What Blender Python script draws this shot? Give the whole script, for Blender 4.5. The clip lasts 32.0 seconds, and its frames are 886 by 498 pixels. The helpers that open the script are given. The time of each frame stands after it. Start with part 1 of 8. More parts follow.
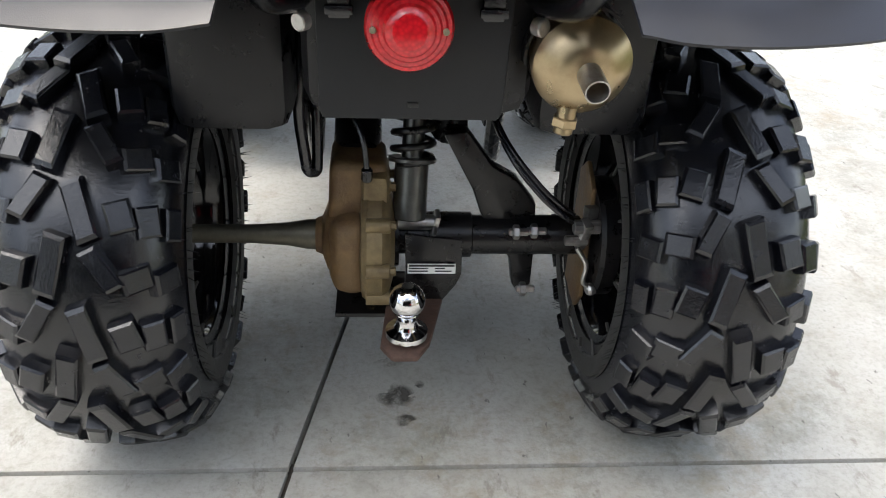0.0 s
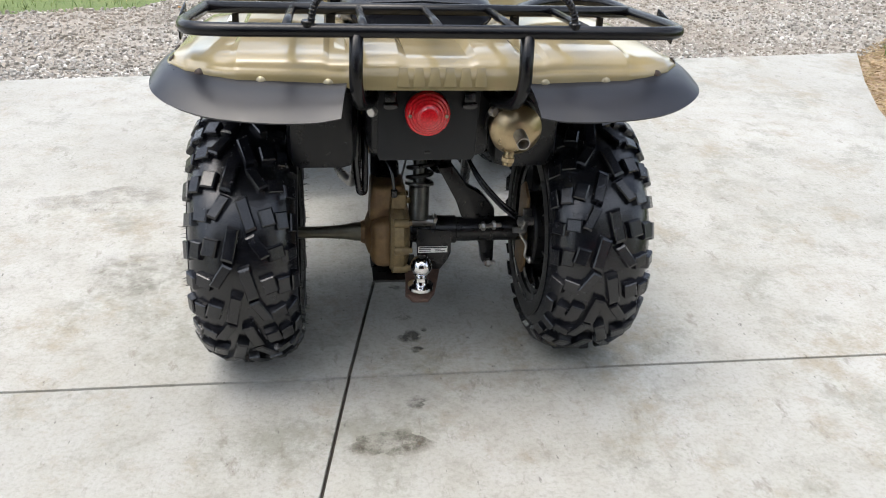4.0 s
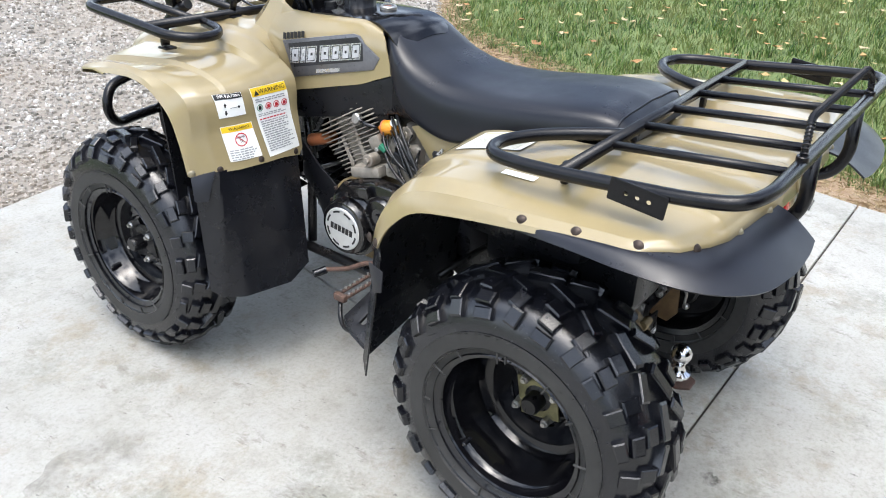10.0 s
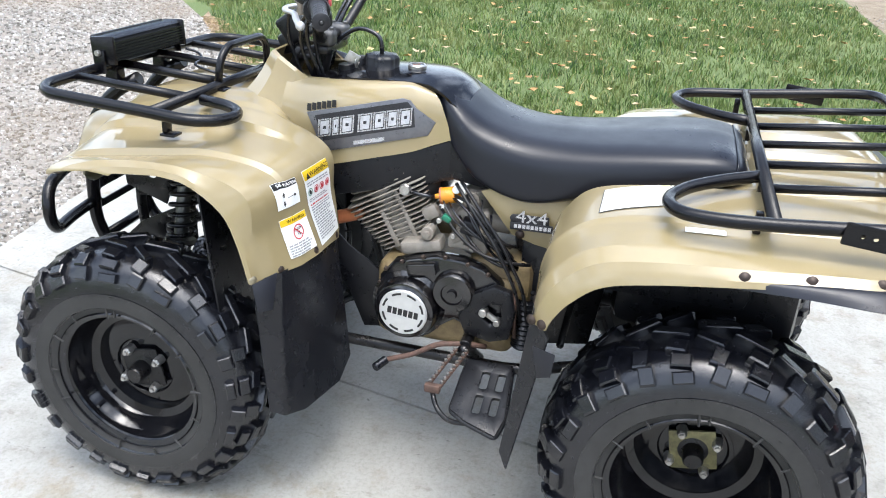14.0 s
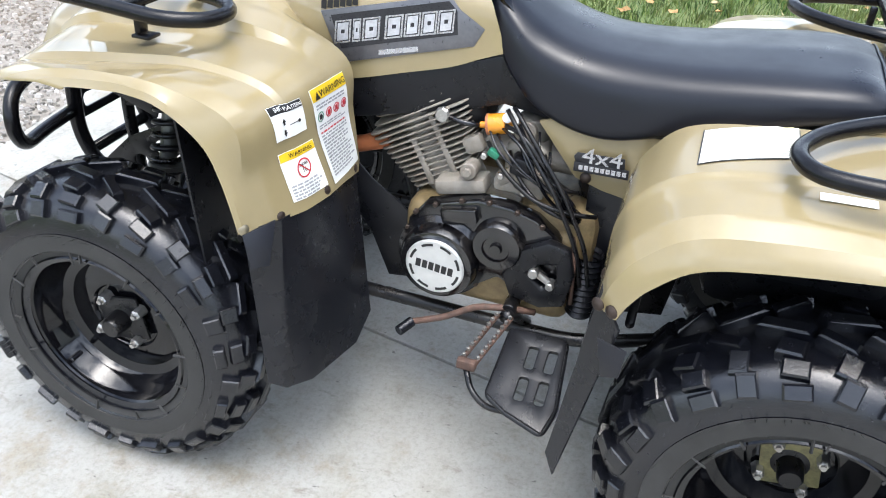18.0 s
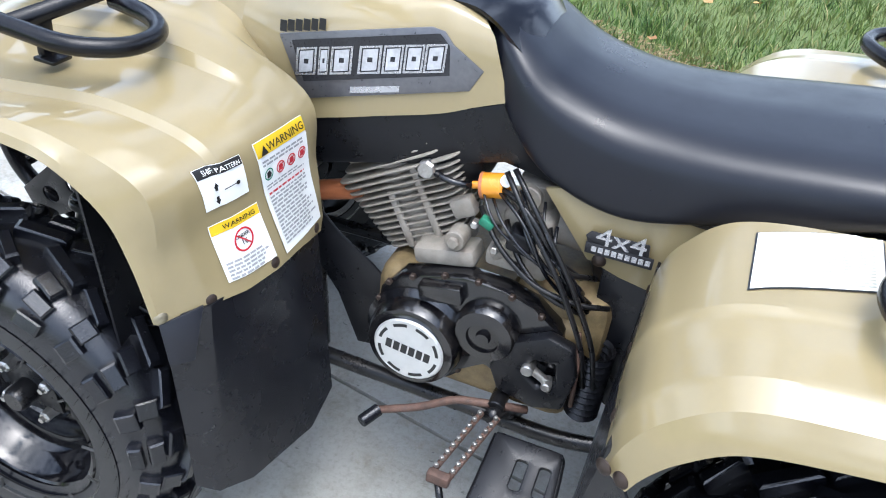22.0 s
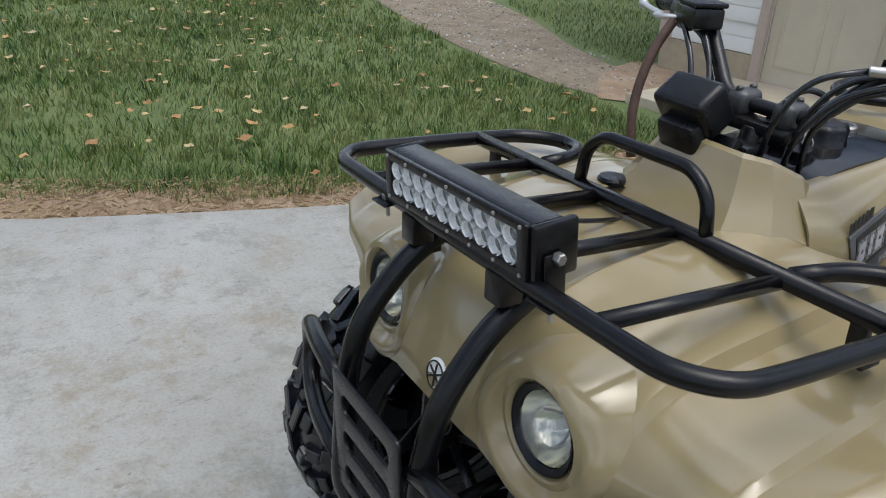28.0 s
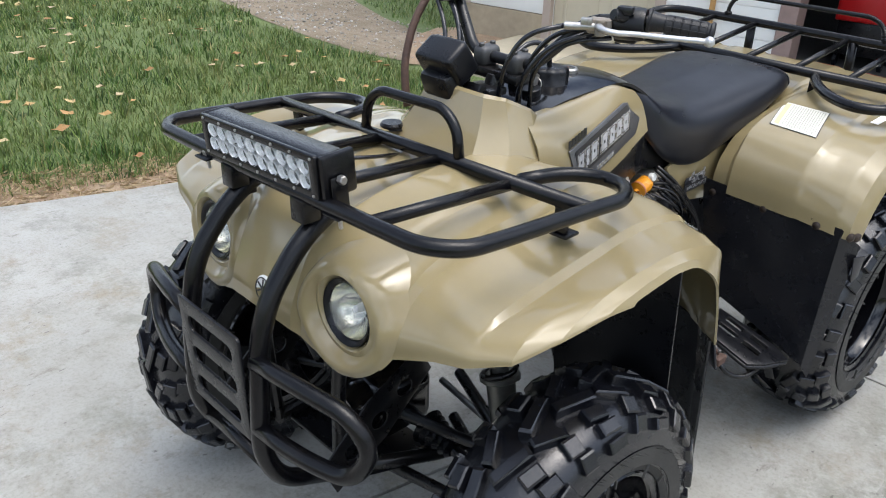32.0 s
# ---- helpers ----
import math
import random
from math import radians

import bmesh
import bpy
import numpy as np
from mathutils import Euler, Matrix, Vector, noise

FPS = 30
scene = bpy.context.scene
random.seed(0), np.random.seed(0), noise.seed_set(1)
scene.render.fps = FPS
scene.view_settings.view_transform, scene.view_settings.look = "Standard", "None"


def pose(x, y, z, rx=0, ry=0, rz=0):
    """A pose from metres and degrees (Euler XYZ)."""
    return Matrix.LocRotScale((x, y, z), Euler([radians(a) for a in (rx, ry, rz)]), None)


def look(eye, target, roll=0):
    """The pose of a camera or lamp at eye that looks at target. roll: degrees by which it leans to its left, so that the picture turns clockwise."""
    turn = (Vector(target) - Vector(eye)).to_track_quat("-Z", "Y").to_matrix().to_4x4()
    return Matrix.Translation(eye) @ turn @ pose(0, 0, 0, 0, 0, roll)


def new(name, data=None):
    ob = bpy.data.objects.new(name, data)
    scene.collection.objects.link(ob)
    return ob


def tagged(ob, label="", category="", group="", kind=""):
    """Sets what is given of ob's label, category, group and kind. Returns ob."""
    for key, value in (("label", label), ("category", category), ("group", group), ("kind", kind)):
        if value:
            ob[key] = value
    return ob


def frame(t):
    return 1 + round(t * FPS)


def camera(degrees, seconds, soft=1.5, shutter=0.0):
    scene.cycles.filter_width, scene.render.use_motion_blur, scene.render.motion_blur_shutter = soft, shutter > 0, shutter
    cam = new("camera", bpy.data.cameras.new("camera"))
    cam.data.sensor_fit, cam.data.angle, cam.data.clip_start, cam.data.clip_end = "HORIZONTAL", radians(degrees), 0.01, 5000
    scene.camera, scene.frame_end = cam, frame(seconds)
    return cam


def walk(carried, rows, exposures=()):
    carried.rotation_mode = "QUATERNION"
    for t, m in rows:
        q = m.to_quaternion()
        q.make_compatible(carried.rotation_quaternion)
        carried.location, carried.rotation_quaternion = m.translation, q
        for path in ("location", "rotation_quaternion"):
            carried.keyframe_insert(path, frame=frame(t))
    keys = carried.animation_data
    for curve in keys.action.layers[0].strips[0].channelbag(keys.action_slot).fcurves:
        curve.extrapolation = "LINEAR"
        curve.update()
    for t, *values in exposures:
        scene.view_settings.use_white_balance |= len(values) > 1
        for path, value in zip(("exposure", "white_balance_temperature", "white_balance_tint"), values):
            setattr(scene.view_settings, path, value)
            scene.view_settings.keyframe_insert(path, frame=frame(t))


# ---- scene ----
cam = camera(56.4, 32.0, soft=1.0)

# seconds, eye, yaw, pitch, roll
PATH = [
    (0.0, -0.0436, -1.1053, 0.9580, -5.26, -31.48, 3.04),
    (0.5, -0.0497, -1.1131, 0.9684, -5.08, -31.39, 3.18),
    (1.0, -0.0535, -1.1378, 0.9862, -5.66, -31.23, 3.33),
    (1.5, -0.0609, -1.1976, 1.0321, -4.79, -30.94, 3.06),
    (2.0, -0.0808, -1.3155, 1.0980, -5.40, -30.95, 3.03),
    (2.5, -0.1216, -1.4570, 1.1378, -6.45, -30.59, 2.81),
    (4.5, -0.2895, -1.8818, 1.3022, -10.83, -28.43, 2.79),
    (5.0, -0.4394, -1.8873, 1.3144, -16.67, -27.95, 4.49),
    (5.5, -0.5498, -1.7517, 1.3096, -18.84, -27.74, 4.42),
    (6.0, -0.6592, -1.5985, 1.3320, -21.72, -27.97, 3.91),
    (6.5, -0.8564, -1.4981, 1.3424, -26.43, -27.95, 2.57),
    (7.0, -1.0023, -1.4008, 1.3480, -32.65, -28.25, 4.41),
    (7.5, -1.0758, -1.2351, 1.3410, -37.46, -29.04, 4.27),
    (8.0, -1.1632, -1.1612, 1.3529, -41.36, -27.97, 4.34),
    (8.5, -1.3411, -1.1190, 1.3615, -45.43, -27.78, 3.51),
    (9.0, -1.4780, -1.0313, 1.3586, -47.84, -28.13, 3.80),
    (9.5, -1.5254, -0.8331, 1.3702, -50.78, -28.28, 2.90),
    (10.0, -1.6202, -0.6410, 1.4018, -54.15, -28.25, 2.28),
    (10.5, -1.7418, -0.4582, 1.4076, -59.39, -27.37, 2.49),
    (11.0, -1.7651, -0.2772, 1.3800, -62.51, -27.27, 3.39),
    (11.5, -1.7377, -0.0896, 1.3899, -65.53, -27.28, 2.68),
    (12.0, -1.7504, 0.0584, 1.3866, -69.75, -27.67, 2.22),
    (12.5, -1.7777, 0.1621, 1.3820, -74.56, -27.71, 3.00),
    (13.0, -1.8065, 0.1888, 1.3786, -75.90, -26.54, 3.16),
    (13.5, -1.8339, 0.1800, 1.3969, -75.97, -25.51, 3.00),
    (15.5, -1.8015, 0.2664, 1.3863, -76.80, -26.82, 3.96),
    (16.0, -1.6961, 0.2786, 1.3898, -75.05, -29.09, 4.05),
    (16.5, -1.6000, 0.2711, 1.3571, -72.89, -30.49, 3.93),
    (17.0, -1.5371, 0.2631, 1.3358, -73.04, -31.63, 4.34),
    (17.5, -1.4997, 0.2651, 1.3290, -72.91, -32.34, 3.98),
    (18.0, -1.4685, 0.2815, 1.3115, -72.88, -33.05, 3.83),
    (18.5, -1.4466, 0.3330, 1.2899, -75.04, -35.67, 4.44),
    (19.0, -1.4048, 0.3955, 1.2562, -76.90, -38.59, 4.70),
    (19.5, -1.3150, 0.4128, 1.2296, -78.58, -39.50, 5.97),
    (20.0, -1.1944, 0.3907, 1.2106, -77.49, -41.47, 7.18),
    (20.5, -1.1429, 0.3800, 1.2074, -75.28, -42.19, 7.44),
    (21.0, -1.1227, 0.3639, 1.2220, -72.68, -42.98, 6.45),
    (21.5, -1.1210, 0.3565, 1.2659, -73.36, -41.34, 7.25),
    (22.0, -1.1302, 0.3557, 1.3161, -72.42, -36.00, 6.84),
    (22.5, -1.1468, 0.3374, 1.3670, -67.95, -31.71, 4.27),
    (23.0, -1.1769, 0.3206, 1.3501, -67.75, -31.47, 5.06),
    (23.5, -1.1136, 0.3287, 1.3225, -57.95, -33.09, 0.42),
    (24.0, -0.9271, 0.4129, 1.3365, -53.58, -30.42, 1.08),
    (24.5, -0.7570, 0.4365, 1.3620, -44.86, -29.76, 1.48),
    (25.0, -0.6842, 0.4963, 1.3691, -40.09, -29.79, 2.97),
    (25.5, -0.7364, 0.6647, 1.3495, -44.55, -30.59, 5.17),
    (27.5, -0.8542, 1.7685, 1.2887, -102.93, -27.31, 3.03),
    (28.0, -0.7702, 1.9772, 1.3108, -122.24, -25.26, 3.12),
    (28.5, -0.7121, 2.1706, 1.3113, -137.45, -24.38, 2.90),
    (29.0, -0.7137, 2.3369, 1.3418, -144.96, -23.92, 2.66),
    (29.5, -0.7084, 2.3864, 1.3390, -146.28, -24.10, 1.62),
    (30.0, -0.7077, 2.4067, 1.3383, -147.02, -24.66, 0.40),
    (30.5, -0.7152, 2.4112, 1.3427, -147.55, -25.65, -0.45),
    (31.0, -0.7574, 2.3905, 1.3505, -146.28, -26.17, 0.39),
    (31.5, -0.8746, 2.2819, 1.3722, -140.11, -26.76, 1.47),
    (32.0, -1.0515, 2.1115, 1.3787, -134.44, -26.62, 2.12),
]


def rig(x, y, z, yaw, pitch, roll):
    a, b = radians(yaw), radians(pitch)
    way = Vector((-math.sin(a) * math.cos(b), math.cos(a) * math.cos(b), math.sin(b)))
    eye = Vector((x, y, z))
    return look(eye, eye + way, roll)


# the camera sets its own exposure as it goes
walk(cam, [(row[0], rig(*row[1:])) for row in PATH],
     [(0.0, 1.25, 6500, 8), (2.0, 1.01, 6500, 8), (5.0, 0.87, 6450, 8), (12.5, 1.14, 6050, 8), (19.0, 1.23, 6000, 8), (21.0, 1.37, 5800, 8), (22.0, 1.19, 5700, 8), (23.0, 0.53, 5750, 8), (24.0, 0.57, 5850, 8), (25.5, 0.29, 6000, 8), (28.0, -0.01, 6100, 8), (29.0, 0.57, 6150, 8), (32.0, 0.55, 6150, 8)])

# ---------------------------------------------------------------- light
world = bpy.data.worlds.new("overcast_sky")
scene.world = world
world.use_nodes = True
wn = world.node_tree.nodes
sky = wn.new("ShaderNodeTexSky")
sky.sky_type = "NISHITA"
sky.sun_disc = False
sky.sun_elevation = radians(75)
sky.sun_rotation = radians(-112)
sky.air_density, sky.dust_density, sky.ozone_density = 1.0, 4.0, 1.0
soften = wn.new("ShaderNodeHueSaturation")
soften.inputs["Saturation"].default_value = 0.55
world.node_tree.links.new(sky.outputs[0], soften.inputs["Color"])
# broken cloud over the blue
cloud = wn.new("ShaderNodeTexNoise")
cloud.inputs["Scale"].default_value, cloud.inputs["Detail"].default_value, cloud.inputs["Roughness"].default_value = 3.4, 5.0, 0.6
cover = wn.new("ShaderNodeValToRGB")
cover.color_ramp.elements[0].position, cover.color_ramp.elements[0].color = 0.42, (0.38, 0.42, 0.50, 1)
cover.color_ramp.elements[1].position, cover.color_ramp.elements[1].color = 0.58, (1.80, 1.76, 1.70, 1)
veil = wn.new("ShaderNodeMixRGB")
veil.blend_type, veil.inputs[0].default_value = "MULTIPLY", 1.0
world.node_tree.links.new(wn.new("ShaderNodeTexCoord").outputs["Generated"], cloud.inputs["Vector"])
world.node_tree.links.new(cloud.outputs[0], cover.inputs[0])
world.node_tree.links.new(soften.outputs[0], veil.inputs[1])
world.node_tree.links.new(cover.outputs[0], veil.inputs[2])
world.node_tree.links.new(veil.outputs[0], wn["Background"].inputs[0])
wn["Background"].inputs[1].default_value = 0.20
sun_data = bpy.data.lights.new("sun", "SUN")
sun_data.energy, sun_data.angle, sun_data.color = 0.30, radians(80), (0.97, 1.0, 0.97)
sun = new("sun", sun_data)
sun.matrix_world = look((-2.0, -0.8, 8), (0, 0, 0))


# ---------------------------------------------------------------- materials
def node_mat(name):
    m = bpy.data.materials.new(name)
    m.use_nodes = True
    return m, m.node_tree.nodes, m.node_tree.links, m.node_tree.nodes["Principled BSDF"]


def noise_node(n, l, scale, detail=4.0, rough=0.55, coords=None, kind="ShaderNodeTexNoise"):
    t = n.new(kind)
    t.inputs["Scale"].default_value = scale
    if kind == "ShaderNodeTexNoise":
        t.inputs["Detail"].default_value, t.inputs["Roughness"].default_value = detail, rough
    if coords is not None:
        l.new(coords, t.inputs["Vector"])
    return t


def ramp(n, l, source, stops):
    r = n.new("ShaderNodeValToRGB")
    while len(r.color_ramp.elements) < len(stops):
        r.color_ramp.elements.new(0.5)
    for e, (p, c) in zip(r.color_ramp.elements, stops):
        e.position, e.color = p, (*c, 1) if len(c) == 3 else c
    l.new(source, r.inputs[0])
    return r


def mix(n, l, fac, a, b, mode="MIX"):
    x = n.new("ShaderNodeMixRGB")
    x.blend_type = mode
    for sock, v in zip(x.inputs, (fac, a, b)):
        if isinstance(v, (int, float)):
            sock.default_value = v
        elif isinstance(v, tuple):
            sock.default_value = (*v, 1)
        else:
            l.new(v, sock)
    return x.outputs[0]


def place_coords(n):
    return n.new("ShaderNodeNewGeometry").outputs["Position"]


def plain(name, colour, rough, metal=0.0, vary=0.12, grain=60.0, bump=0.0, bump_scale=300.0, coat=0.0, dirt=None, dirt_scale=9.0, dirt_amount=0.5, spec=0.5):
    """A surface of one material with uneven colour and gloss at two scales, fine relief and dirt patches."""
    m, n, l, p = node_mat(name)
    c = place_coords(n)
    big, fine = noise_node(n, l, grain / 8, 3, coords=c), noise_node(n, l, grain, 5, 0.65, coords=c)
    dark, light = tuple(v * (1 - vary) for v in colour), tuple(min(1, v * (1 + vary)) for v in colour)
    both = n.new("ShaderNodeMath")
    both.operation = "ADD"
    half = n.new("ShaderNodeMath")
    half.operation, half.inputs[1].default_value = "MULTIPLY", 0.5
    l.new(big.outputs[0], both.inputs[0]), l.new(fine.outputs[0], both.inputs[1]), l.new(both.outputs[0], half.inputs[0])
    col = ramp(n, l, half.outputs[0], [(0.35, dark), (0.65, light)]).outputs[0]
    if dirt:
        d = noise_node(n, l, dirt_scale, 6, 0.7, coords=c)
        mask = ramp(n, l, d.outputs[0], [(0.48, (0, 0, 0)), (0.72, (dirt_amount,) * 3)]).outputs[0]
        col = mix(n, l, mask, col, dirt)
    l.new(col, p.inputs["Base Color"])
    rr = ramp(n, l, fine.outputs[0], [(0.3, (max(0.02, rough - 0.07),) * 3), (0.7, (min(1, rough + 0.07),) * 3)])
    l.new(rr.outputs[0], p.inputs["Roughness"])
    p.inputs["Metallic"].default_value = metal
    p.inputs["Specular IOR Level"].default_value = spec
    p.inputs["Coat Weight"].default_value = coat
    p.inputs["Coat Roughness"].default_value = 0.05
    if bump:
        b = n.new("ShaderNodeBump")
        b.inputs["Strength"].default_value, b.inputs["Distance"].default_value = bump, 0.002
        bt = noise_node(n, l, bump_scale, 4, 0.6, coords=c)
        l.new(bt.outputs[0], b.inputs["Height"]), l.new(b.outputs[0], p.inputs["Normal"])
    return m


TAN = plain("tan_plastic", (0.262, 0.210, 0.108), 0.42, spec=0.25, vary=0.07, grain=14, bump=0.02, bump_scale=500, coat=1.0, dirt=(0.24, 0.195, 0.10), dirt_scale=6, dirt_amount=0.3)
BLACK_PLASTIC = plain("black_moulded_plastic", (0.0055, 0.0058, 0.0075), 0.30, vary=0.25, grain=30, bump=0.12, bump_scale=900, dirt=(0.04, 0.038, 0.036), dirt_scale=7, dirt_amount=0.12, spec=0.34)
GUARD = plain("smooth_black_guard", (0.0075, 0.0080, 0.0105), 0.27, vary=0.2, grain=12, bump=0.03, bump_scale=500, dirt=(0.045, 0.042, 0.038), dirt_scale=5, dirt_amount=0.15, spec=0.45)
GRIP = plain("worn_grip_rubber", (0.016, 0.016, 0.018), 0.45, vary=0.25, grain=60, bump=0.15, bump_scale=700, dirt=(0.05, 0.047, 0.042), dirt_scale=30, dirt_amount=0.35, spec=0.35)
FLAP = plain("faded_black_flap", (0.012, 0.013, 0.018), 0.33, spec=0.4, vary=0.2, grain=12, bump=0.08, bump_scale=700, dirt=(0.010, 0.010, 0.011), dirt_scale=13, dirt_amount=0.6)
GLOSS_BLACK = plain("gloss_black_plastic", (0.0030, 0.0030, 0.0040), 0.12, vary=0.2, grain=30, spec=0.5, dirt=(0.012, 0.012, 0.012), dirt_scale=9, dirt_amount=0.3)
PLATE_GREY = plain("grey_black_panel", (0.016, 0.017, 0.019), 0.42, spec=0.25, vary=0.15, grain=20, bump=0.05)
RACK = plain("black_powder_coat", (0.0036, 0.0037, 0.0047), 0.18, spec=0.32, vary=0.2, grain=60, bump=0.12, bump_scale=1500, dirt=(0.05, 0.04, 0.03), dirt_scale=25, dirt_amount=0.12)
FRAME_BLACK = plain("black_frame_paint", (0.0050, 0.0050, 0.0058), 0.30, spec=0.4, vary=0.3, grain=40, bump=0.1, dirt=(0.05, 0.042, 0.035), dirt_scale=18, dirt_amount=0.25)
RUBBER = plain("tyre_rubber", (0.0050, 0.0055, 0.0080), 0.22, spec=0.65, vary=0.3, grain=50, bump=0.22, bump_scale=260, dirt=(0.011, 0.011, 0.012), dirt_scale=16, dirt_amount=0.5)
SIDEWALL = plain("tyre_sidewall_rubber", (0.036, 0.0355, 0.034), 0.55, spec=0.22, vary=0.2, grain=60, bump=0.15, bump_scale=900)
RIM = plain("gloss_black_wheel", (0.004, 0.004, 0.005), 0.08, vary=0.2, grain=40, coat=0.0, spec=0.5)
VINYL = plain("black_seat_vinyl", (0.0062, 0.0072, 0.0115), 0.32, spec=0.40, vary=0.10, grain=10, bump=0.05, bump_scale=650)
ENGINE_ALU = plain("weathered_cast_aluminium", (0.275, 0.250, 0.212), 0.6, metal=0.25, vary=0.2, grain=70, bump=0.3, bump_scale=400, dirt=(0.17, 0.13, 0.09), dirt_scale=22, dirt_amount=0.6)
ENGINE_BLACK = plain("gloss_black_engine_paint", (0.004, 0.004, 0.005), 0.13, spec=0.8, vary=0.3, grain=50, bump=0.08, dirt=(0.07, 0.06, 0.05), dirt_scale=30, dirt_amount=0.25)
RUSTY = plain("rust_brown_gear_case", (0.16, 0.098, 0.042), 0.55, metal=0.1, vary=0.35, grain=45, bump=0.5, bump_scale=160, dirt=(0.075, 0.035, 0.018), dirt_scale=17, dirt_amount=0.85)
ALU_BROWN = plain("stained_alloy", (0.21, 0.155, 0.075), 0.5, metal=0.25, vary=0.3, grain=60, bump=0.4, bump_scale=220, dirt=(0.09, 0.055, 0.03), dirt_scale=25, dirt_amount=0.7)
AXLE_STEEL = plain("dull_axle_steel", (0.13, 0.12, 0.09), 0.45, metal=0.6, vary=0.25, grain=80, bump=0.1)
STEEL = plain("zinc_steel", (0.45, 0.44, 0.42), 0.35, metal=0.9, vary=0.2, grain=90, dirt=(0.2, 0.14, 0.09), dirt_scale=60, dirt_amount=0.5)
RUST = plain("rusted_steel", (0.085, 0.048, 0.034), 0.7, vary=0.4, grain=90, bump=0.6, bump_scale=300, dirt=(0.05, 0.025, 0.018), dirt_scale=40, dirt_amount=0.7)
CHROME = plain("chrome_ball", (0.72, 0.72, 0.73), 0.08, metal=1.0, vary=0.1, grain=60, dirt=(0.4, 0.36, 0.33), dirt_scale=50, dirt_amount=0.4)
LEVER = plain("worn_alloy_lever", (0.52, 0.52, 0.52), 0.40, metal=0.7, vary=0.08, grain=60)
MUFFLER = plain("heat_tinted_stainless", (0.42, 0.33, 0.20), 0.3, metal=0.85, vary=0.2, grain=20, dirt=(0.22, 0.14, 0.07), dirt_scale=14, dirt_amount=0.55)
WHITE = plain("white_decal", (0.78, 0.78, 0.75), 0.4, vary=0.04, grain=50)
YELLOW = plain("yellow_decal", (0.75, 0.50, 0.02), 0.4, vary=0.05, grain=50)
INK = plain("black_ink", (0.012, 0.012, 0.012), 0.4, vary=0.1, grain=50)
GREY_INK = plain("grey_ink", (0.30, 0.30, 0.30), 0.5, vary=0.1, grain=50)
RED_INK = plain("red_ink", (0.45, 0.02, 0.03), 0.4, vary=0.1, grain=50)
GREEN_INK = plain("green_ink", (0.02, 0.20, 0.11), 0.4, vary=0.1, grain=50)
SILVER = plain("silver_badge", (0.50, 0.50, 0.52), 0.28, metal=0.8, vary=0.12, grain=80)
DARK_SILVER = plain("dark_badge_field", (0.028, 0.028, 0.032), 0.32, metal=0.3, vary=0.3, grain=400)
SCREW = plain("brown_black_screw", (0.045, 0.032, 0.025), 0.45, metal=0.5, vary=0.4, grain=90)
SCREW_LIGHT = plain("worn_steel_screw", (0.33, 0.29, 0.20), 0.45, metal=0.7, vary=0.3, grain=90)
AMBER = plain("amber_fuel_filter", (0.62, 0.25, 0.015), 0.25, vary=0.15, grain=40, coat=0.3)
ORANGE = plain("orange_rubber", (0.36, 0.12, 0.045), 0.5, vary=0.15, grain=40)
RED_PLASTIC = plain("faded_red_switch", (0.45, 0.06, 0.07), 0.45, vary=0.1, grain=60)
BLUE = plain("blue_key_tag", (0.02, 0.06, 0.45), 0.4, vary=0.1, grain=60)
RED_PAINT = plain("red_cabinet_paint", (0.50, 0.01, 0.012), 0.35, vary=0.06, grain=10)


def red_lens():
    m, n, l, p = node_mat("red_tail_lens")
    v = noise_node(n, l, 220, 2, coords=place_coords(n), kind="ShaderNodeTexVoronoi")
    col = ramp(n, l, v.outputs[0], [(0.1, (0.62, 0.012, 0.02)), (0.8, (0.40, 0.006, 0.012))])
    l.new(col.outputs[0], p.inputs["Base Color"])
    p.inputs["Roughness"].default_value = 0.18
    p.inputs["Coat Weight"].default_value = 0.5
    p.inputs["Subsurface Weight"].default_value = 0.25
    p.inputs["Subsurface Radius"].default_value = (0.02, 0.004, 0.004)
    return m


def clear_glass(name, cover=0.10):
    """Thin clear cover glass: gloss over an almost clear body."""
    m, n, l, p = node_mat(name)
    p.inputs["Base Color"].default_value = (0.8, 0.82, 0.8, 1)
    p.inputs["Roughness"].default_value = 0.03
    p.inputs["Alpha"].default_value = cover
    return m


LENS_RED = red_lens()
GLASS = clear_glass("clear_lamp_glass")
REFLECTOR = plain("mirror_reflector", (0.55, 0.54, 0.44), 0.12, metal=1.0, vary=0.08, grain=120)
LED_CUP = plain("led_reflector_cup", (0.92, 0.93, 0.94), 0.36, metal=0.35, vary=0.1, grain=300)
DIAL = plain("dial_face", (0.06, 0.065, 0.07), 0.15, vary=0.2, grain=60, coat=0.5)


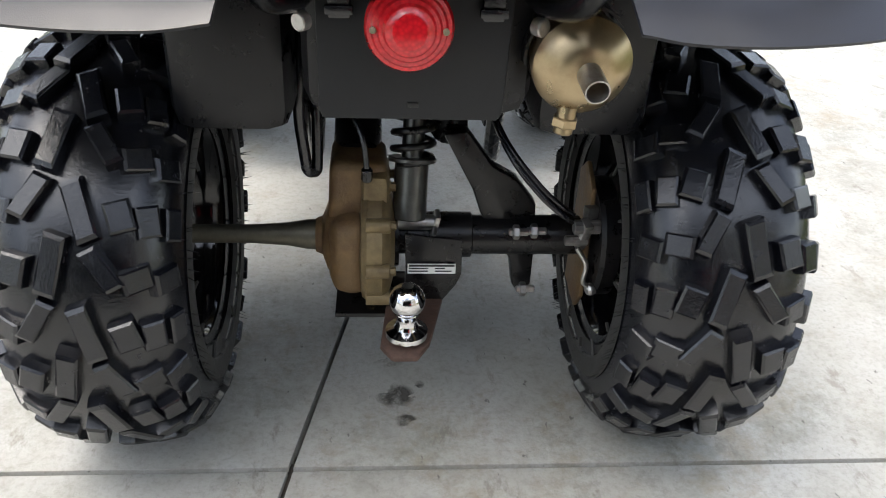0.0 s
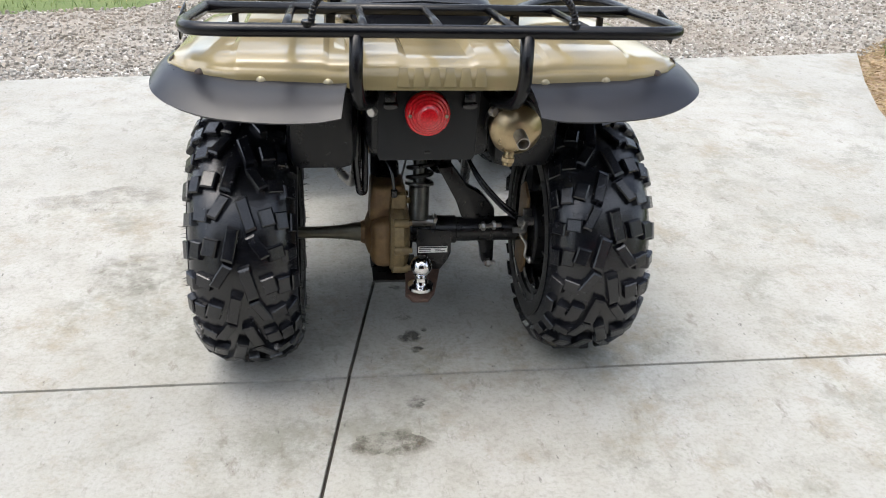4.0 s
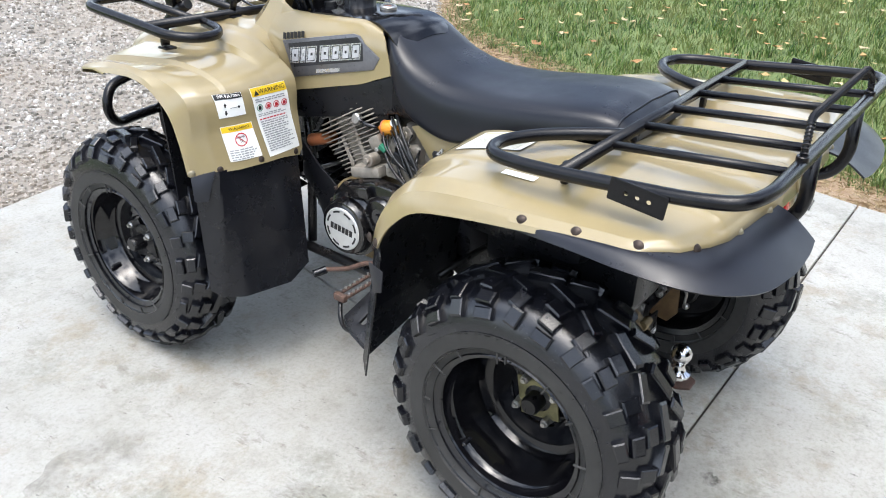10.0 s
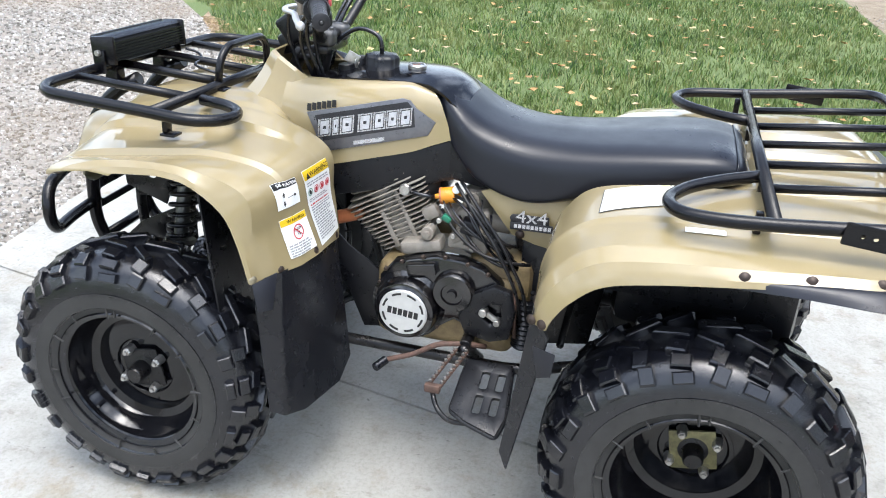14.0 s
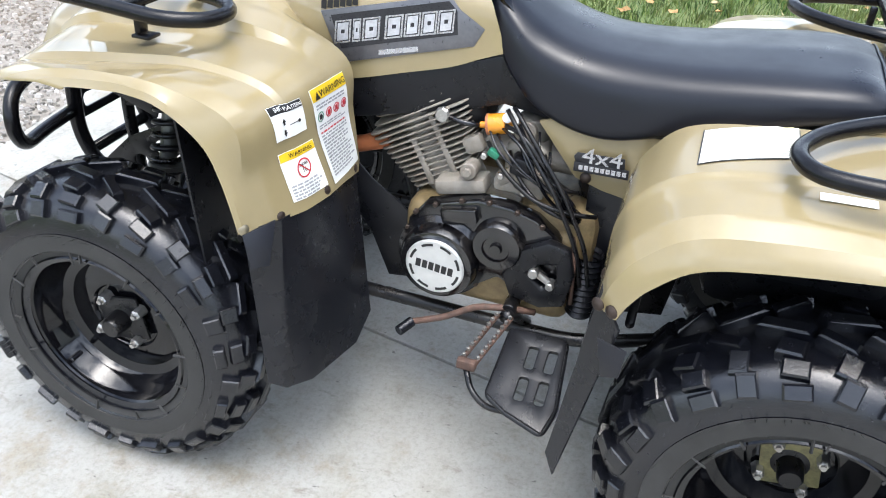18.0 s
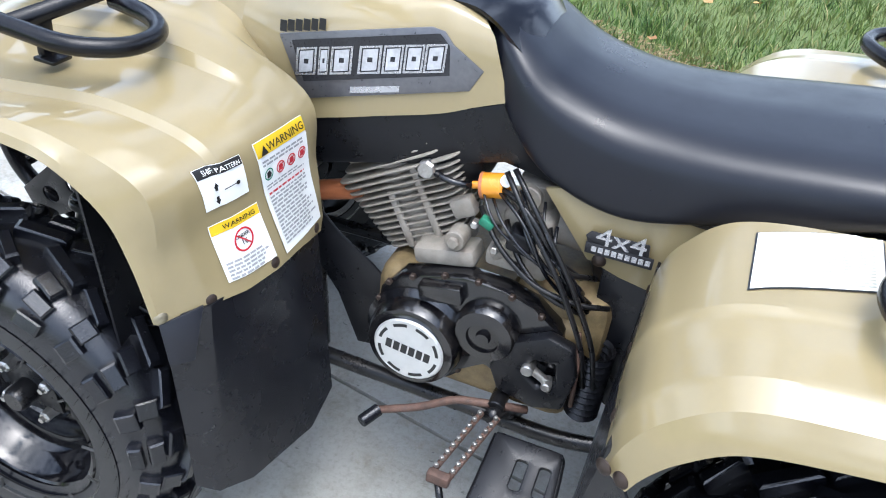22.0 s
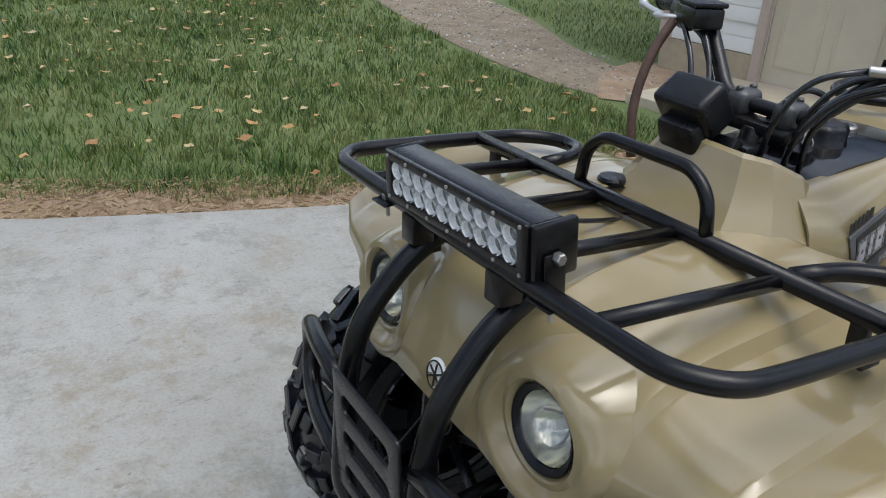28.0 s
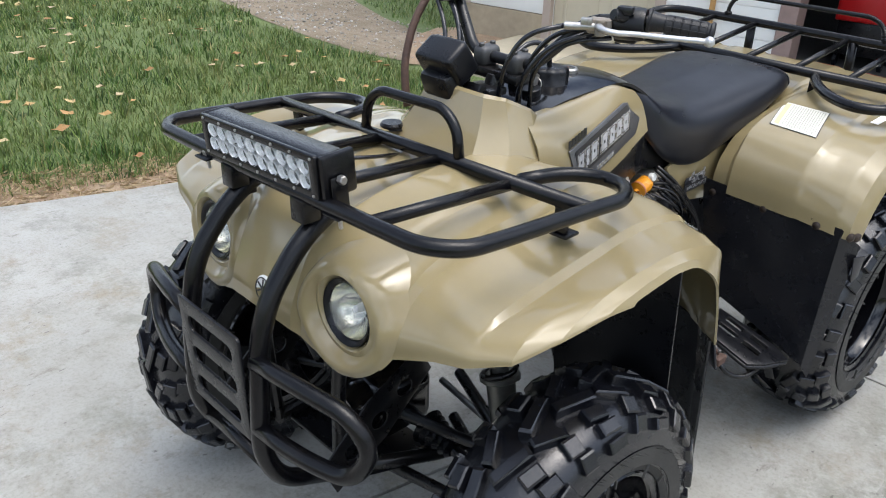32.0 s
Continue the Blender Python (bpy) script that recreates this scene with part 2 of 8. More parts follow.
def concrete():
    m, n, l, p = node_mat("broom_finished_concrete")
    c = place_coords(n)
    big, mid, fine = noise_node(n, l, 1.1, 5, 0.6, coords=c), noise_node(n, l, 9.5, 8, 0.74, coords=c), noise_node(n, l, 90, 4, 0.7, coords=c)
    base = ramp(n, l, big.outputs[0], [(0.3, (0.302, 0.298, 0.275)), (0.7, (0.388, 0.386, 0.364))]).outputs[0]
    blotch = ramp(n, l, mid.outputs[0], [(0.32, (0.66, 0.65, 0.605)), (0.46, (0.90, 0.89, 0.86)), (0.58, (0.98, 0.98, 0.98))]).outputs[0]
    base = mix(n, l, 0.9, base, blotch, "MULTIPLY")
    stain = noise_node(n, l, 2.6, 12, 0.82, coords=c)
    smask = ramp(n, l, stain.outputs[0], [(0.52, (0, 0, 0)), (0.63, (0.8,) * 3)]).outputs[0]
    base = mix(n, l, smask, base, (0.24, 0.208, 0.152))
    moss = noise_node(n, l, 4.2, 12, 0.82, coords=c)
    moss.noise_dimensions = "4D"
    moss.inputs["W"].default_value = 4.2
    gmask = ramp(n, l, moss.outputs[0], [(0.525, (0, 0, 0)), (0.61, (0.7,) * 3)]).outputs[0]
    base = mix(n, l, gmask, base, (0.20, 0.20, 0.17))
    mapping = n.new("ShaderNodeMapping")
    mapping.inputs["Scale"].default_value = (1.0, 0.45, 1.0)
    mapping.inputs["Rotation"].default_value = (0, 0, 0.5)
    l.new(c, mapping.inputs[0])
    scuff = noise_node(n, l, 17, 6, 0.75, coords=mapping.outputs[0])
    kmask = ramp(n, l, scuff.outputs[0], [(0.585, (0, 0, 0)), (0.66, (0.65,) * 3)]).outputs[0]
    base = mix(n, l, kmask, base, (0.18, 0.168, 0.14))
    dash = noise_node(n, l, 62, 3, 0.6, coords=mapping.outputs[0])
    dmask = ramp(n, l, dash.outputs[0], [(0.68, (0, 0, 0)), (0.72, (0.75,) * 3)]).outputs[0]
    base = mix(n, l, dmask, base, (0.10, 0.095, 0.085))
    speck = ramp(n, l, fine.outputs[0], [(0.30, (0.74, 0.73, 0.70)), (0.52, (1, 1, 1))]).outputs[0]
    base = mix(n, l, 0.75, base, speck, "MULTIPLY")
    l.new(base, p.inputs["Base Color"])
    rr = ramp(n, l, mid.outputs[0], [(0.3, (0.55,) * 3), (0.7, (0.8,) * 3)])
    l.new(rr.outputs[0], p.inputs["Roughness"])
    b = n.new("ShaderNodeBump")
    b.inputs["Strength"].default_value, b.inputs["Distance"].default_value = 0.5, 0.003
    mix_h = n.new("ShaderNodeMath")
    mix_h.operation = "ADD"
    l.new(fine.outputs[0], mix_h.inputs[0]), l.new(scuff.outputs[0], mix_h.inputs[1])
    l.new(mix_h.outputs[0], b.inputs["Height"]), l.new(b.outputs[0], p.inputs["Normal"])
    return m


def earth(name, stops, scale, bump=0.6, rough=0.9, fine_scale=120.0):
    m, n, l, p = node_mat(name)
    c = place_coords(n)
    a, b2 = noise_node(n, l, scale, 7, 0.7, coords=c), noise_node(n, l, fine_scale, 5, 0.7, coords=c)
    half = mix(n, l, 0.45, a.outputs[0], b2.outputs[0])
    l.new(ramp(n, l, half, stops).outputs[0], p.inputs["Base Color"])
    p.inputs["Roughness"].default_value = rough
    b = n.new("ShaderNodeBump")
    b.inputs["Strength"].default_value, b.inputs["Distance"].default_value = bump, 0.01
    l.new(b2.outputs[0], b.inputs["Height"]), l.new(b.outputs[0], p.inputs["Normal"])
    return m


def island(name, stops, rough=0.8, patch=None, patch_scale=1.2):
    """Colour that differs from piece to piece of one mesh."""
    m, n, l, p = node_mat(name)
    g = n.new("ShaderNodeNewGeometry")
    col = ramp(n, l, g.outputs["Random Per Island"], stops).outputs[0]
    t = noise_node(n, l, 40, 4, coords=g.outputs["Position"])
    col = mix(n, l, 0.5, col, ramp(n, l, t.outputs[0], [(0.3, (0.7,) * 3), (0.7, (1, 1, 1))]).outputs[0], "MULTIPLY")
    if patch:
        big = noise_node(n, l, patch_scale, 5, 0.65, coords=g.outputs["Position"])
        mask = ramp(n, l, big.outputs[0], [(0.44, (0, 0, 0)), (0.66, (0.75,) * 3)]).outputs[0]
        col = mix(n, l, mask, col, patch)
    l.new(col, p.inputs["Base Color"])
    p.inputs["Roughness"].default_value = rough
    return m


CONCRETE = concrete()
JOINT_DIRT = earth("joint_dirt", [(0.3, (0.02, 0.018, 0.015)), (0.7, (0.06, 0.05, 0.04))], 30)
SOIL = earth("brown_soil", [(0.3, (0.16, 0.10, 0.06)), (0.5, (0.27, 0.19, 0.12)), (0.7, (0.40, 0.32, 0.22))], 5)
LAWN_SOIL = earth("lawn_soil", [(0.3, (0.06, 0.085, 0.025)), (0.55, (0.11, 0.15, 0.045)), (0.75, (0.20, 0.17, 0.08))], 1.6)
GRAVEL_BED = earth("gravel_bed", [(0.28, (0.12, 0.102, 0.082)), (0.5, (0.25, 0.225, 0.19)), (0.72, (0.39, 0.365, 0.33))], 1.2, bump=1.0, fine_scale=55)
PATH_DIRT = earth("path_dirt", [(0.3, (0.11, 0.083, 0.050)), (0.5, (0.21, 0.168, 0.115)), (0.7, (0.32, 0.275, 0.205))], 4.0, bump=1.0, fine_scale=60)
STONES = island("limestone_chips", [(0.0, (0.10, 0.092, 0.078)), (0.35, (0.25, 0.233, 0.205)), (0.75, (0.40, 0.382, 0.350)), (1.0, (0.60, 0.585, 0.55))], patch=(0.27, 0.22, 0.165), patch_scale=0.7)
GRASS = island("grass_blades", [(0.0, (0.013, 0.038, 0.007)), (0.4, (0.054, 0.120, 0.019)), (0.75, (0.128, 0.212, 0.040)), (0.92, (0.24, 0.265, 0.078)), (1.0, (0.42, 0.34, 0.17))], 0.5, patch=(0.185, 0.21, 0.066), patch_scale=1.7)
LEAVES = island("fallen_leaves", [(0.0, (0.26, 0.13, 0.05)), (0.4, (0.40, 0.24, 0.09)), (0.7, (0.46, 0.36, 0.17)), (1.0, (0.42, 0.33, 0.22))], 0.7)
STRAW = island("dry_straw", [(0.0, (0.28, 0.19, 0.10)), (1.0, (0.46, 0.37, 0.22))], 0.8)
STOOP = plain("tan_concrete", (0.42, 0.37, 0.27), 0.8, vary=0.12, grain=12, bump=0.3, bump_scale=120)
SIDING = plain("white_vinyl_siding", (0.72, 0.72, 0.69), 0.45, vary=0.04, grain=6, dirt=(0.5, 0.46, 0.38), dirt_scale=3, dirt_amount=0.2)
TRIM = plain("beige_trim", (0.42, 0.345, 0.29), 0.6, vary=0.08, grain=12)
DOOR_PAINT = plain("beige_steel_door", (0.50, 0.45, 0.34), 0.5, vary=0.06, grain=8)
BLOCK = plain("tan_foundation_block", (0.36, 0.30, 0.21), 0.85, vary=0.15, grain=20, bump=0.4, bump_scale=100)
# interior lining near black: the room's shade is put into its colour
ROOM_SHADE = plain("garage_shade_colour", (0.06, 0.058, 0.055), 0.9, vary=0.2, grain=4)
BROWN_POST = plain("brown_door_jamb", (0.24, 0.17, 0.15), 0.6, vary=0.15, grain=20)
ROOFING = plain("grey_shingle", (0.10, 0.10, 0.10), 0.9, vary=0.25, grain=20)


# ---------------------------------------------------------------- mesh tools
def shade(bm, angle=0.6):
    for f in bm.faces:
        f.smooth = True
    for e in bm.edges:
        e.smooth = not (len(e.link_faces) == 2 and e.calc_face_angle(0) > angle)


def part(name, bm, material, parent=None, label="", angle=0.6):
    """One mesh object under a thing or a part."""
    shade(bm, angle)
    me = bpy.data.meshes.new(name)
    bm.to_mesh(me)
    bm.free()
    me.materials.append(material)
    ob = new(name, me)
    if parent is not None:
        ob.parent = parent
    return tagged(ob, label)


def share(name, me, m, parent, label=""):
    ob = new(name, me)
    ob.parent = parent
    ob.matrix_local = m
    return tagged(ob, label)


def thing(name, label, category, group="", kind=""):
    return tagged(new(name), label, category, group, kind)


def join(*bms):
    out = bms[0]
    for b in bms[1:]:
        me = bpy.data.meshes.new("tmp")
        b.to_mesh(me)
        b.free()
        out.from_mesh(me)
        bpy.data.meshes.remove(me)
    return out


def mirrored(bm):
    me = bpy.data.meshes.new("tmp")
    bm.to_mesh(me)
    out = bmesh.new()
    out.from_mesh(me)
    bpy.data.meshes.remove(me)
    bmesh.ops.scale(out, vec=(-1, 1, 1), verts=out.verts)
    bmesh.ops.reverse_faces(out, faces=out.faces)
    return out


def box(c, s, rot=(0, 0, 0), bevel=0.004, seg=2):
    bm = bmesh.new()
    bmesh.ops.create_cube(bm, size=1.0, matrix=Matrix.Diagonal((*s, 1)))
    if bevel:
        bmesh.ops.bevel(bm, geom=bm.edges[:], offset=min(bevel, min(s) * 0.45), segments=seg, affect="EDGES", profile=0.5)
    bm.transform(pose(*c, *rot))
    return bm


def turned(profile, a, b, n=24, closed=False):
    """A body of revolution about the line from a to b: rows of radius and distance along it."""
    a, b = Vector(a), Vector(b)
    q = (b - a).to_track_quat("Z", "Y").to_matrix().to_4x4()
    bm = bmesh.new()
    rings = []
    for r, h in profile:
        if r < 1e-6:
            rings.append([bm.verts.new((0, 0, h))])
        else:
            rings.append([bm.verts.new((r * math.cos(t), r * math.sin(t), h)) for t in (2 * math.pi * k / n for k in range(n))])
    pairs = list(zip(rings, rings[1:])) + ([(rings[-1], rings[0])] if closed else [])
    for p, r in pairs:
        for k in range(n):
            j = (k + 1) % n
            if len(p) == 1 and len(r) > 1:
                bm.faces.new((p[0], r[k], r[j]))
            elif len(r) == 1 and len(p) > 1:
                bm.faces.new((p[k], r[0], p[j]))
            elif len(p) > 1:
                bm.faces.new((p[k], p[j], r[j], r[k]))
    bmesh.ops.recalc_face_normals(bm, faces=bm.faces)
    bm.transform(Matrix.Translation(a) @ q)
    return bm


def rod(a, b, r, n=16, bevel=0.0015):
    h = (Vector(b) - Vector(a)).length
    e = min(bevel, r * 0.4, h * 0.3)
    return turned([(0, 0), (r - e, 0), (r, e), (r, h - e), (r - e, h), (0, h)], a, b, n)


def ball(c, r, n=20, squash=1.0):
    bm = bmesh.new()
    bmesh.ops.create_uvsphere(bm, u_segments=n, v_segments=n // 2, radius=r)
    bmesh.ops.scale(bm, vec=(1, 1, squash), verts=bm.verts)
    bm.transform(Matrix.Translation(c))
    return bm


def rounded(points, bend, steps=6):
    """A polyline with its corners rounded off."""
    pts = [Vector(p) for p in points]
    out = [pts[0]]
    for a, b, c in zip(pts, pts[1:], pts[2:]):
        d = min(bend, (a - b).length * 0.49, (c - b).length * 0.49)
        p, q = b + (a - b).normalized() * d, b + (c - b).normalized() * d
        out += [p.lerp(b, k / steps).lerp(b.lerp(q, k / steps), k / steps) for k in range(steps + 1)]
    return out + [pts[-1]]


def tube(points, r, bend=0.04, n=10, caps=True, steps=6, close=False):
    pts = rounded(points, bend, steps) if bend else [Vector(p) for p in points]
    clean = [pts[0]]
    for p in pts[1:]:
        if (p - clean[-1]).length > 1e-4:
            clean.append(p)
    pts = clean
    bm = bmesh.new()
    side = None
    rings = []
    for k, p in enumerate(pts):
        d = (pts[min(k + 1, len(pts) - 1)] - pts[max(k - 1, 0)]).normalized()
        if side is None:
            side = d.orthogonal().normalized()
        side = (side - d * side.dot(d)).normalized()
        up = d.cross(side)
        rings.append([bm.verts.new(p + r * (math.cos(t) * side + math.sin(t) * up)) for t in (2 * math.pi * j / n for j in range(n))])
    for a, b in zip(rings, rings[1:]):
        for j in range(n):
            bm.faces.new((a[j], a[(j + 1) % n], b[(j + 1) % n], b[j]))
    if caps:
        bm.faces.new(rings[0][::-1]), bm.faces.new(rings[-1])
    return bm


def slab(outline, m, depth, bevel=0.0, holes=()):
    """A flat plate: an outline in its own plane, pushed along its own z, with holes cut right through."""
    bm = bmesh.new()
    if holes:
        edges = []
        for ring in (outline, *holes):
            vs = [bm.verts.new((x, y, 0)) for x, y in ring]
            edges += [bm.edges.new((a, b)) for a, b in zip(vs, vs[1:] + vs[:1])]
        bmesh.ops.triangle_fill(bm, use_beauty=True, use_dissolve=False, edges=edges)
    else:
        bm.faces.new([bm.verts.new((x, y, 0)) for x, y in outline])
    bmesh.ops.recalc_face_normals(bm, faces=bm.faces)
    if bm.faces[:][0].normal.z < 0:
        bmesh.ops.reverse_faces(bm, faces=bm.faces)
    geom = bmesh.ops.extrude_face_region(bm, geom=bm.faces[:])
    bmesh.ops.translate(bm, vec=(0, 0, depth), verts=[v for v in geom["geom"] if isinstance(v, bmesh.types.BMVert)])
    bmesh.ops.recalc_face_normals(bm, faces=bm.faces)
    if bevel:
        sharp = [e for e in bm.edges if len(e.link_faces) == 2 and e.calc_face_angle(0) > 0.7]
        bmesh.ops.bevel(bm, geom=sharp, offset=bevel, segments=2, affect="EDGES", profile=0.5)
    bm.transform(m)
    return bm


def disc_points(r, n=16, cx=0.0, cy=0.0):
    return [(cx + r * math.cos(2 * math.pi * k / n), cy + r * math.sin(2 * math.pi * k / n)) for k in range(n)]


def rect(x0, y0, x1, y1, r=0.0):
    if not r:
        return [(x0, y0), (x1, y0), (x1, y1), (x0, y1)]
    out = []
    for cx, cy, a in ((x1 - r, y0 + r, -90), (x1 - r, y1 - r, 0), (x0 + r, y1 - r, 90), (x0 + r, y0 + r, 180)):
        out += [(cx + r * math.cos(radians(a + k * 30)), cy + r * math.sin(radians(a + k * 30))) for k in range(4)]
    return out


def axes(o, u, v):
    """A frame with its origin at o, x along u and y near v."""
    u = Vector(u).normalized()
    w = u.cross(Vector(v)).normalized()
    m = Matrix((u, w.cross(u), w)).transposed().to_4x4()
    m.translation = Vector(o)
    return m


def sheet(grid, thick=0.003, flip=False, keep=None):
    """A curved skin through rows of points, with a thickness."""
    bm = bmesh.new()
    vs = [[bm.verts.new(p) for p in row] for row in grid]
    for a, b in zip(vs, vs[1:]):
        for k in range(len(a) - 1):
            q = (a[k], a[k + 1], b[k + 1], b[k])
            if len({tuple(round(c, 6) for c in v.co) for v in q}) == 4 and (keep is None or keep(sum((v.co for v in q), Vector()) / 4)):
                bm.faces.new(q[::-1] if flip else q)
    bmesh.ops.remove_doubles(bm, verts=bm.verts, dist=1e-5)
    bm.normal_update()
    if thick:
        bmesh.ops.solidify(bm, geom=bm.faces[:], thickness=thick)
    return bm


def smooth_line(points, count):
    """Even samples of a smooth curve through the points."""
    p = np.array(points, float)
    ext = np.vstack([2 * p[0] - p[1], p, 2 * p[-1] - p[-2]])
    out = []
    for s in np.linspace(0, len(p) - 1 - 1e-9, count):
        k, t = int(s), s - int(s)
        a, b, c, d = ext[k:k + 4]
        out.append(0.5 * (2 * b + (c - a) * t + (2 * a - 5 * b + 4 * c - d) * t * t + (3 * b - a - 3 * c + d) * t ** 3))
    return np.array(out)


def lettering(text, m, size, depth=0.0006, squeeze=1.0):
    cu = bpy.data.curves.new("t", "FONT")
    cu.body, cu.size, cu.extrude, cu.align_x, cu.align_y = text, size, depth, "CENTER", "CENTER"
    cu.resolution_u = 2
    ob = bpy.data.objects.new("t", cu)
    scene.collection.objects.link(ob)
    bpy.context.view_layer.update()
    me = bpy.data.meshes.new_from_object(ob.evaluated_get(bpy.context.evaluated_depsgraph_get()))
    bpy.data.objects.remove(ob)
    bm = bmesh.new()
    bm.from_mesh(me)
    bpy.data.meshes.remove(me)
    bmesh.ops.scale(bm, vec=(squeeze, 1, 1), verts=bm.verts)
    bm.transform(m)
    return bm


def bars(rects, m, depth=0.0006):
    """Several flat marks of one print in one mesh."""
    return join(*[slab(rect(*r), m, depth) for r in rects])


# ---------------------------------------------------------------- the ground
def flat(outline, z, thick=0.0):
    bm = bmesh.new()
    bm.faces.new([bm.verts.new((x, y, z)) for x, y in outline])
    bmesh.ops.recalc_face_normals(bm, faces=bm.faces)
    if bm.faces[:][0].normal.z < 0:
        bmesh.ops.reverse_faces(bm, faces=bm.faces)
    if thick:
        geom = bmesh.ops.extrude_face_region(bm, geom=bm.faces[:])
        bmesh.ops.translate(bm, vec=(0, 0, -thick), verts=[v for v in geom["geom"] if isinstance(v, bmesh.types.BMVert)])
        bmesh.ops.recalc_face_normals(bm, faces=bm.faces)
    return bm


tagged(part("ground", flat([(-600, -600), (600, -600), (600, 600), (-600, 600)], -0.035), LAWN_SOIL), "mown lawn soil under the grass", "ground", kind="structure")
# the gravel drive beyond the pad
tagged(part("road", flat([(-40, -6), (-6, -4), (-6, 1.4), (2.70, 2.40), (2.92, 2.72), (4.9, 4.2), (9.5, 8.2), (16, 16), (30, 40), (14, 40), (3, 14), (-0.6, 5.1), (-1.45, 3.75), (-3.2, 3.3), (-8, 2.6), (-40, 2)], -0.024), GRAVEL_BED), "grey limestone gravel drive", "gravel drive", kind="structure")
tagged(part("ground_strip", flat([(3.08, 2.94), (2.90, 2.72), (2.45, 1.95), (2.2, 1.42), (2.07, 0.87), (1.95, 0.4), (1.85, -0.2), (1.80, -0.7), (1.76, -2.9), (2.2, -2.9), (2.3, -1.3), (2.28, -0.6), (2.27, -0.2), (2.36, 0.3), (2.51, 0.8), (2.71, 1.4), (2.96, 1.95), (3.25, 2.7), (3.75, 3.2), (5.2, 4.3), (4.9, 4.2)], -0.027), SOIL), "bare brown soil along the pad's edge", "soil", kind="structure")
tagged(part("footpath", flat([(3.05, -1.8), (3.2, -1.65), (3.6, -1.55), (4.2, -1.55), (4.9, -1.6), (5.9, -1.75), (7.0, -1.95), (12, -1.9), (12, -3.4), (8, -3.4), (6.6, -3.16), (5.7, -2.95), (4.5, -2.5), (3.9, -2.35), (3.5, -2.35), (3.1, -2.6)], -0.028), PATH_DIRT), "worn path of gravel and soil across the lawn", "path", kind="structure")
tagged(part("ground_patch", flat([(3.0, -1.75), (3.15, -1.6), (3.5, -1.9), (3.8, -2.3), (3.9, -2.6), (3.75, -2.85), (3.4, -2.95), (3.0, -2.75)], -0.026), SOIL), "bare soil by the building's corner", "soil", kind="structure")

# the concrete pad, cut into slabs by two joints
def joint_x(y):
    return -0.176 + 0.188 * (y + 0.193)


def joint_y(x):
    return -0.193 + 0.0 * x


G = 0.0040
front_edge = [(-6.0, 1.66), (-1.25, 2.24)]
right_edge = [(2.95, 2.76), (2.66, 2.20), (2.46, 1.75), (2.31, 1.28), (2.19, 0.90), (2.11, 0.60), (2.00, 0.20), (1.935, -0.12)]
xc, yc = joint_x(-0.193), joint_y(-0.176)
slabs = [
    [(joint_x(2.435) + G, 2.435), *right_edge, (1.925, joint_y(1.88) + G), (xc + G, yc + G)],
    [(joint_x(2.435) - G, 2.435), (xc - G, yc + G), (-6.0, joint_y(-6) + G), *front_edge],
    [(xc + G, yc - G), (1.925, joint_y(1.88) - G), (1.86, -0.8), (1.80, -2.92), (joint_x(-2.9) + G, -3.2)],
    [(xc - G, yc - G), (joint_x(-2.9) - G, -3.2), (-6.0, -3.6), (-6.0, joint_y(-6) - G)],
]
pavement = tagged(new("pavement"), "light grey broom-finished concrete pad with dark joints", "concrete pad", kind="structure")
for outline in slabs:
    bm = flat(outline, 0.0, 0.12)
    top = [e for e in bm.edges if all(v.co.z > -0.001 for v in e.verts)]
    bmesh.ops.bevel(bm, geom=top, offset=0.0025, segments=2, affect="EDGES", profile=0.5)
    part("concrete_slab", bm, CONCRETE, pavement)
part("joint_filler", join(flat([(xc - 0.02, -3.1), (xc + 0.02, -3.1), (joint_x(2.37) + 0.02, 2.37), (joint_x(2.37) - 0.02, 2.37)], -0.010),
                          flat([(-5.9, joint_y(-5.9) - 0.02), (1.87, joint_y(1.87) - 0.02), (1.87, joint_y(1.87) + 0.02), (-5.9, joint_y(-5.9) + 0.02)], -0.0105),
                          flat([(joint_x(-3.1) - 0.03, -3.1), (joint_x(-3.1) + 0.03, -3.1), (xc + 0.02, yc), (xc - 0.02, yc)], -0.011)), JOINT_DIRT, pavement, "dark dirt packed in the joints")


def stain(cx, cy, rx, ry, seed, name, colour_mat, z=0.0012, label="dark wet stain on the concrete"):
    rng = random.Random(seed)
    ph = [rng.uniform(0, 6.28) for _ in range(4)]
    ring = []
    for k in range(40):
        t = 2 * math.pi * k / 40
        w = 1 + 0.22 * math.sin(2 * t + ph[0]) + 0.16 * math.sin(3 * t + ph[1]) + 0.12 * math.sin(5 * t + ph[2]) + 0.09 * math.sin(9 * t + ph[3])
        ring.append((cx + rx * w * math.cos(t), cy + ry * w * math.sin(t)))
    return part(name, flat(ring, z), colour_mat, pavement, label)


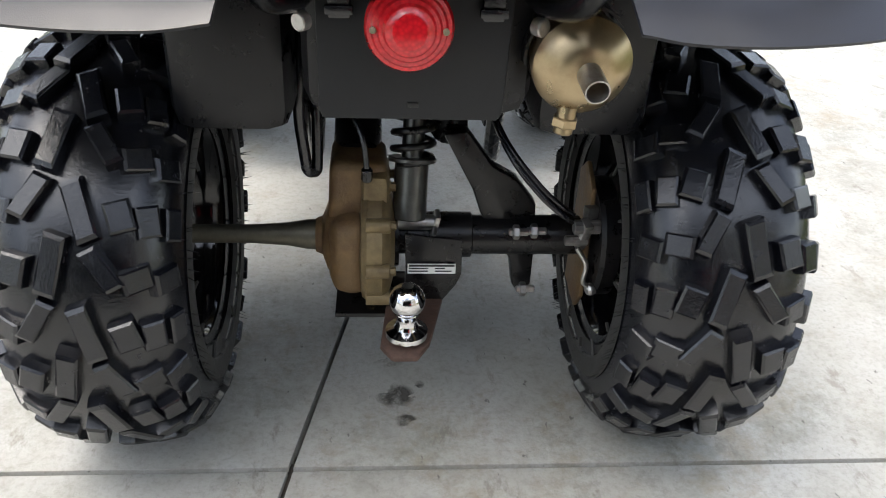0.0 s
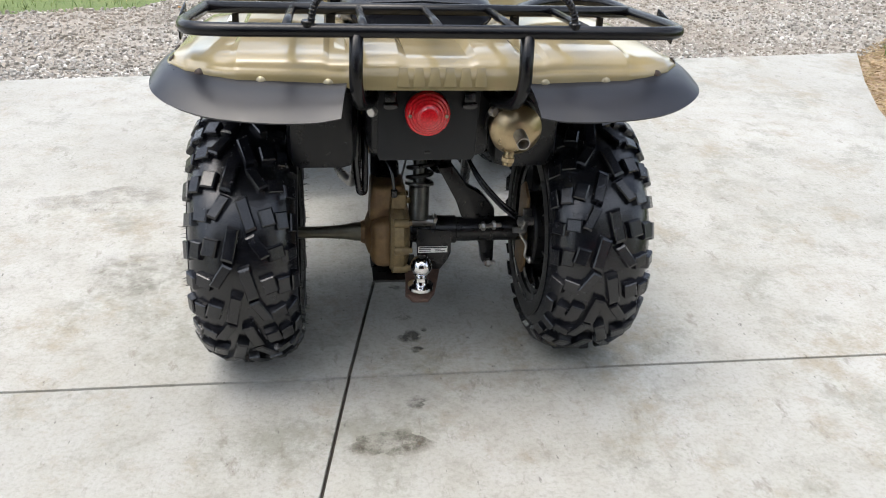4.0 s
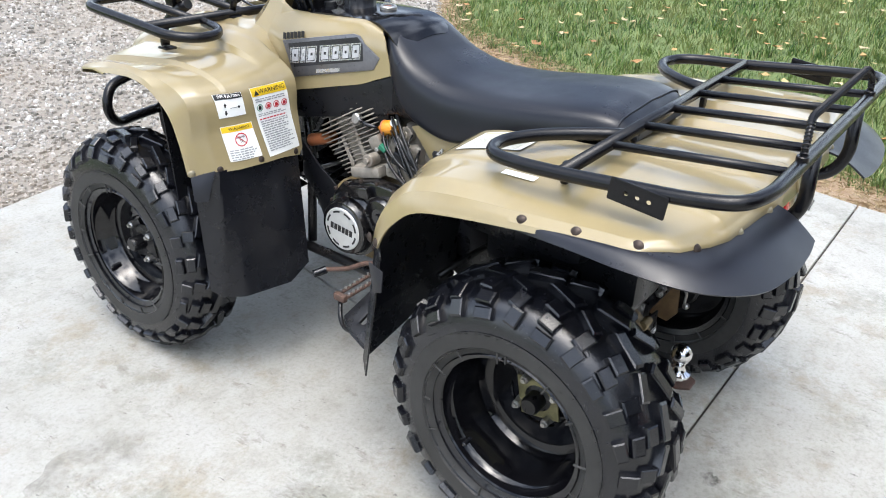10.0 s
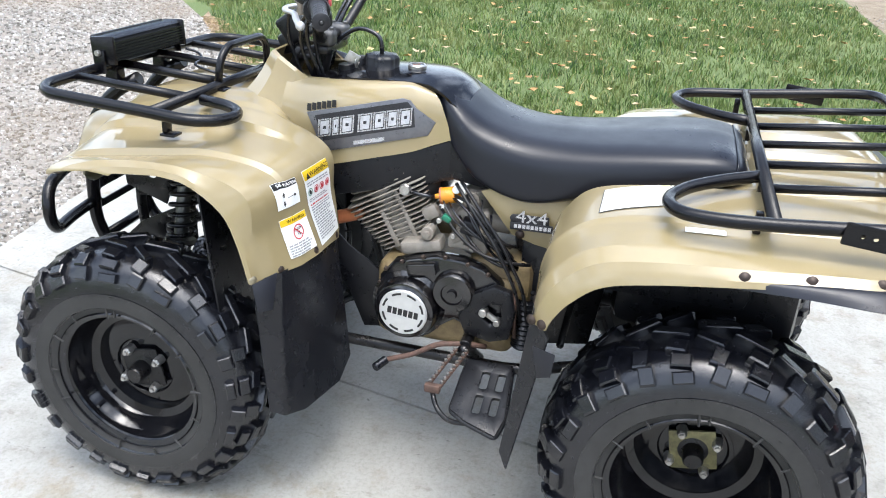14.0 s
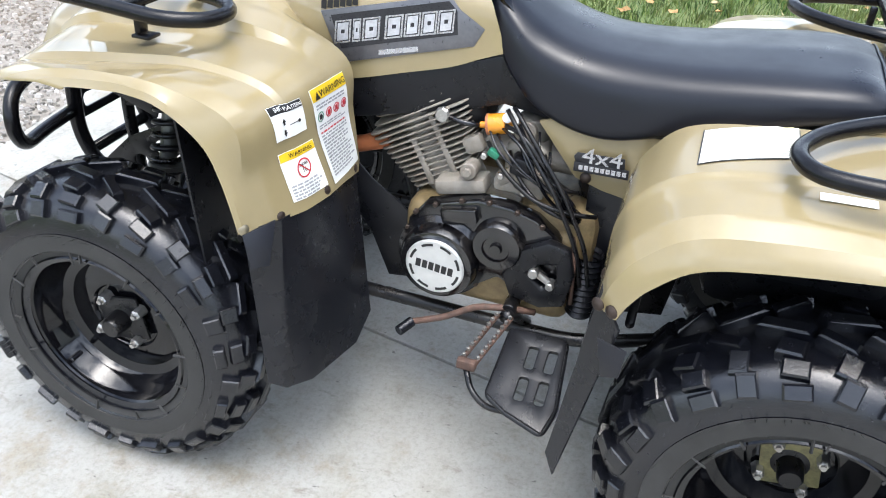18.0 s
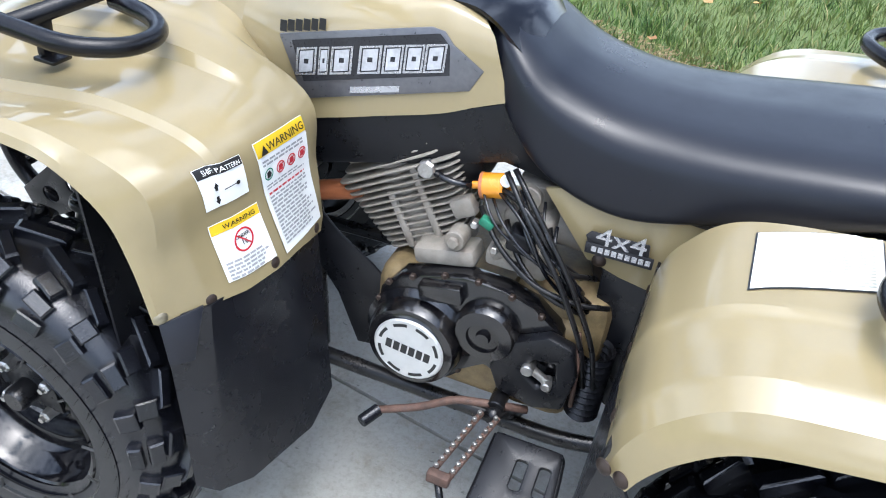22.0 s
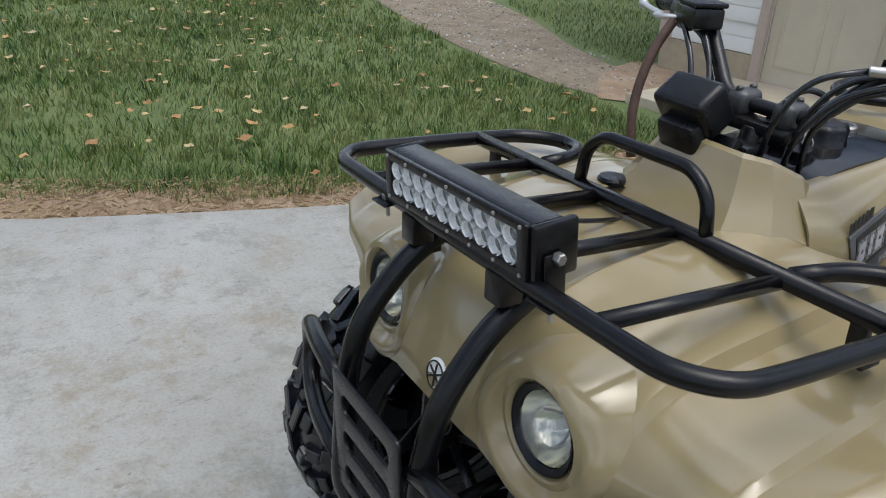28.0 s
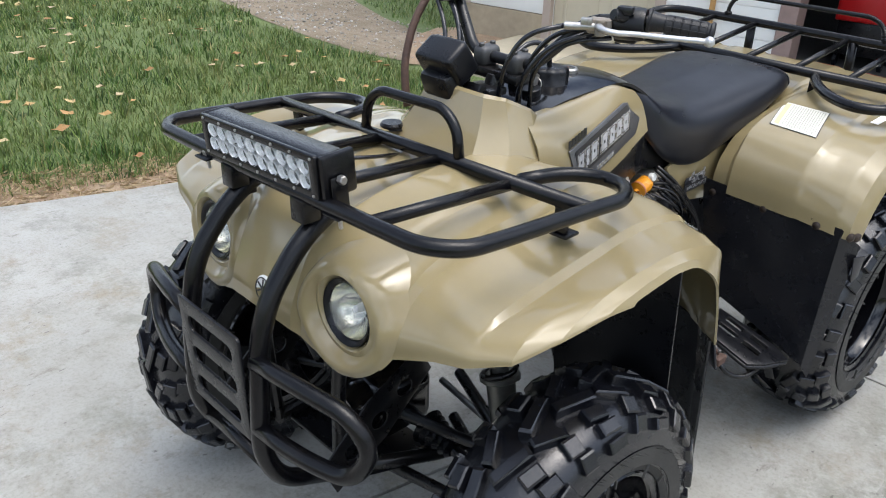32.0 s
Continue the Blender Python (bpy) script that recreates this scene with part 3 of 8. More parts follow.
def wet_mat(name, tint, amount):
    """A thin damp film: darker where it has soaked in, with a ragged edge."""
    m, n, l, p = node_mat(name)
    c = place_coords(n)
    t, t2 = noise_node(n, l, 26, 7, 0.75, coords=c), noise_node(n, l, 7, 4, 0.6, coords=c)
    both = mix(n, l, 0.5, t.outputs[0], t2.outputs[0])
    mask = ramp(n, l, both, [(0.42, (0, 0, 0)), (0.58, (amount,) * 3)]).outputs[0]
    away = n.new("ShaderNodeVectorMath")
    away.operation = "DISTANCE"
    away.inputs[1].default_value = (0.5, 0.5, 0.5)
    flat_c = n.new("ShaderNodeVectorMath")
    flat_c.operation = "MULTIPLY_ADD"
    flat_c.inputs[1].default_value, flat_c.inputs[2].default_value = (1, 1, 0), (0, 0, 0.5)
    l.new(n.new("ShaderNodeTexCoord").outputs["Generated"], flat_c.inputs[0])
    l.new(flat_c.outputs[0], away.inputs[0])
    fade = ramp(n, l, away.outputs["Value"], [(0.30, (1, 1, 1)), (0.50, (0, 0, 0))]).outputs[0]
    mask = mix(n, l, 1.0, mask, fade, "MULTIPLY")
    p.inputs["Base Color"].default_value = (*tint, 1)
    p.inputs["Roughness"].default_value = 0.6
    l.new(mask, p.inputs["Alpha"])
    return m


DAMP = wet_mat("damp_stain", (0.13, 0.115, 0.085), 0.75)
OIL = wet_mat("dark_drips", (0.07, 0.065, 0.055), 0.85)
stain(-0.09, -0.44, 0.085, 0.05, 3, "stain", DAMP)
FAINT = wet_mat("faint_stain", (0.16, 0.145, 0.11), 0.32)
stain(-0.78, 0.36, 0.13, 0.17, 8, "stain", FAINT, label="faint grey-brown stain")
stain(-1.15, -0.35, 0.12, 0.10, 11, "stain", FAINT, label="faint grey-brown stain")
stain(-0.95, 0.85, 0.20, 0.12, 14, "stain", FAINT, label="faint grey-brown stain")
for k, (sx, sy, sr) in enumerate([(-0.01, -0.03, 0.035), (-0.02, 0.06, 0.022), (0.0, -0.09, 0.018), (-0.02, -0.30, 0.03), (0.03, 0.0, 0.012), (-0.03, 0.22, 0.018)]):
    stain(sx, sy, sr, sr * 0.8, 20 + k, "oil_drip", OIL, 0.0016, "dark oil drips under the gear case")


def inside(x, y, poly):
    hit = False
    for (ax, ay), (bx, by) in zip(poly, poly[1:] + poly[:1]):
        if (ay > y) != (by > y) and x < (bx - ax) * (y - ay) / (by - ay) + ax:
            hit = not hit
    return hit


def loose_mesh(verts, faces, name, mat, label, category):
    me = bpy.data.meshes.new(name)
    me.from_pydata(verts, [], faces)
    me.materials.append(mat)
    return tagged(new(name, me), label, category, kind="stuff")


# gravel chips, denser beside the pad
rng = random.Random(5)
gravel_zone = [(-5.5, 2.0), (-1.25, 2.24), (2.85, 2.66), (4.9, 4.2), (7.5, 6.6), (6.5, 9), (1.8, 9), (-0.5, 5.2), (-1.45, 3.8), (-3.2, 3.4), (-5.5, 3.0)]
verts, faces = [], []
cube = [(-1, -1, -1), (1, -1, -1), (1, 1, -1), (-1, 1, -1), (-0.7, -0.6, 1), (0.6, -0.7, 1), (0.7, 0.6, 1), (-0.6, 0.7, 1)]
cube_faces = [(4, 5, 6, 7), (0, 1, 5, 4), (1, 2, 6, 5), (2, 3, 7, 6), (3, 0, 4, 7)]
count = 0
while count < 46000:
    u = rng.random()
    x, y = rng.uniform(-3.5, 6.5), 2.1 + 6.5 * rng.random() ** 1.7
    if not inside(x, y, gravel_zone):
        continue
    count += 1
    s = rng.choice((0.004, 0.0055, 0.007, 0.009, 0.012)) * rng.uniform(0.7, 1.25) * (1.0 + 0.12 * (y - 2))
    a, b = rng.uniform(0, 6.28), rng.uniform(0.5, 0.9)
    ca, sa, o = math.cos(a), math.sin(a), len(verts)
    for vx, vy, vz in cube:
        vx, vy, vz = vx * s * rng.uniform(0.7, 1.2), vy * s * b * rng.uniform(0.7, 1.2), vz * s * 0.6 * rng.uniform(0.7, 1.2)
        verts.append((x + ca * vx - sa * vy, y + sa * vx + ca * vy, -0.021 + vz))
    faces += [tuple(o + i for i in f) for f in cube_faces]
path_zone = [(3.05, -1.8), (3.6, -1.55), (4.9, -1.6), (7.0, -1.95), (9, -1.95), (9, -3.4), (6.6, -3.16), (4.5, -2.5), (3.5, -2.5), (3.1, -2.6)]
count = 0
while count < 1800:
    x, y = rng.uniform(3.0, 8.5), rng.uniform(-3.4, -1.5)
    if not inside(x, y, path_zone):
        continue
    count += 1
    s, a = rng.choice((0.005, 0.007, 0.010, 0.014)) * rng.uniform(0.7, 1.2), rng.uniform(0, 6.28)
    ca, sa, o = math.cos(a), math.sin(a), len(verts)
    for vx, vy, vz in cube:
        vx, vy, vz = vx * s * rng.uniform(0.7, 1.2), vy * s * 0.7 * rng.uniform(0.7, 1.2), vz * s * 0.5
        verts.append((x + ca * vx - sa * vy, y + sa * vx + ca * vy, -0.026 + vz))
    faces += [tuple(o + i for i in f) for f in cube_faces]
loose_mesh(verts, faces, "gravel", STONES, "loose grey and white limestone chips", "gravel")

# grass blades
lawn_zone = [(3.16, 2.86), (2.86, 1.95), (2.62, 1.4), (2.44, 0.85), (2.30, 0.3), (2.20, -0.2), (2.22, -0.7), (2.25, -1.5), (3.0, -1.55), (3.6, -1.5), (4.2, -1.48), (4.9, -1.55), (5.9, -1.7), (7.0, -1.9), (12, -1.85), (13, 9), (9.6, 8.2), (5.3, 4.35)]
lawn_far = [(3.75, -2.5), (4.5, -2.56), (5.7, -3.0), (6.6, -3.2), (8, -3.45), (12, -3.45), (13, -8), (4, -6), (3.6, -3.0)]
lawn_left = [(-1.5, 3.85), (-0.7, 5.1), (1.0, 8.5), (-6, 9), (-6, 2.9), (-3.3, 3.5)]
verts, faces = [], []


def blade(x, y, h, w):
    a, lean = rng.uniform(0, 6.28), rng.uniform(0.1, 0.9) * h
    b = rng.uniform(0, 6.28)
    dx, dy, o = w * math.cos(a), w * math.sin(a), len(verts)
    lx, ly = lean * math.cos(b), lean * math.sin(b)
    verts.extend([(x - dx, y - dy, -0.036), (x + dx, y + dy, -0.036), (x + dx * 0.7 + lx * 0.4, y + dy * 0.7 + ly * 0.4, -0.036 + h * 0.6),
                  (x - dx * 0.7 + lx * 0.4, y - dy * 0.7 + ly * 0.4, -0.036 + h * 0.6), (x + lx, y + ly, -0.036 + h)])
    faces.extend([(o, o + 1, o + 2, o + 3), (o + 3, o + 2, o + 4)])


def turf(zone, n, box4, power=1.0):
    done = 0
    while done < n:
        x = box4[0] + (box4[1] - box4[0]) * rng.random() ** power
        y = rng.uniform(box4[2], box4[3])
        wx, wy = 0.16 * noise.noise(Vector((x * 2.3, y * 2.3, 7.0))), 0.16 * noise.noise(Vector((x * 2.3, y * 2.3, 17.0)))
        if inside(x + wx, y + wy, zone):
            patch = noise.noise(Vector((x * 0.9, y * 0.9, 3.0)))
            if rng.random() < 0.62 + 0.6 * patch:
                blade(x, y, rng.uniform(0.024, 0.056) * (1 + 0.5 * patch), rng.uniform(0.0016, 0.0032) * (1 + 0.14 * max(0, x - 3)))
            done += 1


turf(lawn_zone, 140000, (2.0, 11, -2.0, 7.5), 1.75)
turf(lawn_far, 22000, (3.4, 9, -6, -2.4), 1.3)
turf(lawn_left, 9000, (-4.5, 1, 3.0, 7.5))
tufts = 0
while tufts < 2600:
    x, y = 2.2 + 7 * rng.random() ** 1.6, rng.uniform(-1.9, 7.0)
    if not inside(x, y, lawn_zone):
        continue
    tufts += 1
    for _ in range(rng.randint(5, 11)):
        blade(x + rng.gauss(0, 0.018), y + rng.gauss(0, 0.018), rng.uniform(0.045, 0.090), rng.uniform(0.002, 0.0045) * (1 + 0.12 * max(0, x - 3)))
loose_mesh(verts, faces, "grass", GRASS, "short green lawn grass with dry blades", "grass")

# straw and dead grass along the soil edge
verts, faces = [], []
strip = [(3.08, 2.92), (2.93, 2.74), (2.66, 2.22), (2.31, 1.30), (2.19, 0.92), (2.05, 0.4), (1.93, -0.2), (1.87, -1.2), (2.32, -1.2), (2.33, -0.2), (2.41, 0.3), (2.59, 0.8), (2.81, 1.4), (3.06, 1.95), (3.35, 2.7), (5.0, 4.1), (4.85, 4.15)]
done = 0
while done < 7000:
    x, y = rng.uniform(1.8, 5.0), rng.uniform(-1.2, 4.2)
    if not inside(x, y, strip):
        continue
    done += 1
    a, ln, w, o = rng.uniform(0, 6.28), rng.uniform(0.015, 0.06), rng.uniform(0.001, 0.0022), len(verts)
    dx, dy, z = ln * math.cos(a) / 2, ln * math.sin(a) / 2, -0.024 + rng.uniform(0, 0.012)
    verts.extend([(x - dx, y - dy, z), (x - dx - w * math.sin(a), y - dy + w * math.cos(a), z + 0.001), (x + dx, y + dy, z + rng.uniform(0, 0.012)), (x + dx + w * math.sin(a), y + dy - w * math.cos(a), z)])
    faces.append((o, o + 1, o + 2, o + 3))
loose_mesh(verts, faces, "straw", STRAW, "dry straw on the bare soil", "straw")

# fallen leaves
verts, faces = [], []
for k in range(560):
    x, y = rng.uniform(2.3, 10) if k > 25 else rng.uniform(-2, 4), rng.uniform(-1.8, 7)
    if not (inside(x, y, lawn_zone) or (k <= 25 and inside(x, y, gravel_zone))):
        continue
    s, a = rng.uniform(0.018, 0.042), rng.uniform(0, 6.28)
    z = 0.012 + rng.uniform(0, 0.03) if inside(x, y, lawn_zone) else -0.008
    o, ca, sa = len(verts), math.cos(a), math.sin(a)
    for px, py, pz in ((-1.1, 0, 0.1), (-0.5, -0.6, 0.25), (0.2, -0.75, 0.0), (1.2, 0, 0.25), (0.15, 0.7, 0.3), (-0.45, 0.55, 0.05), (0, 0, -0.1)):
        px, py, pz = px * s * rng.uniform(0.7, 1.2), py * s * rng.uniform(0.7, 1.2), pz * s * rng.uniform(0.3, 1.8)
        verts.append((x + ca * px - sa * py, y + sa * px + ca * py, z + pz))
    faces += [(o + 6, o + i, o + (i + 1) % 6) for i in range(6)]
loose_mesh(verts, faces, "leaf_litter", LEAVES, "scattered dry brown and yellow leaves", "leaves")

# ---------------------------------------------------------------- the garage
# its own axes: u runs along the wall from the corner towards the big door; depths w are taken into the wall
WALL = axes((3.72, -2.687, 0), (-1, -0.165, 0), (0, 0, 1)) @ Matrix.Scale(0.873, 4, (1, 0, 0))


def wall_box(u0, u1, z0, z1, w0, w1, bevel=0.003):
    bm = box(((u0 + u1) / 2, (z0 + z1) / 2, -(w0 + w1) / 2), (u1 - u0, z1 - z0, w1 - w0), bevel=bevel, seg=1)
    bm.transform(WALL)
    return bm


garage = tagged(new("wall_garage"), "white vinyl-sided garage wall on a tan block base", "garage wall", kind="structure")
part("wall", join(wall_box(0, 0.93, 0, 2.4, 0.02, 0.16), wall_box(1.86, 2.92, 0, 2.4, 0.02, 0.16), wall_box(0.93, 1.86, 2.1, 2.4, 0.02, 0.16), wall_box(2.92, 6.6, 2.15, 2.4, 0.02, 0.16), wall_box(6.6, 8.2, 0, 2.4, 0.02, 0.16)), SIDING, garage)
part("foundation", join(wall_box(0.0, 0.90, -0.1, 0.20, -0.015, 0.018), wall_box(1.90, 2.86, -0.1, 0.16, -0.015, 0.018)), BLOCK, garage, "tan block base course")
for u0, u1 in ((0.10, 0.86), (1.94, 2.80)):
    for k in range(11):
        z = (0.205 if u0 < 1 else 0.165) + 0.2 * k
        bm = bmesh.new()
        prof = [(0.017, 0), (-0.016, 0.0), (-0.019, 0.012), (-0.006, 0.10), (-0.010, 0.104), (-0.012, 0.115), (0.002, 0.198), (0.017, 0.198)]
        ends = [[bm.verts.new((u, z + h, -w)) for w, h in prof] for u in (u0, u1)]
        for i in range(len(prof)):
            bm.faces.new((ends[0][i], ends[1][i], ends[1][(i + 1) % len(prof)], ends[0][(i + 1) % len(prof)]))
        bm.faces.new(ends[0]), bm.faces.new(ends[1][::-1])
        bmesh.ops.recalc_face_normals(bm, faces=bm.faces)
        bm.transform(WALL)
        part("siding_board", bm, SIDING, garage)
part("corner_trim", wall_box(-0.03, 0.10, 0.2, 2.4, -0.025, 0.018), TRIM, garage, "beige corner trim")
for u0, u1 in ((0.86, 0.935), (1.855, 1.94)):
    part("door_jamb", wall_box(u0, u1, 0, 2.12, -0.03, 0.018), TRIM, garage, "beige door trim")
part("opening_jamb", wall_box(2.80, 2.93, 0, 2.4, -0.03, 0.16), BROWN_POST, garage, "brown post of the big door")
part("gutter_pole", join(wall_box(2.30, 2.335, 0.0, 2.4, -0.06, -0.03)), plain("orange_stick", (0.42, 0.24, 0.08), 0.7), garage, "upright orange wooden stick")
door = tagged(part("door_1", wall_box(0.935, 1.855, 0.03, 2.1, 0.03, 0.07), DOOR_PAINT), "closed beige six-panel steel door", "door", kind="structure")
for u in (1.02, 1.44):
    for z0, z1 in ((0.15, 0.75), (0.90, 1.45), (1.58, 1.95)):
        ring = slab(rect(u, z0, u + 0.33, z1), WALL @ Matrix.Translation((0, 0, -0.031)), 0.006, 0.0015, holes=[rect(u + 0.03, z0 + 0.03, u + 0.30, z1 - 0.03)])
        part("panel_moulding", ring, DOOR_PAINT, door)
part("threshold", wall_box(0.93, 1.86, 0.0, 0.03, -0.04, 0.07), TRIM, door)
part("door_knob", turned([(0, 0), (0.012, 0), (0.012, 0.03), (0.028, 0.04), (0.028, 0.06), (0, 0.07)], WALL @ Vector((1.78, 0.95, -0.03)), WALL @ Vector((1.78, 0.95, 0.06)), 16), STEEL, door)
stoop = flat([(3.02, -1.72), (2.06, -1.86), (1.90, -2.96), (3.16, -2.76)], 0.03, 0.15)
bmesh.ops.bevel(stoop, geom=[e for e in stoop.edges if all(v.co.z > 0 for v in e.verts)], offset=0.012, segments=2, affect="EDGES", profile=0.5)
tagged(part("pavement_stoop", stoop, STOOP), "tan concrete stoop before the door", "stoop", kind="structure")
# closed lining boxes, coloured dark to stand for the unlit interior
part("garage_lining", join(wall_box(0.2, 8.2, -0.05, 0.0, 0.2, 7.0, 0), wall_box(0.0, 0.2, 0, 2.4, 0.16, 7.0, 0), wall_box(8.0, 8.2, 0, 2.4, 0.16, 7.0, 0), wall_box(0.2, 8.0, 0, 2.4, 7.0, 7.2, 0), wall_box(0, 8.2, 2.42, 2.5, 0.02, 7.2, 0)), ROOM_SHADE, garage, "garage interior lining, its shade put into a near-black colour")
roof = bmesh.new()
for a in ((-0.2, 2.5, 0.12), (8.4, 2.5, 0.12), (8.4, 3.6, -3.6), (-0.2, 3.6, -3.6), (8.4, 2.5, -7.4), (-0.2, 2.5, -7.4)):
    roof.verts.new(a)
roof.verts.ensure_lookup_table()
rv = roof.verts
for q in ((0, 1, 2, 3), (3, 2, 4, 5)):
    roof.faces.new([rv[i] for i in q])
bmesh.ops.solidify(roof, geom=roof.faces[:], thickness=0.08)
roof.transform(WALL)
part("roof", roof, ROOFING, garage)

cabinet = thing("tool_cabinet", "red steel tool cabinet in the dim garage", "cabinet")
base = WALL @ Vector((3.20, 0.0, -1.0))
cabinet.matrix_world = Matrix.Translation(base) @ pose(0, 0, 0, 0, 0, 9.4)
part("body", box((0, 0, 0.735), (0.40, 0.36, 0.83), bevel=0.01), RED_PAINT, cabinet)
for k in range(4):
    part("drawer", box((0, 0.183, 0.425 + 0.2 * k), (0.36, 0.008, 0.185), bevel=0.003), RED_PAINT, cabinet)
part("stand", box((0, -0.01, 0.205), (0.36, 0.32, 0.23), bevel=0.008), FRAME_BLACK, cabinet, "black steel stand")
for sx in (-1, 1):
    for sy in (-1, 1):
        part("caster", rod((sx * 0.15 - 0.013, sy * 0.12, 0.045), (sx * 0.15 + 0.013, sy * 0.12, 0.045), 0.045), RUBBER, cabinet)

# ---------------------------------------------------------------- the quad bike
# origin on the ground under the rear axle; y runs forward, x to the rider's right
atv = thing("quad_bike", "tan four-wheel quad bike with black racks on concrete", "quad bike")


def both(name, make, mat, parent=atv, label="", angle=0.6):
    """A part on the left side and its mirror image on the right."""
    bm = make()
    other = mirrored(bm)
    a = part(name, bm, mat, parent, label, angle)
    b = part(name, other, mat, parent, label, angle)
    return a, b


# ---- wheels
def tyre_section(w, R):
    half = [(0.0, R), (0.35 * w, R - 0.001), (0.6 * w, R - 0.007), (0.8 * w, R - 0.021), (0.93 * w, R - 0.045), (1.0 * w, R - 0.080), (0.985 * w, R - 0.105), (0.93 * w, 0.186), (0.86 * w, 0.172), (0.82 * w, 0.160)]
    return [(-a, r) for a, r in half[::-1]] + half[1:]


def tread_block_mesh(name, ln, wd, h, skew=0.0):
    """A tapered rubber block; long side along local y, top along z."""
    bm = bmesh.new()
    low = [bm.verts.new((sx * wd / 2 + skew * sy * wd * 0.3, sy * ln / 2, -0.012)) for sx, sy in ((-1, -1), (1, -1), (1, 1), (-1, 1))]
    mid = [bm.verts.new((sx * wd * 0.46 + skew * sy * wd * 0.3, sy * ln * 0.47, h * 0.8)) for sx, sy in ((-1, -1), (1, -1), (1, 1), (-1, 1))]
    top = [bm.verts.new((sx * wd * 0.36 + skew * sy * wd * 0.3, sy * ln * 0.40, h)) for sx, sy in ((-1, -1), (1, -1), (1, 1), (-1, 1))]
    for a, b in ((low, mid), (mid, top)):
        for k in range(4):
            bm.faces.new((a[k], a[(k + 1) % 4], b[(k + 1) % 4], b[k]))
    bm.faces.new(top)
    me = bpy.data.meshes.new(name)
    bm.to_mesh(me)
    bm.free()
    me.materials.append(RUBBER)
    return me


BLOCK_LONG = tread_block_mesh("tread_block_long", 0.078, 0.030, 0.016, 0.5)
BLOCK_LONG_M = tread_block_mesh("tread_block_long_mirrored", 0.078, 0.030, 0.016, -0.5)
BLOCK_MID = tread_block_mesh("tread_block_mid", 0.060, 0.026, 0.015, -0.4)
BLOCK_MID_M = tread_block_mesh("tread_block_mid_mirrored", 0.060, 0.026, 0.015, 0.4)
BLOCK_WIDE = tread_block_mesh("tread_block_wide", 0.040, 0.036, 0.015)
BLOCK_LUG = tread_block_mesh("tread_block_lug", 0.030, 0.044, 0.011)
BLOCK_SIDE = tread_block_mesh("tread_block_side", 0.040, 0.032, 0.013)
BLOCK_EDGE = tread_block_mesh("tread_block_edge", 0.042, 0.028, 0.012)


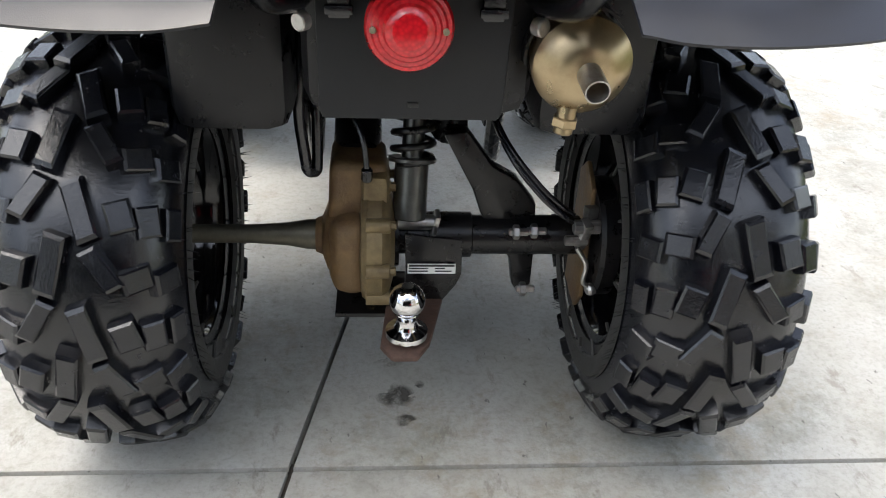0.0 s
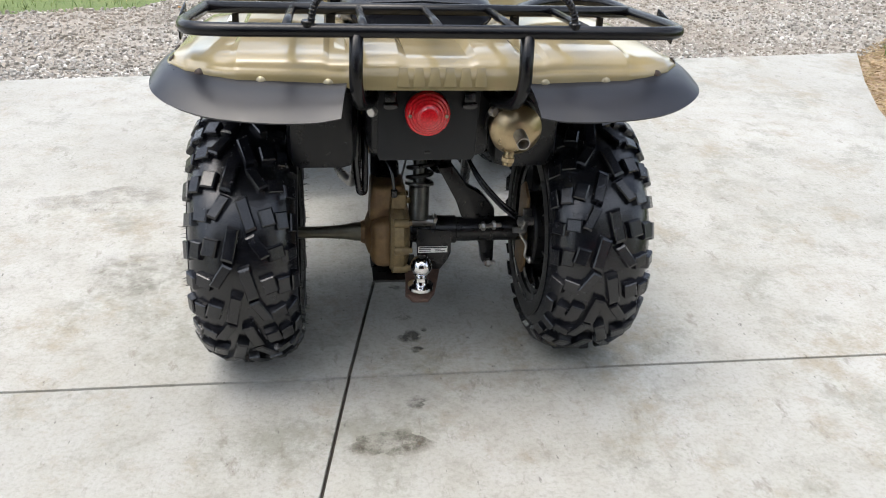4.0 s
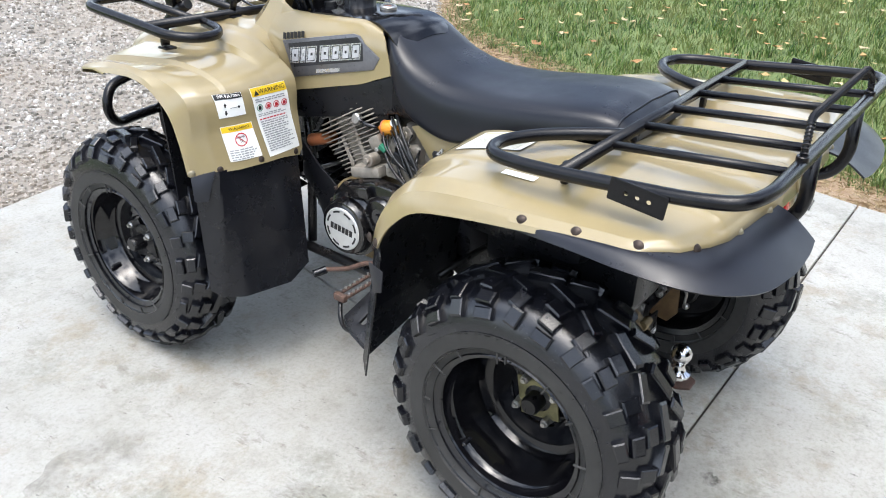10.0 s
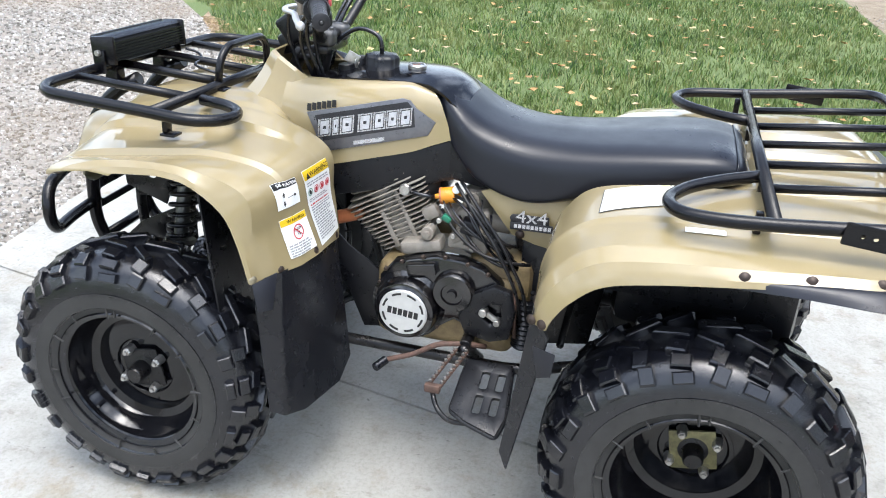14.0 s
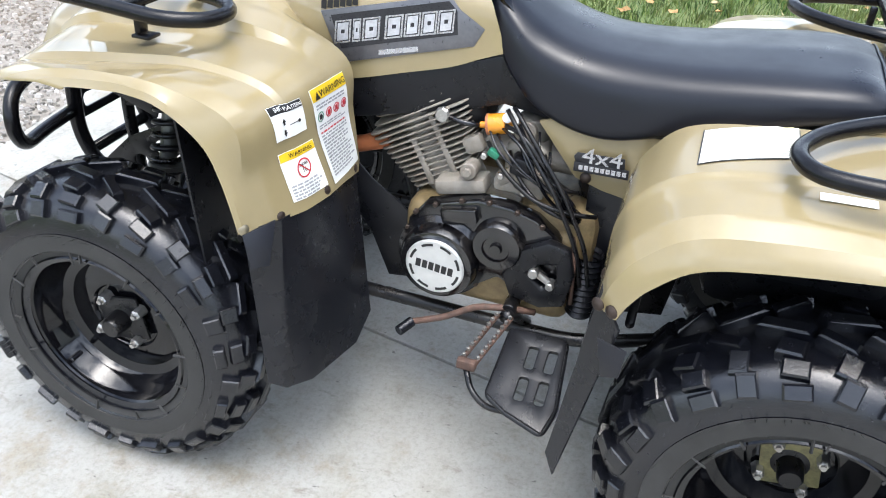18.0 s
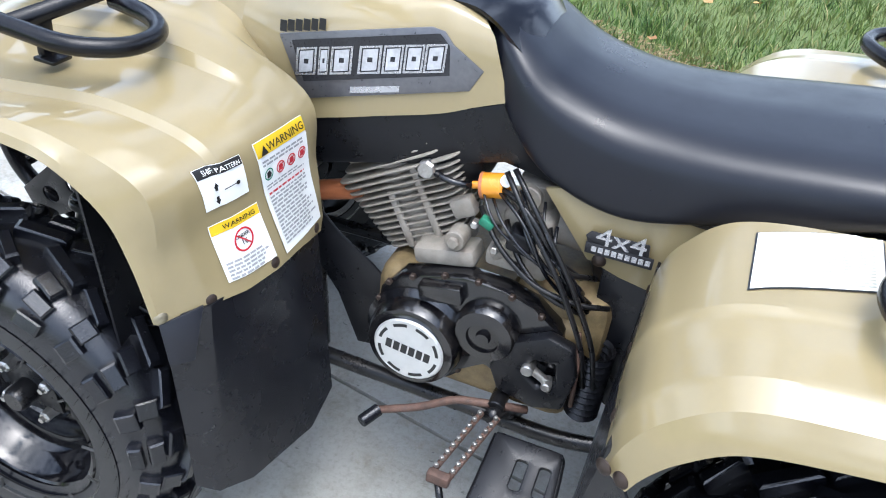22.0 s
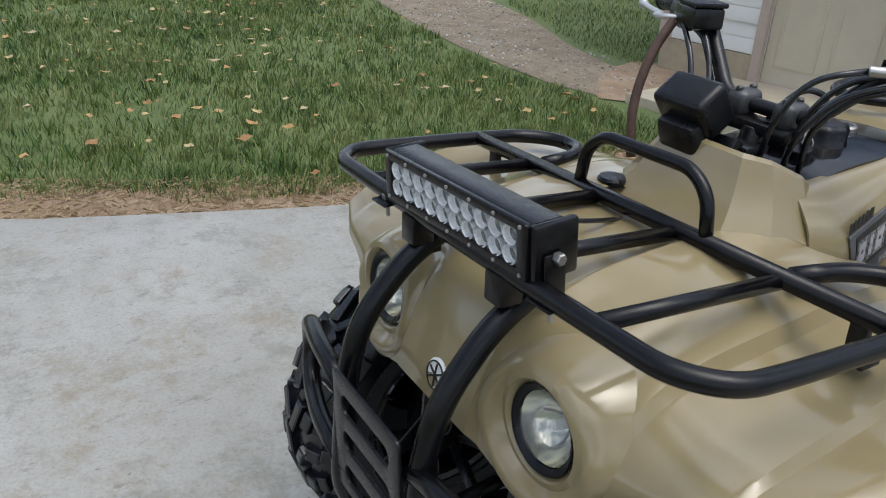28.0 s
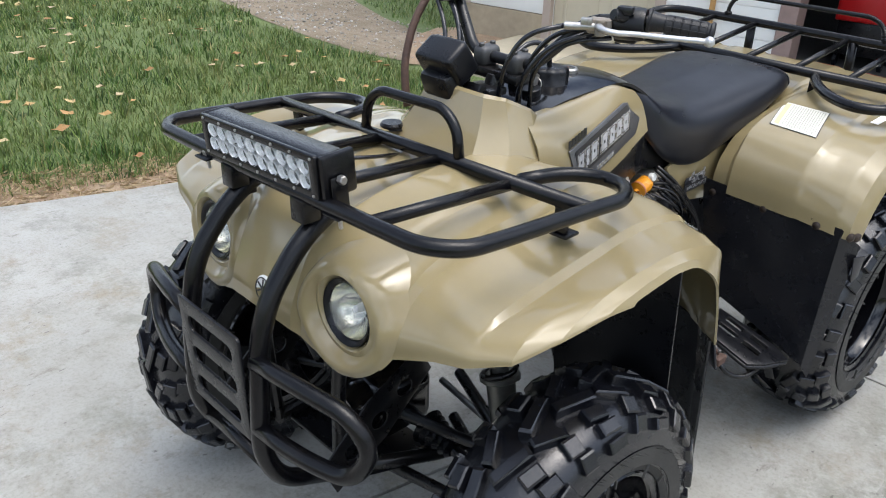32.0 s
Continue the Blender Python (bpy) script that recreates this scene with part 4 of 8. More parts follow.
def wheel(x, y, w, R, plate, side, turn, hub_mat, seed):
    """side: -1 left, 1 right. plate: how far outwards of the tyre's middle the wheel disc lies."""
    c = Vector((x, y, R + 0.010))
    out = Vector((side, 0, 0))
    axis = (c, c + out)
    sec = tyre_section(w, R)
    ty = part("tyre", turned([(r, a) for a, r in sec], *axis, 72), RUBBER, atv, "black knobbly all-terrain tyre with fine moulding hairs", 0.9)
    for s in (-1, 1):
        wall = [(0.998 * w, R - 0.072), (1.010 * w, R - 0.085), (1.000 * w, R - 0.105), (0.955 * w, 0.190), (0.885 * w, 0.174)]
        part("sidewall", turned([(r, s * a) for a, r in wall], *axis, 72), SIDEWALL, ty, "matt grey-black sidewall")
        marks = []
        for k in range(40):
            ang = 2 * math.pi * (k + 0.3 * (k % 2)) / 40
            rr = 0.5 * (R - 0.105 + 0.19)
            m = Matrix.Translation(c) @ Matrix.Rotation(ang, 4, "X")
            b2 = box((s * side * (0.978 * w), 0, rr + (0.012 if k % 3 else -0.012)), (0.004, 0.003, 0.028 if k % 2 else 0.016), (0, 0, 35 if k % 2 else -10), bevel=0)
            b2.transform(m)
            marks.append(b2)
        tagged(part("moulded_mark", join(*marks), SIDEWALL, ty), kind="stuff")
    rng2 = random.Random(seed)
    n = 13
    lanes = []
    for h, o in ((1, 0.0), (-1, 0.42)):
        lanes += [(0.14 * h, BLOCK_LONG if h > 0 else BLOCK_LONG_M, 0.0 + o, 22 * h), (0.33 * h, BLOCK_MID if h > 0 else BLOCK_MID_M, 0.46 + o, 26 * h), (0.49 * h, BLOCK_WIDE, 0.04 + o, 16 * h),
                  (0.72 * h, BLOCK_SIDE, 0.08 + o, 6 * h), (0.885 * h, BLOCK_EDGE, 0.10 + o, 0), (0.62 * h, BLOCK_LUG, 0.56 + o, 12 * h), (0.84 * h, BLOCK_LUG, 0.60 + o, 8 * h)]
    for u, me, ph, yaw in lanes:
        a = u * w
        k = next(i for i in range(len(sec) - 1) if sec[i][0] <= a <= sec[i + 1][0])
        (a0, r0), (a1, r1) = sec[k], sec[k + 1]
        r = r0 + (r1 - r0) * (a - a0) / (a1 - a0)
        slope = math.atan2(r1 - r0, a1 - a0)
        for i in range(n):
            ang = 2 * math.pi * (i + ph) / n + turn
            m = Matrix.Translation(c) @ Matrix.Rotation(ang, 4, "X") @ Matrix.Translation((a, 0, r)) @ Matrix.Rotation(-slope, 4, "Y") @ Matrix.Rotation(radians(yaw + rng2.uniform(-4, 4)), 4, "Z") @ Matrix.Scale(w / 0.128, 4, (1, 0, 0))
            share("tread_block", me, m, ty)
    hv, hf = [], []
    for k in range(280):
        ang, s = rng2.uniform(0, 6.283), rng2.choice((-1, 1))
        a, r = (s * w * 1.0, R - 0.075) if k % 3 else (s * w * rng2.uniform(0.9, 0.97), rng2.uniform(0.2, R - 0.05))
        base_p = Vector((a, -r * math.sin(ang), r * math.cos(ang))) + c
        d = Vector((s * 0.9, -0.45 * math.sin(ang) + rng2.uniform(-0.2, 0.2), 0.45 * math.cos(ang) + rng2.uniform(-0.3, 0.1))).normalized() * rng2.uniform(0.010, 0.021)
        o2 = len(hv)
        t1 = Vector((0, math.cos(ang), math.sin(ang))) * 0.0009
        t2 = Vector((0, -math.sin(ang), math.cos(ang))) * 0.0009
        hv += [tuple(base_p + t1), tuple(base_p - t1 + t2), tuple(base_p - t2), tuple(base_p + d)]
        hf += [(o2, o2 + 1, o2 + 3), (o2 + 1, o2 + 2, o2 + 3), (o2 + 2, o2, o2 + 3)]
    me = bpy.data.meshes.new("rubber_hairs")
    me.from_pydata(hv, [], hf)
    me.materials.append(SIDEWALL)
    tagged(share("rubber_hairs", me, Matrix(), ty), kind="stuff")
    lip = 0.86 * w
    prof = [(0.172, lip + 0.006), (0.176, lip + 0.001), (0.176, lip - 0.006), (0.168, lip - 0.004), (0.160, lip - 0.012), (0.155, lip - 0.03), (0.150, lip - 0.036), (0.146, plate + 0.02), (0.138, plate + 0.008), (0.120, plate + 0.002), (0.105, plate + 0.006), (0.072, plate + 0.006), (0.068, plate), (0.034, plate), (0.034, plate - 0.006)]
    back = [(0.125, plate - 0.005), (0.146, plate - 0.004), (0.152, plate - 0.02), (0.152, -lip + 0.03), (0.160, -lip + 0.012), (0.168, -lip + 0.004), (0.176, -lip + 0.006), (0.176, -lip - 0.001), (0.172, -lip - 0.006), (0.178, -lip), (0.164, -lip + 0.03), (0.164, lip - 0.03), (0.178, lip)]
    rim = part("rim", turned(prof + back, *axis, 56, closed=True), RIM, atv, "gloss black steel wheel rim", 0.5)
    part("hub", turned([(0, plate + 0.052), (0.017, plate + 0.052), (0.021, plate + 0.046), (0.022, plate + 0.016), (0.034, plate + 0.012), (0.036, plate - 0.03), (0, plate - 0.03)], *axis, 20), FRAME_BLACK, rim, "black hub cap")
    flange = [(0.066 * math.cos(t) * (1 if k % 2 else 0.72), 0.066 * math.sin(t) * (1 if k % 2 else 0.72)) for k, t in enumerate(2 * math.pi * k / 8 + 0.2 for k in range(8))]
    part("hub_flange", slab(flange, axes(c + out * (plate + 0.007), (0, side, 0), (0, 0, 1)), 0.006, 0.002), hub_mat, rim)
    for k in range(4):
        t = 2 * math.pi * k / 4 + 0.2 + math.pi / 4
        p = c + Vector((0, 0.052 * math.cos(t), 0.052 * math.sin(t)))
        part("lug_nut", join(turned([(0, plate + 0.030), (0.008, plate + 0.030), (0.0105, plate + 0.027), (0.0105, plate + 0.012), (0.013, plate + 0.006), (0, plate + 0.005)], p, p + out, 6),
                             turned([(0, plate + 0.036), (0.005, plate + 0.036), (0.005, plate + 0.028)], p, p + out, 10)), STEEL, rim, "steel lug nut")
    v = c + Vector((0, 0.10, -0.10))
    part("valve", rod(v + out * (lip - 0.04), v + out * (lip - 0.012), 0.005, 10), RUBBER, rim)
    return ty


YELLOW_HUB = plain("yellowed_hub", (0.20, 0.18, 0.085), 0.5, metal=0.4, vary=0.4, grain=90, dirt=(0.04, 0.04, 0.03), dirt_scale=40, dirt_amount=0.8)
wheel(-0.402, 0.0, 0.119, 0.298, -0.044, -1, 0.0, YELLOW_HUB, 1)
wheel(0.402, 0.0, 0.119, 0.298, -0.044, 1, 0.13, YELLOW_HUB, 2)
wheel(-0.450, 1.218, 0.095, 0.296, 0.008, -1, 0.2, FRAME_BLACK, 3)
wheel(0.450, 1.218, 0.095, 0.296, 0.008, 1, 0.31, FRAME_BLACK, 4)

# ---- tan bodywork: side-to-side stations, each a line from back to front (front fender) or front to back (rear fender)
FRONT = [
    (0.000, [(1.000, 0.852), (1.010, 0.855), (1.020, 0.858), (1.060, 0.857), (1.200, 0.855), (1.350, 0.842), (1.445, 0.805), (1.490, 0.715), (1.500, 0.668)]),
    (0.085, [(1.000, 0.852), (1.010, 0.855), (1.020, 0.858), (1.060, 0.857), (1.200, 0.855), (1.350, 0.842), (1.440, 0.805), (1.487, 0.715), (1.497, 0.665)]),
    (0.100, [(1.000, 0.850), (1.010, 0.853), (1.020, 0.856), (1.060, 0.870), (1.200, 0.870), (1.340, 0.853), (1.425, 0.812), (1.477, 0.715), (1.487, 0.655)]),
    (0.130, [(0.990, 0.845), (1.000, 0.848), (1.010, 0.852), (1.060, 0.872), (1.200, 0.870), (1.330, 0.848), (1.415, 0.812), (1.474, 0.720), (1.484, 0.645)]),
    (0.158, [(0.955, 0.815), (0.965, 0.825), (0.975, 0.835), (1.050, 0.868), (1.200, 0.866), (1.330, 0.843), (1.412, 0.810), (1.472, 0.722), (1.482, 0.642)]),
    (0.163, [(0.958, 0.802), (0.966, 0.814), (0.976, 0.828), (1.045, 0.867), (1.200, 0.865), (1.330, 0.842), (1.412, 0.810), (1.472, 0.722), (1.482, 0.642)]),
    (0.195, [(0.918, 0.748), (0.924, 0.780), (0.938, 0.812), (1.040, 0.866), (1.200, 0.862), (1.330, 0.838), (1.410, 0.808), (1.470, 0.725), (1.480, 0.640)]),
    (0.212, [(0.846, 0.605), (0.858, 0.700), (0.876, 0.802), (1.035, 0.861), (1.200, 0.850), (1.330, 0.832), (1.405, 0.802), (1.466, 0.726), (1.476, 0.648)]),
    (0.226, [(0.841, 0.590), (0.856, 0.690), (0.875, 0.801), (1.030, 0.860), (1.200, 0.849), (1.330, 0.831), (1.404, 0.801), (1.465, 0.727), (1.475, 0.650)]),
    (0.270, [(0.838, 0.598), (0.858, 0.692), (0.878, 0.797), (1.020, 0.849), (1.180, 0.838), (1.320, 0.822), (1.395, 0.795), (1.452, 0.730), (1.462, 0.668)]),
    (0.282, [(0.838, 0.600), (0.859, 0.693), (0.880, 0.800), (1.020, 0.833), (1.180, 0.820), (1.320, 0.806), (1.390, 0.784), (1.442, 0.732), (1.450, 0.688)]),
    (0.350, [(0.838, 0.604), (0.864, 0.696), (0.888, 0.800), (1.020, 0.826), (1.180, 0.811), (1.320, 0.795), (1.385, 0.778), (1.428, 0.742), (1.434, 0.712)]),
    (0.400, [(0.848, 0.604), (0.874, 0.696), (0.898, 0.795), (1.030, 0.824), (1.180, 0.811), (1.320, 0.790), (1.380, 0.772), (1.418, 0.745), (1.424, 0.722)]),
    (0.410, [(0.852, 0.603), (0.878, 0.694), (0.902, 0.788), (1.030, 0.814), (1.180, 0.798), (1.320, 0.778), (1.378, 0.768), (1.415, 0.745), (1.421, 0.726)]),
    (0.462, [(0.880, 0.601), (0.896, 0.688), (0.914, 0.784), (1.040, 0.817), (1.180, 0.808), (1.310, 0.791), (1.365, 0.774), (1.393, 0.756), (1.397, 0.746)]),
    (0.493, [(0.902, 0.599), (0.914, 0.680), (0.926, 0.777), (1.040, 0.814), (1.150, 0.816), (1.240, 0.806), (1.300, 0.790), (1.330, 0.778), (1.336, 0.772)]),
    (0.510, [(0.910, 0.600), (0.930, 0.685), (0.957, 0.752), (1.030, 0.800), (1.100, 0.812), (1.170, 0.808), (1.220, 0.800), (1.250, 0.794), (1.256, 0.790)]),
    (0.515, [(0.916, 0.600), (0.938, 0.685), (0.966, 0.745), (1.030, 0.790), (1.090, 0.802), (1.140, 0.800), (1.180, 0.796), (1.200, 0.793), (1.205, 0.789)]),
]
REAR = [
    (0.000, [(0.030, 0.780), (0.010, 0.790), (-0.010, 0.798), (-0.050, 0.808), (-0.140, 0.815), (-0.230, 0.822), (-0.300, 0.824), (-0.326, 0.806), (-0.334, 0.778)]),
    (0.060, [(0.030, 0.780), (0.010, 0.790), (-0.010, 0.798), (-0.050, 0.808), (-0.140, 0.815), (-0.230, 0.822), (-0.300, 0.824), (-0.326, 0.806), (-0.334, 0.778)]),
    (0.075, [(0.030, 0.780), (0.010, 0.790), (-0.010, 0.798), (-0.050, 0.820), (-0.140, 0.828), (-0.230, 0.832), (-0.300, 0.829), (-0.326, 0.808), (-0.334, 0.778)]),
    (0.155, [(0.050, 0.770), (0.030, 0.785), (0.010, 0.798), (-0.050, 0.820), (-0.140, 0.828), (-0.230, 0.832), (-0.300, 0.828), (-0.325, 0.808), (-0.333, 0.778)]),
    (0.166, [(0.060, 0.765), (0.040, 0.782), (0.020, 0.798), (-0.050, 0.812), (-0.140, 0.820), (-0.230, 0.826), (-0.300, 0.825), (-0.324, 0.806), (-0.332, 0.780)]),
    (0.172, [(0.340, 0.636), (0.334, 0.685), (0.311, 0.720), (0.249, 0.764), (0.120, 0.790), (-0.070, 0.807), (-0.285, 0.824), (-0.322, 0.805), (-0.330, 0.782)]),
    (0.205, [(0.344, 0.638), (0.339, 0.689), (0.317, 0.731), (0.262, 0.773), (0.140, 0.793), (-0.060, 0.810), (-0.280, 0.824), (-0.319, 0.806), (-0.326, 0.784)]),
    (0.216, [(0.352, 0.638), (0.348, 0.690), (0.328, 0.738), (0.272, 0.789), (0.140, 0.812), (-0.060, 0.826), (-0.277, 0.830), (-0.317, 0.808), (-0.324, 0.785)]),
    (0.374, [(0.352, 0.632), (0.348, 0.685), (0.326, 0.734), (0.262, 0.785), (0.140, 0.809), (-0.060, 0.824), (-0.262, 0.828), (-0.305, 0.808), (-0.312, 0.787)]),
    (0.386, [(0.351, 0.633), (0.345, 0.682), (0.323, 0.731), (0.258, 0.780), (0.140, 0.804), (-0.060, 0.814), (-0.256, 0.823), (-0.301, 0.806), (-0.308, 0.788)]),
    (0.420, [(0.348, 0.628), (0.341, 0.677), (0.317, 0.727), (0.250, 0.776), (0.140, 0.802), (-0.050, 0.811), (-0.240, 0.818), (-0.290, 0.804), (-0.298, 0.789)]),
    (0.470, [(0.346, 0.622), (0.337, 0.674), (0.310, 0.722), (0.246, 0.772), (0.140, 0.793), (-0.040, 0.803), (-0.215, 0.812), (-0.262, 0.803), (-0.270, 0.790)]),
    (0.500, [(0.340, 0.618), (0.328, 0.664), (0.300, 0.710), (0.240, 0.756), (0.140, 0.776), (-0.020, 0.789), (-0.180, 0.802), (-0.222, 0.799), (-0.230, 0.791)]),
    (0.514, [(0.322, 0.616), (0.310, 0.652), (0.284, 0.692), (0.232, 0.735), (0.140, 0.756), (-0.010, 0.774), (-0.165, 0.790), (-0.205, 0.790), (-0.212, 0.786)]),
    (0.518, [(0.315, 0.616), (0.302, 0.646), (0.276, 0.682), (0.226, 0.722), (0.140, 0.743), (-0.010, 0.764), (-0.160, 0.782), (-0.200, 0.784), (-0.207, 0.781)]),
]


def station(table, x):
    x = abs(x)
    for (xa, pa), (xb, pb) in zip(table, table[1:]):
        if x <= xb:
            t = (x - xa) / (xb - xa)
            return [(a[0] + (b[0] - a[0]) * t, a[1] + (b[1] - a[1]) * t) for a, b in zip(pa, pb)]
    return table[-1][1]


def skin(table, count=100):
    xs = [0.0]
    for (xa, _), (xb, _) in zip(table, table[1:]):
        k = max(1, math.ceil((xb - xa) / 0.0075))
        xs += [xa + (xb - xa) * (i + 1) / k for i in range(k)]
    xs = [-x for x in xs[:0:-1]] + xs
    return [[(x, *yz) for yz in smooth_line(station(table, x), count)] for x in xs]


def surface_at(table, x, z, count=90):
    """The point of a fender's upright face at height z."""
    line = smooth_line(station(table, x), count)
    k = next(i for i in range(len(line) - 1) if line[i][1] <= z <= line[i + 1][1])
    t = (z - line[k][1]) / (line[k + 1][1] - line[k][1])
    return Vector((x, line[k][0] + t * (line[k + 1][0] - line[k][0]), z))


HEADS = [(Vector((s * 0.190, 1.456, 0.730)), Vector((s * 0.02, 0.98, 0.07)).normalized()) for s in (-1, 1)]


def off_heads(p):
    """Whether a point of the nose lies outside the headlight openings."""
    return all((Vector(p) - o - d * (Vector(p) - o).dot(d)).length > 0.089 or p[1] < 1.3 for o, d in HEADS)


front_fender = part("front_fender", sheet(skin(FRONT), 0.004, keep=off_heads), TAN, atv, "glossy tan front fender and nose, lightly scuffed", 0.38)
rear_fender = part("rear_fender", sheet(skin(REAR), 0.004, flip=True), TAN, atv, "glossy tan rear fender with scratches", 0.38)


# ---- tank cover, cowl and seat
def cover_grid():
    # rows along y: half-width and height of the lower edge, shoulder and inner rim
    rows = [(1.00, 0, .160, .790, .154, .866, .112, .915), (0.94, 0, .172, .735, .166, .858, .114, .915), (0.86, 0, .163, .748, .157, .868, .112, .920),
            (0.78, 0, .152, .768, .145, .878, .110, .926), (0.70, 0.02, .140, .788, .132, .886, .106, .930), (0.65, 0.04, .133, .808, .125, .888, .104, .925), (0.604, 0.052, .129, .826, .121, .884, .106, .914)]
    grid = []
    for y, slant, xa, za, xb, zb, xc_, zc in rows:
        line = smooth_line([(xa, za, 0), (xb + 0.004, (za + zb) / 2, 0.25), (xb, zb, 0.5), ((xb + xc_) / 2 - 0.002, zb + (zc - zb) * 0.72, 0.75), (xc_, zc, 1), (xc_ - 0.02, zc + 0.002, 1.2)], 18)
        grid.append([(-px, y + slant * w_, pz) for px, pz, w_ in line])
    fine = []
    for col in zip(*grid):
        fine.append(smooth_line(col, 40))
    return [[tuple(fine[c][r]) for c in range(len(fine))] for r in range(40)]


both("tank_cover", lambda: sheet(cover_grid(), 0.004), TAN, atv, "tan side of the fuel tank cover")
# cowl round the steering stem: an angular shroud with a flat front panel
rim_line = [(-0.106, 0.925, .897), (-0.115, 0.985, .938), (-0.098, 1.035, .962), (-0.070, 1.062, .968), (0.070, 1.062, .968), (0.098, 1.035, .962), (0.115, 0.985, .938), (0.106, 0.925, .897)]
foot_line = [(-0.140, 0.930, .845), (-0.157, 1.000, .856), (-0.152, 1.075, .864), (-0.106, 1.128, .862), (0.106, 1.128, .862), (0.152, 1.075, .864), (0.157, 1.000, .856), (0.140, 0.930, .845)]
cowl = []
for (a, b), (c, d) in zip(zip(rim_line, rim_line[1:]), zip(foot_line, foot_line[1:])):
    steps = 8 if a[0] < 0 < b[0] else 4
    for k in range(steps):
        t = k / steps
        hi, lo = Vector(a).lerp(Vector(b), t), Vector(c).lerp(Vector(d), t)
        cowl.append([tuple(lo.lerp(hi, s) + Vector((0, -0.006, -0.004)) * math.sin(math.pi * s)) for s in (0, 0.2, 0.4, 0.6, 0.8, 0.96)] + [tuple(hi + Vector((-0.004 * (1 if hi.x > 0 else -1), -0.005, 0)))])
part("cowl", sheet(cowl, 0.004), TAN, atv, "angular tan plastic shroud round the steering stem", 0.4)
part("tank_top", sheet([[(x, y, z - (0.9 + 1.6 * max(0, w_ - 0.1) / 0.04) * x * x) for x in np.linspace(-w_, w_, 17)] for y, z, w_ in smooth_line([(0.955, .900, .096), (0.93, .919, .099), (0.86, .933, .100), (0.76, .938, .099), (0.69, .938, .098), (0.65, .933, .106), (0.615, .920, .116), (0.59, .900, .118)], 24)], 0.006), GLOSS_BLACK, atv, "gloss black plastic cover on top of the tank")
cap_bm = bmesh.new()
cap_rings = []
for r_a, r_b, hh in ((0.041, 0.041, 0.0), (0.044, 0.043, 0.006), (0.044, 0.043, 0.011), (0.0405, 0.037, 0.014), (0.0415, 0.037, 0.033), (0.038, 0.034, 0.040), (0.022, 0.021, 0.043)):
    cap_rings.append([cap_bm.verts.new((-0.012 + (r_a if k % 4 < 2 else r_b) * math.cos(2 * math.pi * k / 32), 0.812 + (r_a if k % 4 < 2 else r_b) * math.sin(2 * math.pi * k / 32), 0.929 + hh)) for k in range(32)])
for ra, rb in zip(cap_rings, cap_rings[1:]):
    for k in range(32):
        cap_bm.faces.new((ra[k], ra[(k + 1) % 32], rb[(k + 1) % 32], rb[k]))
cap_bm.faces.new(cap_rings[-1])
cap = part("fuel_cap", cap_bm, BLACK_PLASTIC, atv, "black lobed fuel cap with a vent hose", 0.7)
part("vent_hose", tube([(-0.012, 0.812, 0.967), (-0.012, 0.815, 1.01), (-0.005, 0.87, 1.028), (0.0, 0.93, 0.99), (0.005, 0.96, 0.93)], 0.005, 0.05), RUBBER, cap)
part("gauge_boss", turned([(0.034, -0.012), (0.029, 0.0), (0.025, 0.004), (0.023, 0.004)], (0.003, 0.731, 0.938), (0.003, 0.731, 1.1), 26), BLACK_PLASTIC, atv)
gauge = part("fuel_gauge", turned([(0, 0), (0.022, 0), (0.022, 0.009), (0.0195, 0.012), (0.0155, 0.012), (0.0155, 0.0100)], (0.003, 0.731, 0.941), (0.003, 0.731, 1.1), 26), STEEL, atv, "small chrome-ringed fuel gauge")
part("dial", turned([(0, 0.0103), (0.0157, 0.0103)], (0.003, 0.731, 0.941), (0.003, 0.731, 1.1), 20), DIAL, gauge)
part("needle", box((0.003, 0.733, 0.9522), (0.002, 0.018, 0.0008), (0, 0, 30), 0), ORANGE, gauge)


def seat_section(y, top, hw, low):
    pts = [(-hw * 0.93, low), (-hw * 1.0, low + 0.012), (-hw * 1.0, low + (top - low) * 0.45), (-hw * 0.93, low + (top - low) * 0.78), (-hw * 0.72, low + (top - low) * 0.95), (-hw * 0.35, top), (0, top + 0.003)]
    half = smooth_line(pts, 20)
    return [(px, y, pz) for px, pz in half] + [(-px, y, pz) for px, pz in half[-2::-1]]


seat_rows = [(0.655, 0.905, 0.082, 0.885), (0.648, 0.920, 0.100, 0.868), (0.625, 0.924, 0.121, 0.835), (0.590, 0.902, 0.143, 0.790), (0.540, 0.872, 0.155, 0.745), (0.470, 0.852, 0.161, 0.718), (0.400, 0.846, 0.164, 0.714), (0.310, 0.850, 0.170, 0.740), (0.220, 0.861, 0.174, 0.763), (0.130, 0.871, 0.174, 0.793), (0.060, 0.875, 0.168, 0.810), (0.015, 0.869, 0.157, 0.816), (-0.015, 0.850, 0.142, 0.818), (-0.028, 0.818, 0.127, 0.818)]
cols = list(zip(*[seat_section(*r) for r in seat_rows]))
seat_grid = [smooth_line(c, 70) for c in cols]
seat_bm = sheet([[tuple(p) for p in c] for c in seat_grid], 0)
bmesh.ops.recalc_face_normals(seat_bm, faces=seat_bm.faces)
seat = part("seat", seat_bm, VINYL, atv, "long black vinyl seat with a stitched rear panel", 1.2)
seam_row = [Vector(c[60]) + Vector((0, 0, 0.001)) for c in seat_grid]
part("seam", tube([tuple(p * 1.0 + Vector((p.x * 0.006, 0, 0.0008))) for p in seam_row], 0.0022, 0, 6), VINYL, seat)
